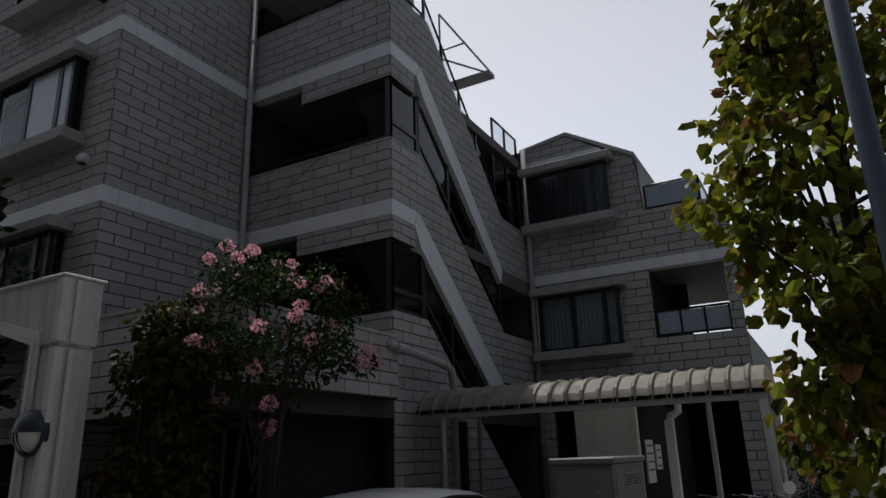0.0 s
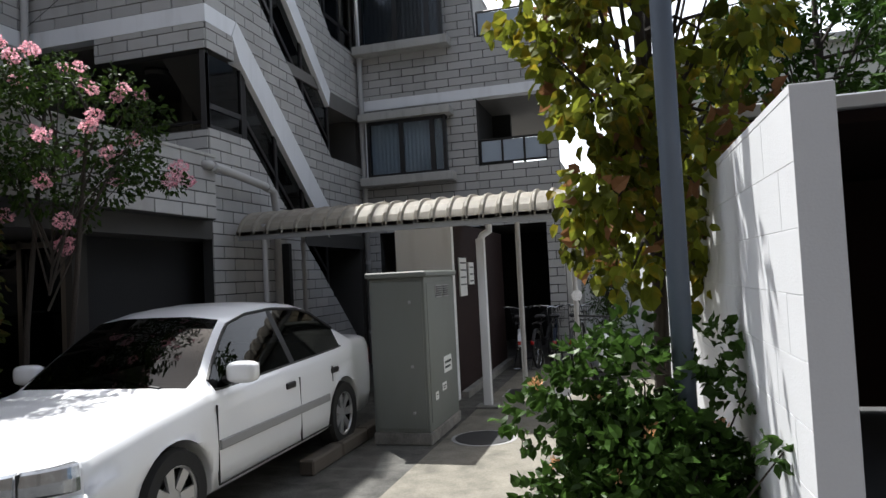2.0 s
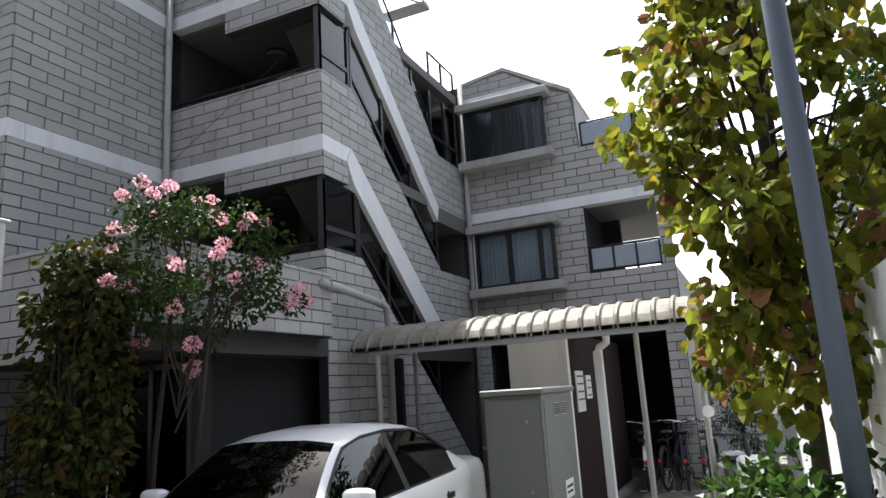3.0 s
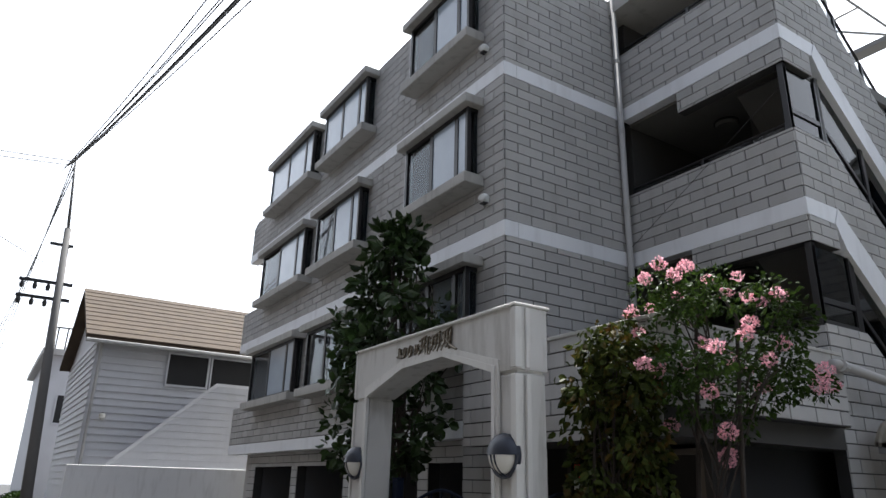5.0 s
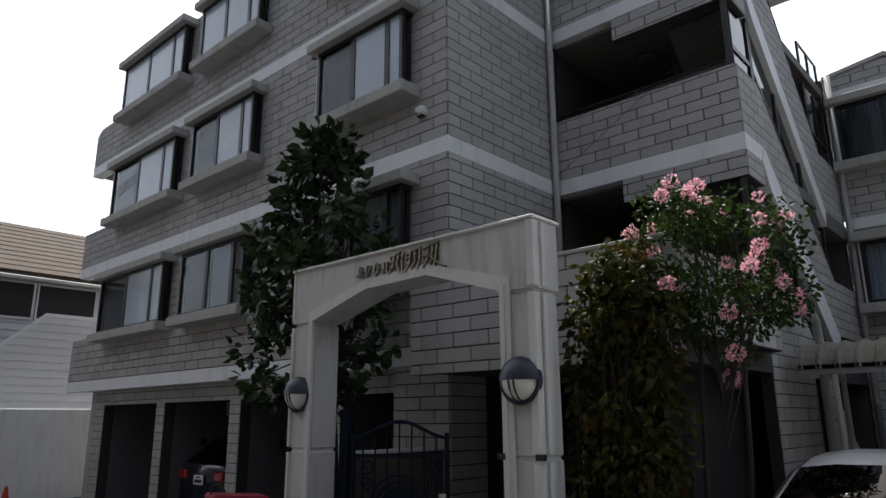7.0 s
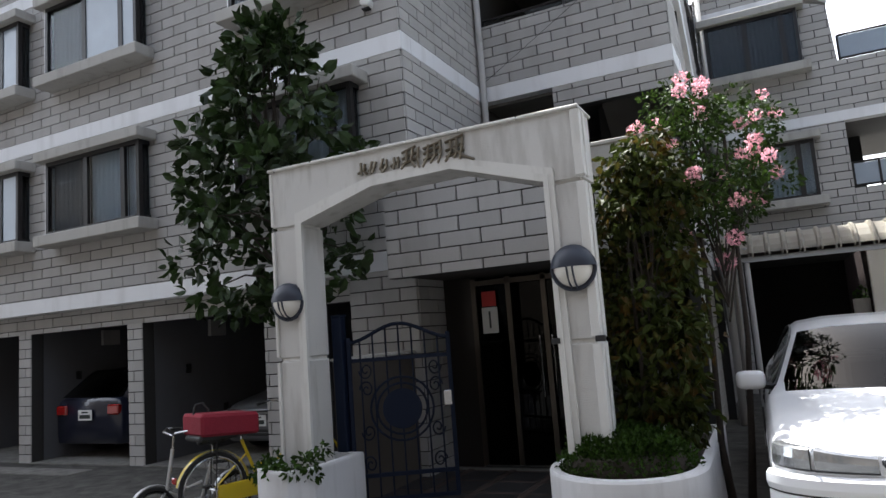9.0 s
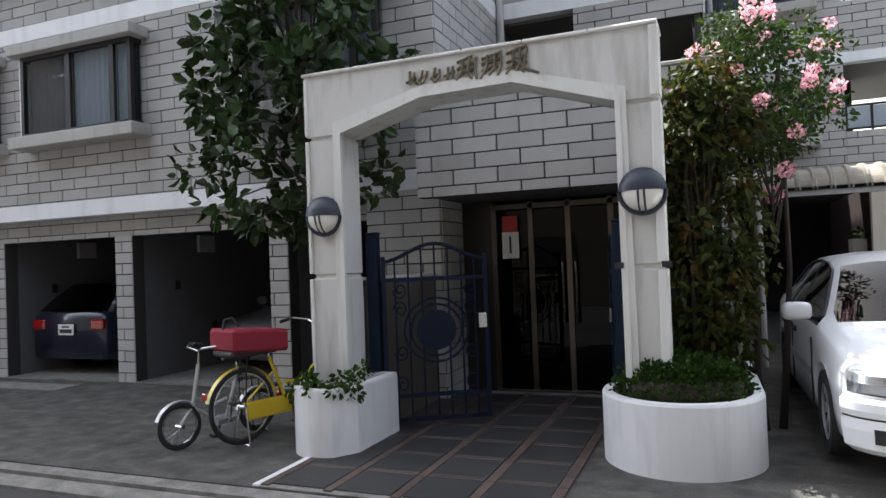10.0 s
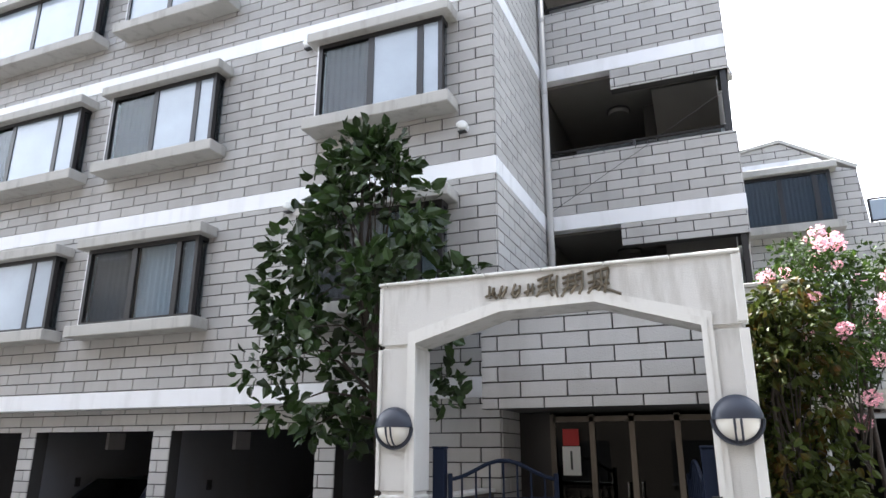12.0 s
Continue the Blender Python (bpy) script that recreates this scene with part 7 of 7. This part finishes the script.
# ---- neighbouring houses ----
def windowed(parent, y0, y1, z0, z1, x, side=1):
    w = empty_part("window", parent)
    part("pane", boxed(x - 0.03, x + 0.012, y0, y1, z0, z1), M["dark"], w)
    for a, b, c, d in ((y0 - 0.05, y1 + 0.05, z0 - 0.06, z0), (y0 - 0.05, y1 + 0.05, z1, z1 + 0.05), (y0 - 0.05, y0, z0, z1), (y1, y1 + 0.05, z0, z1)):
        part("window_frame", boxed(x - 0.03, x + 0.04, a, b, c, d), M["siding"], w)


house = empty("siding_house", "white clapboard house with mossy brown shingle roof", "house")
HX, HY0, HY1, HZ = -23.3, 1.8, 11.0, 5.6
part("wall", boxed(-31, HX - 0.03, HY0 + 0.03, HY1, 0.0, HZ + 0.1), M["siding"], house)
z, i = 0.3, 0
while z < HZ:
    bm = bmesh.new()
    for (a, b), s in (((HY0, HY1), 1),):
        v = [bm.verts.new(p) for p in ((HX + 0.005, a, z), (HX + 0.005, b, z), (HX - 0.03, b, z + 0.2), (HX - 0.03, a, z + 0.2), (HX - 0.03, a, z), (HX - 0.03, b, z))]
        bm.faces.new((v[0], v[1], v[2], v[3])); bm.faces.new((v[0], v[4], v[5], v[1])); bm.faces.new((v[0], v[3], v[4]))
    part("siding_board", bm, M["siding"], house)
    bm = bmesh.new()
    v = [bm.verts.new(p) for p in ((HX, HY0 - 0.005, z), (-31, HY0 - 0.005, z), (-31, HY0 + 0.03, z + 0.2), (HX, HY0 + 0.03, z + 0.2), (HX, HY0 + 0.03, z), (-31, HY0 + 0.03, z))]
    bm.faces.new((v[0], v[3], v[2], v[1])); bm.faces.new((v[0], v[1], v[5], v[4])); bm.faces.new((v[0], v[4], v[3]))
    part("siding_board", bm, M["siding"], house)
    z += 0.2
bm = bmesh.new()
prism(bm, [(HX + 0.35, HZ - 0.02), (-26.6, 7.75), (-30.6, HZ - 0.02), (-30.6, HZ - 0.14), (-26.6, 7.62), (HX + 0.35, HZ - 0.14)], (0, HY0 - 0.35, 0), (1, 0, 0), (0, 1, 0), 0, HY1 - HY0 + 0.5)
bmesh.ops.recalc_face_normals(bm, faces=bm.faces)
rf = part("roof", bm, M["rooftile"], house, "mossy brown shingle roof")
for i in range(11):
    k = i / 11
    xa, za = HX + 0.36 - k * 3.65, HZ - 0.0 + k * 2.15
    bm = bmesh.new()
    v = [bm.verts.new(p) for p in ((xa, HY0 - 0.36, za + 0.03), (xa, HY1 + 0.16, za + 0.03), (xa - 0.34, HY1 + 0.16, za + 0.21), (xa - 0.34, HY0 - 0.36, za + 0.21), (xa, HY0 - 0.36, za - 0.005), (xa, HY1 + 0.16, za - 0.005))]
    bm.faces.new(v[:4]); bm.faces.new((v[0], v[4], v[5], v[1]))
    part("shingle", bm, M["rooftile"], rf)
bm = bmesh.new(); prism(bm, [(HX, HZ), (-26.6, 7.6), (-30.6, HZ)], (0, HY0 + 0.03, 0), (1, 0, 0), (0, 1, 0), 0, 0.1); bmesh.ops.recalc_face_normals(bm, faces=bm.faces)
part("gable", bm, M["siding"], house)
part("gutter", boxed(HX + 0.3, HX + 0.42, HY0 - 0.35, HY1, HZ - 0.2, HZ - 0.1, 0.02), M["pipe"], house)
bm = bmesh.new(); cyl(bm, (HX + 0.08, HY0 + 0.12, 0), (HX + 0.08, HY0 + 0.12, HZ - 0.15), 0.04, seg=8); part("downpipe", bm, M["pipe"], house)
windowed(house, 3.84, 5.0, 4.45, 5.35, HX + 0.01)
windowed(house, 5.14, 6.6, 4.45, 5.35, HX + 0.01)
windowed(house, 2.9, 3.5, 2.05, 2.3, HX + 0.01)
lampw = empty("porch_lamp", "small round porch lamp on the clapboard wall", "wall lamp", at=(HX + 0.02, 2.25, 3.45))
bm = bmesh.new(); cyl(bm, (0, 0, 0), (0.14, 0, 0.03), 0.02, seg=6); part("arm", bm, M["black"], lampw)
bm = spin_thing([(0.05, 0.02), (0.09, -0.02), (0.08, -0.12), (0.03, -0.16)], 12); bmesh.ops.translate(bm, vec=(0.16, 0, 0), verts=bm.verts); part("shade", bm, M["opal"], lampw)
bm = bmesh.new(); prism(bm, [(2.5, 2.05), (7.0, 2.05), (7.0, 4.4), (5.1, 4.4)], (-22.3, 0, 0), (0, 1, 0), (1, 0, 0), -0.12, 0)
bmesh.ops.recalc_face_normals(bm, faces=bm.faces)
stairw = tagged(obj("wall_outer_stair", bm, M["siding"]), "white clapboard stair wall with slanting top", "wall", kind="structure")
for i in range(12):
    z = 2.06 + i * 0.195
    a = 2.5 + max(0, (z - 2.05)) / 2.35 * 2.6
    bm = bmesh.new()
    v = [bm.verts.new(p) for p in ((-22.275, a, z), (-22.275, 7, z), (-22.298, 7, z + 0.19), (-22.298, a + 0.21, z + 0.19), (-22.3, a, z), (-22.3, 7, z))]
    bm.faces.new(v[:4]); bm.faces.new((v[0], v[4], v[5], v[1]))
    part("siding_board", bm, M["siding"], stairw)
bm = bmesh.new(); tube(bm, [(-22.34, 2.46, 2.06), (-22.34, 5.1, 4.43), (-22.34, 7.0, 4.43)], 0.07, 4); part("coping", bm, M["whitewall"], stairw)
tagged(obj("wall_garden", boxed(-21.15, -21.0, 1.4, 9.0, 0.0, 2.05, 0.01), M["planter"]), "plain white garden wall beside the block", "wall", kind="structure")
far = empty("far_house", "white two-storey house far along the street", "house")
part("wall", boxed(-44, -34, 1.2, 9, 0, 6.5), M["siding"], far)
part("roof", boxed(-44.3, -33.7, 0.9, 9.3, 6.5, 6.75), M["pipe"], far)
for k in range(9):
    part("balcony_bar", boxed(-33.75, -33.7, 1.3 + k * 0.35, 1.36 + k * 0.35, 6.75, 7.6), M["frame"], far)
part("balcony_rail", boxed(-33.76, -33.69, 1.2, 4.3, 7.6, 7.66), M["frame"], far)
windowed(far, 1.8, 2.9, 3.8, 4.9, -34.0)
hedge2 = empty("street_hedge", "low dark hedge along the street far off", "hedge")
leaf_part("foliage", leaves([((-30 - 0.3 * i, 0.9 + 0.1 * (i % 3), 0.5 + 0.35 * (i % 2)), 0.4) for i in range(14)], 2600, 0.07, 91), "leaf_hedge", hedge2)
rear_house = empty("rear_house", "cream two-storey house beyond the lane", "house")
part("wall", boxed(0.5, 9, 26, 34, 0, 9.0), M["farwall"], rear_house)
part("roof", boxed(0.2, 9.3, 25.7, 34.3, 9.0, 9.25), M["conc"], rear_house)
for x_, z_ in ((1.2, 5.6), (1.2, 2.8), (4, 5.6)):
    w = empty_part("window", rear_house)
    part("pane", boxed(x_, x_ + 1.1, 25.97, 26.05, z_, z_ + 1.3), M["dark"], w)
    part("window_frame", boxed(x_ - 0.06, x_ + 1.16, 25.95, 25.97, z_ - 0.08, z_), M["alu"], w)
# added unseen houses close the street behind the camera and block sky light
for x0, x1, y, h, mt in ((-34, -13, -7.5, 11.5, "brownwall"), (-12.4, 1.0, -8.2, 12.0, "brownwall"), (1.8, 20, -7.5, 11.5, "brownwall")):
    o = empty("sky_blocking_house", "unseen plain house added across the street to block sky light", "house", "houses across the street")
    part("wall", boxed(x0, x1, y - 8, y, -0.05, h), M[mt], o)
    part("roof", boxed(x0 - 0.3, x1 + 0.3, y - 8.3, y + 0.3, h, h + 0.25), M["rooftile"], o)
    k = x0 + 1.2
    while k + 1.6 < x1:
        for z in (1.0, 3.8, 6.6, 9.4):
            w = empty_part("window", o)
            part("pane", boxed(k, k + 1.6, y - 0.02, y + 0.02, z, z + 1.2), M["dark"], w)
            part("window_frame", boxed(k - 0.06, k + 1.66, y + 0.0, y + 0.05, z - 0.07, z), M["alu"], w)
        k += 3.4


# ---- street furniture, cables, small fixings ----
def cone(x, y):
    t = empty("traffic_cone", "red traffic cone standing at the forecourt edge", "traffic cone", "traffic cones", at=(x, y, 0))
    part("base", boxed(-0.18, 0.18, -0.18, 0.18, 0.0, 0.03, 0.01), M["cone"], t)
    part("body", spin_thing([(0.13, 0.03), (0.03, 0.66), (0.02, 0.7)], 16), M["cone"], t, smooth=False)


cone(-17.2, 2.3)
cone(-16.55, 3.0)
up = empty("utility_pole", "concrete utility pole with crossarms and insulators", "utility pole", at=(-25.0, 0.72, 0))
bm = bmesh.new(); cyl(bm, (0.0, 0.25, 0), (0.0, -0.2, 9.2), 0.17, 0.10, 14); cyl(bm, (0.0, -0.2, 9.2), (0.0, -0.42, 11.7), 0.05, 0.03, 8); part("shaft", bm, M["utility"], up, smooth=True)
for z in (6.85, 7.35):
    part("crossarm", boxed(-0.05, 0.05, -1.2, 0.25, z, z + 0.09), M["frame"], up)
    for y in (-1.1, -0.75, -0.4):
        bm = spin_thing([(0.05, -0.22), (0.07, -0.1), (0.03, 0.0)], 8); bmesh.ops.translate(bm, vec=(0, y, z), verts=bm.verts); part("insulator", bm, M["black"], up)
part("bracket", boxed(-0.05, 0.05, -0.6, 0.05, 8.6, 8.68), M["frame"], up)


def cable(a, b, sag, r, n=24):
    t = tagged(new("cable"), "black overhead cable along the street", "cable", "overhead cables")
    a, b = Vector(a), Vector(b)
    bm = bmesh.new()
    tube(bm, [a.lerp(b, i / n) - Vector((0, 0, 4 * sag * (i / n) * (1 - i / n))) for i in range(n + 1)], r, 5)
    part("strand", bm, M["wire"], t)


for i in range(6):
    cable((-25, 0.35 - 0.07 * i, 11.6 - 0.1 * i), (-4, 4.4 - 0.28 * i, 11.75 - 0.05 * i + 0.3 * (i % 2)), 0.25 + 0.05 * i, 0.035 if i in (1, 2) else 0.016)
for i in range(3):
    cable((-25, 0.25 + 0.05 * i, 11.4 - 0.12 * i), (-62, -0.9 - 0.4 * i, 9.3 - 0.5 * i), 0.4, 0.02)
cable((-25, 0.2, 11.5), (-25.6, -14, 11.5), 0.35, 0.016)
cable((-25, 0.2, 11.35), (-25.6, -14, 11.1), 0.35, 0.016)
cable((-25, -0.3, 7.4), (-62, -2.5, 7.8), 0.5, 0.016)
cable((-25, 0.05, 8.0), (-14, -7.52, 10.5), 0.6, 0.012)
# thin house lead across the gallery
cable((-8.37, 7.44, 5.26), (-5.56, 7.558, 6.95), -0.0, 0.004, 4)


def wall_camera(x, y, z):
    t = empty("wall_vent_cap", "small white round vent cap on the tiled facade", "vent cap", "vent caps", at=(x, y, z))
    bm = bmesh.new(); cyl(bm, (0, 0, 0.0), (0, -0.02, 0), 0.07, seg=16); part("flange", bm, M["plate"], t)
    bm = bmesh.new()
    rings = []
    for k in range(6):
        a = k / 5 * math.pi / 2
        rings.append([bm.verts.new((0.062 * math.cos(i * math.tau / 14), -0.02 - 0.10 * math.sin(a) * (0.5 + 0.5 * abs(math.sin(i * math.tau / 28))), 0.02 + 0.075 * math.sin(i * math.tau / 14) * math.cos(a * 0.7))) for i in range(14)])
    for a, b in zip(rings, rings[1:]):
        for i in range(14):
            bm.faces.new((a[i], a[(i + 1) % 14], b[(i + 1) % 14], b[i]))
    bm.faces.new(rings[-1])
    bmesh.ops.recalc_face_normals(bm, faces=bm.faces)
    part("hood", bm, M["plate"], t, smooth=True)
    part("grille", boxed(-0.05, 0.05, -0.1, -0.02, -0.075, -0.06), M["black"], t)


for x, z in ((-8.76, 5.72), (-8.78, 8.3), (-11.15, 7.5), (-11.3, 5.0)):
    wall_camera(x, FY - PROUD, z)
# dark door leaves and frames seen inside the galleries
for z in (2.6, 5.2, 7.78):
    for x0, x1, y in ((-8.2, -7.4, 10.57), ):
        t = empty("flat_door", "dark painted flat door inside the gallery", "door", "gallery doors", "structure")
        part("leaf", boxed(x0, x1, y, y + 0.03, z + 0.01, z + 1.95), M["stone"], t)
        part("frame", boxed(x0 - 0.05, x1 + 0.05, y + 0.005, y + 0.028, z + 1.951, z + 2.0), M["frame"], t)
# fixtures inside the garages
for a in (-15.85, -13.21):
    t = empty("garage_fixture", "small grey boxes fixed to the garage wall", "fixture", "garage fixtures", at=(a + 0.001, 6.6, 0))
    part("meter_box", boxed(0, 0.06, 0, 0.35, 1.85, 2.12), M["pipe"], t)
    part("switch", boxed(0, 0.03, -0.5, -0.42, 1.28, 1.42), M["black"], t)
    part("socket", boxed(0, 0.03, 0.3, 0.38, 0.6, 0.72), M["black"], t)
# steel strips on the thresholds of the garages
tagged(obj("garage_threshold", boxed(-13.2, -10.88, GF - 0.06, GF + 0.0, 0.002, 0.02), M["kerb"]), "pale concrete garage threshold", "threshold", "garage thresholds", "structure")
tagged(obj("garage_threshold", boxed(-15.84, -13.54, GF - 0.06, GF + 0.0, 0.002, 0.02), M["kerb"]), "pale concrete garage threshold", "threshold", "garage thresholds", "structure")
tagged(obj("concrete_slab", boxed(-16.4, -13.9, 4.55, 4.95, 0.0, 0.012), M["kerb"]), "pale concrete patch in the forecourt", "slab", kind="structure")
# roof access frame above the stair
t = empty("roof_hatch", "slanted metal access frame standing above the stair", "frame")
bm = bmesh.new()
for a, b in (((-5.75, 9.6, 8.6), (-5.75, 9.6, 9.7)), ((-5.75, 9.6, 9.7), (-5.3, 10.9, 8.95)), ((-6.7, 9.6, 9.7), (-6.2, 10.9, 8.95)), ((-5.3, 10.9, 8.95), (-6.2, 10.9, 8.95)), ((-5.52, 10.2, 9.35), (-6.4, 10.2, 9.35)), ((-5.3, 10.9, 8.95), (-5.75, 9.6, 8.75))):
    bm = bmesh.new(); cyl(bm, a, b, 0.02, seg=6); part("tube", bm, M["pipe"], t)
part("tread", boxed(-6.2, -5.3, 10.75, 11.0, 8.9, 8.98), M["moulding"], t)
railing("roof_railing", [(-5.6, 11.4, 7.75), (-5.6, 12.6, 7.75)], 0.55, "dark metal rail at the rear wing roof edge", 0.6)
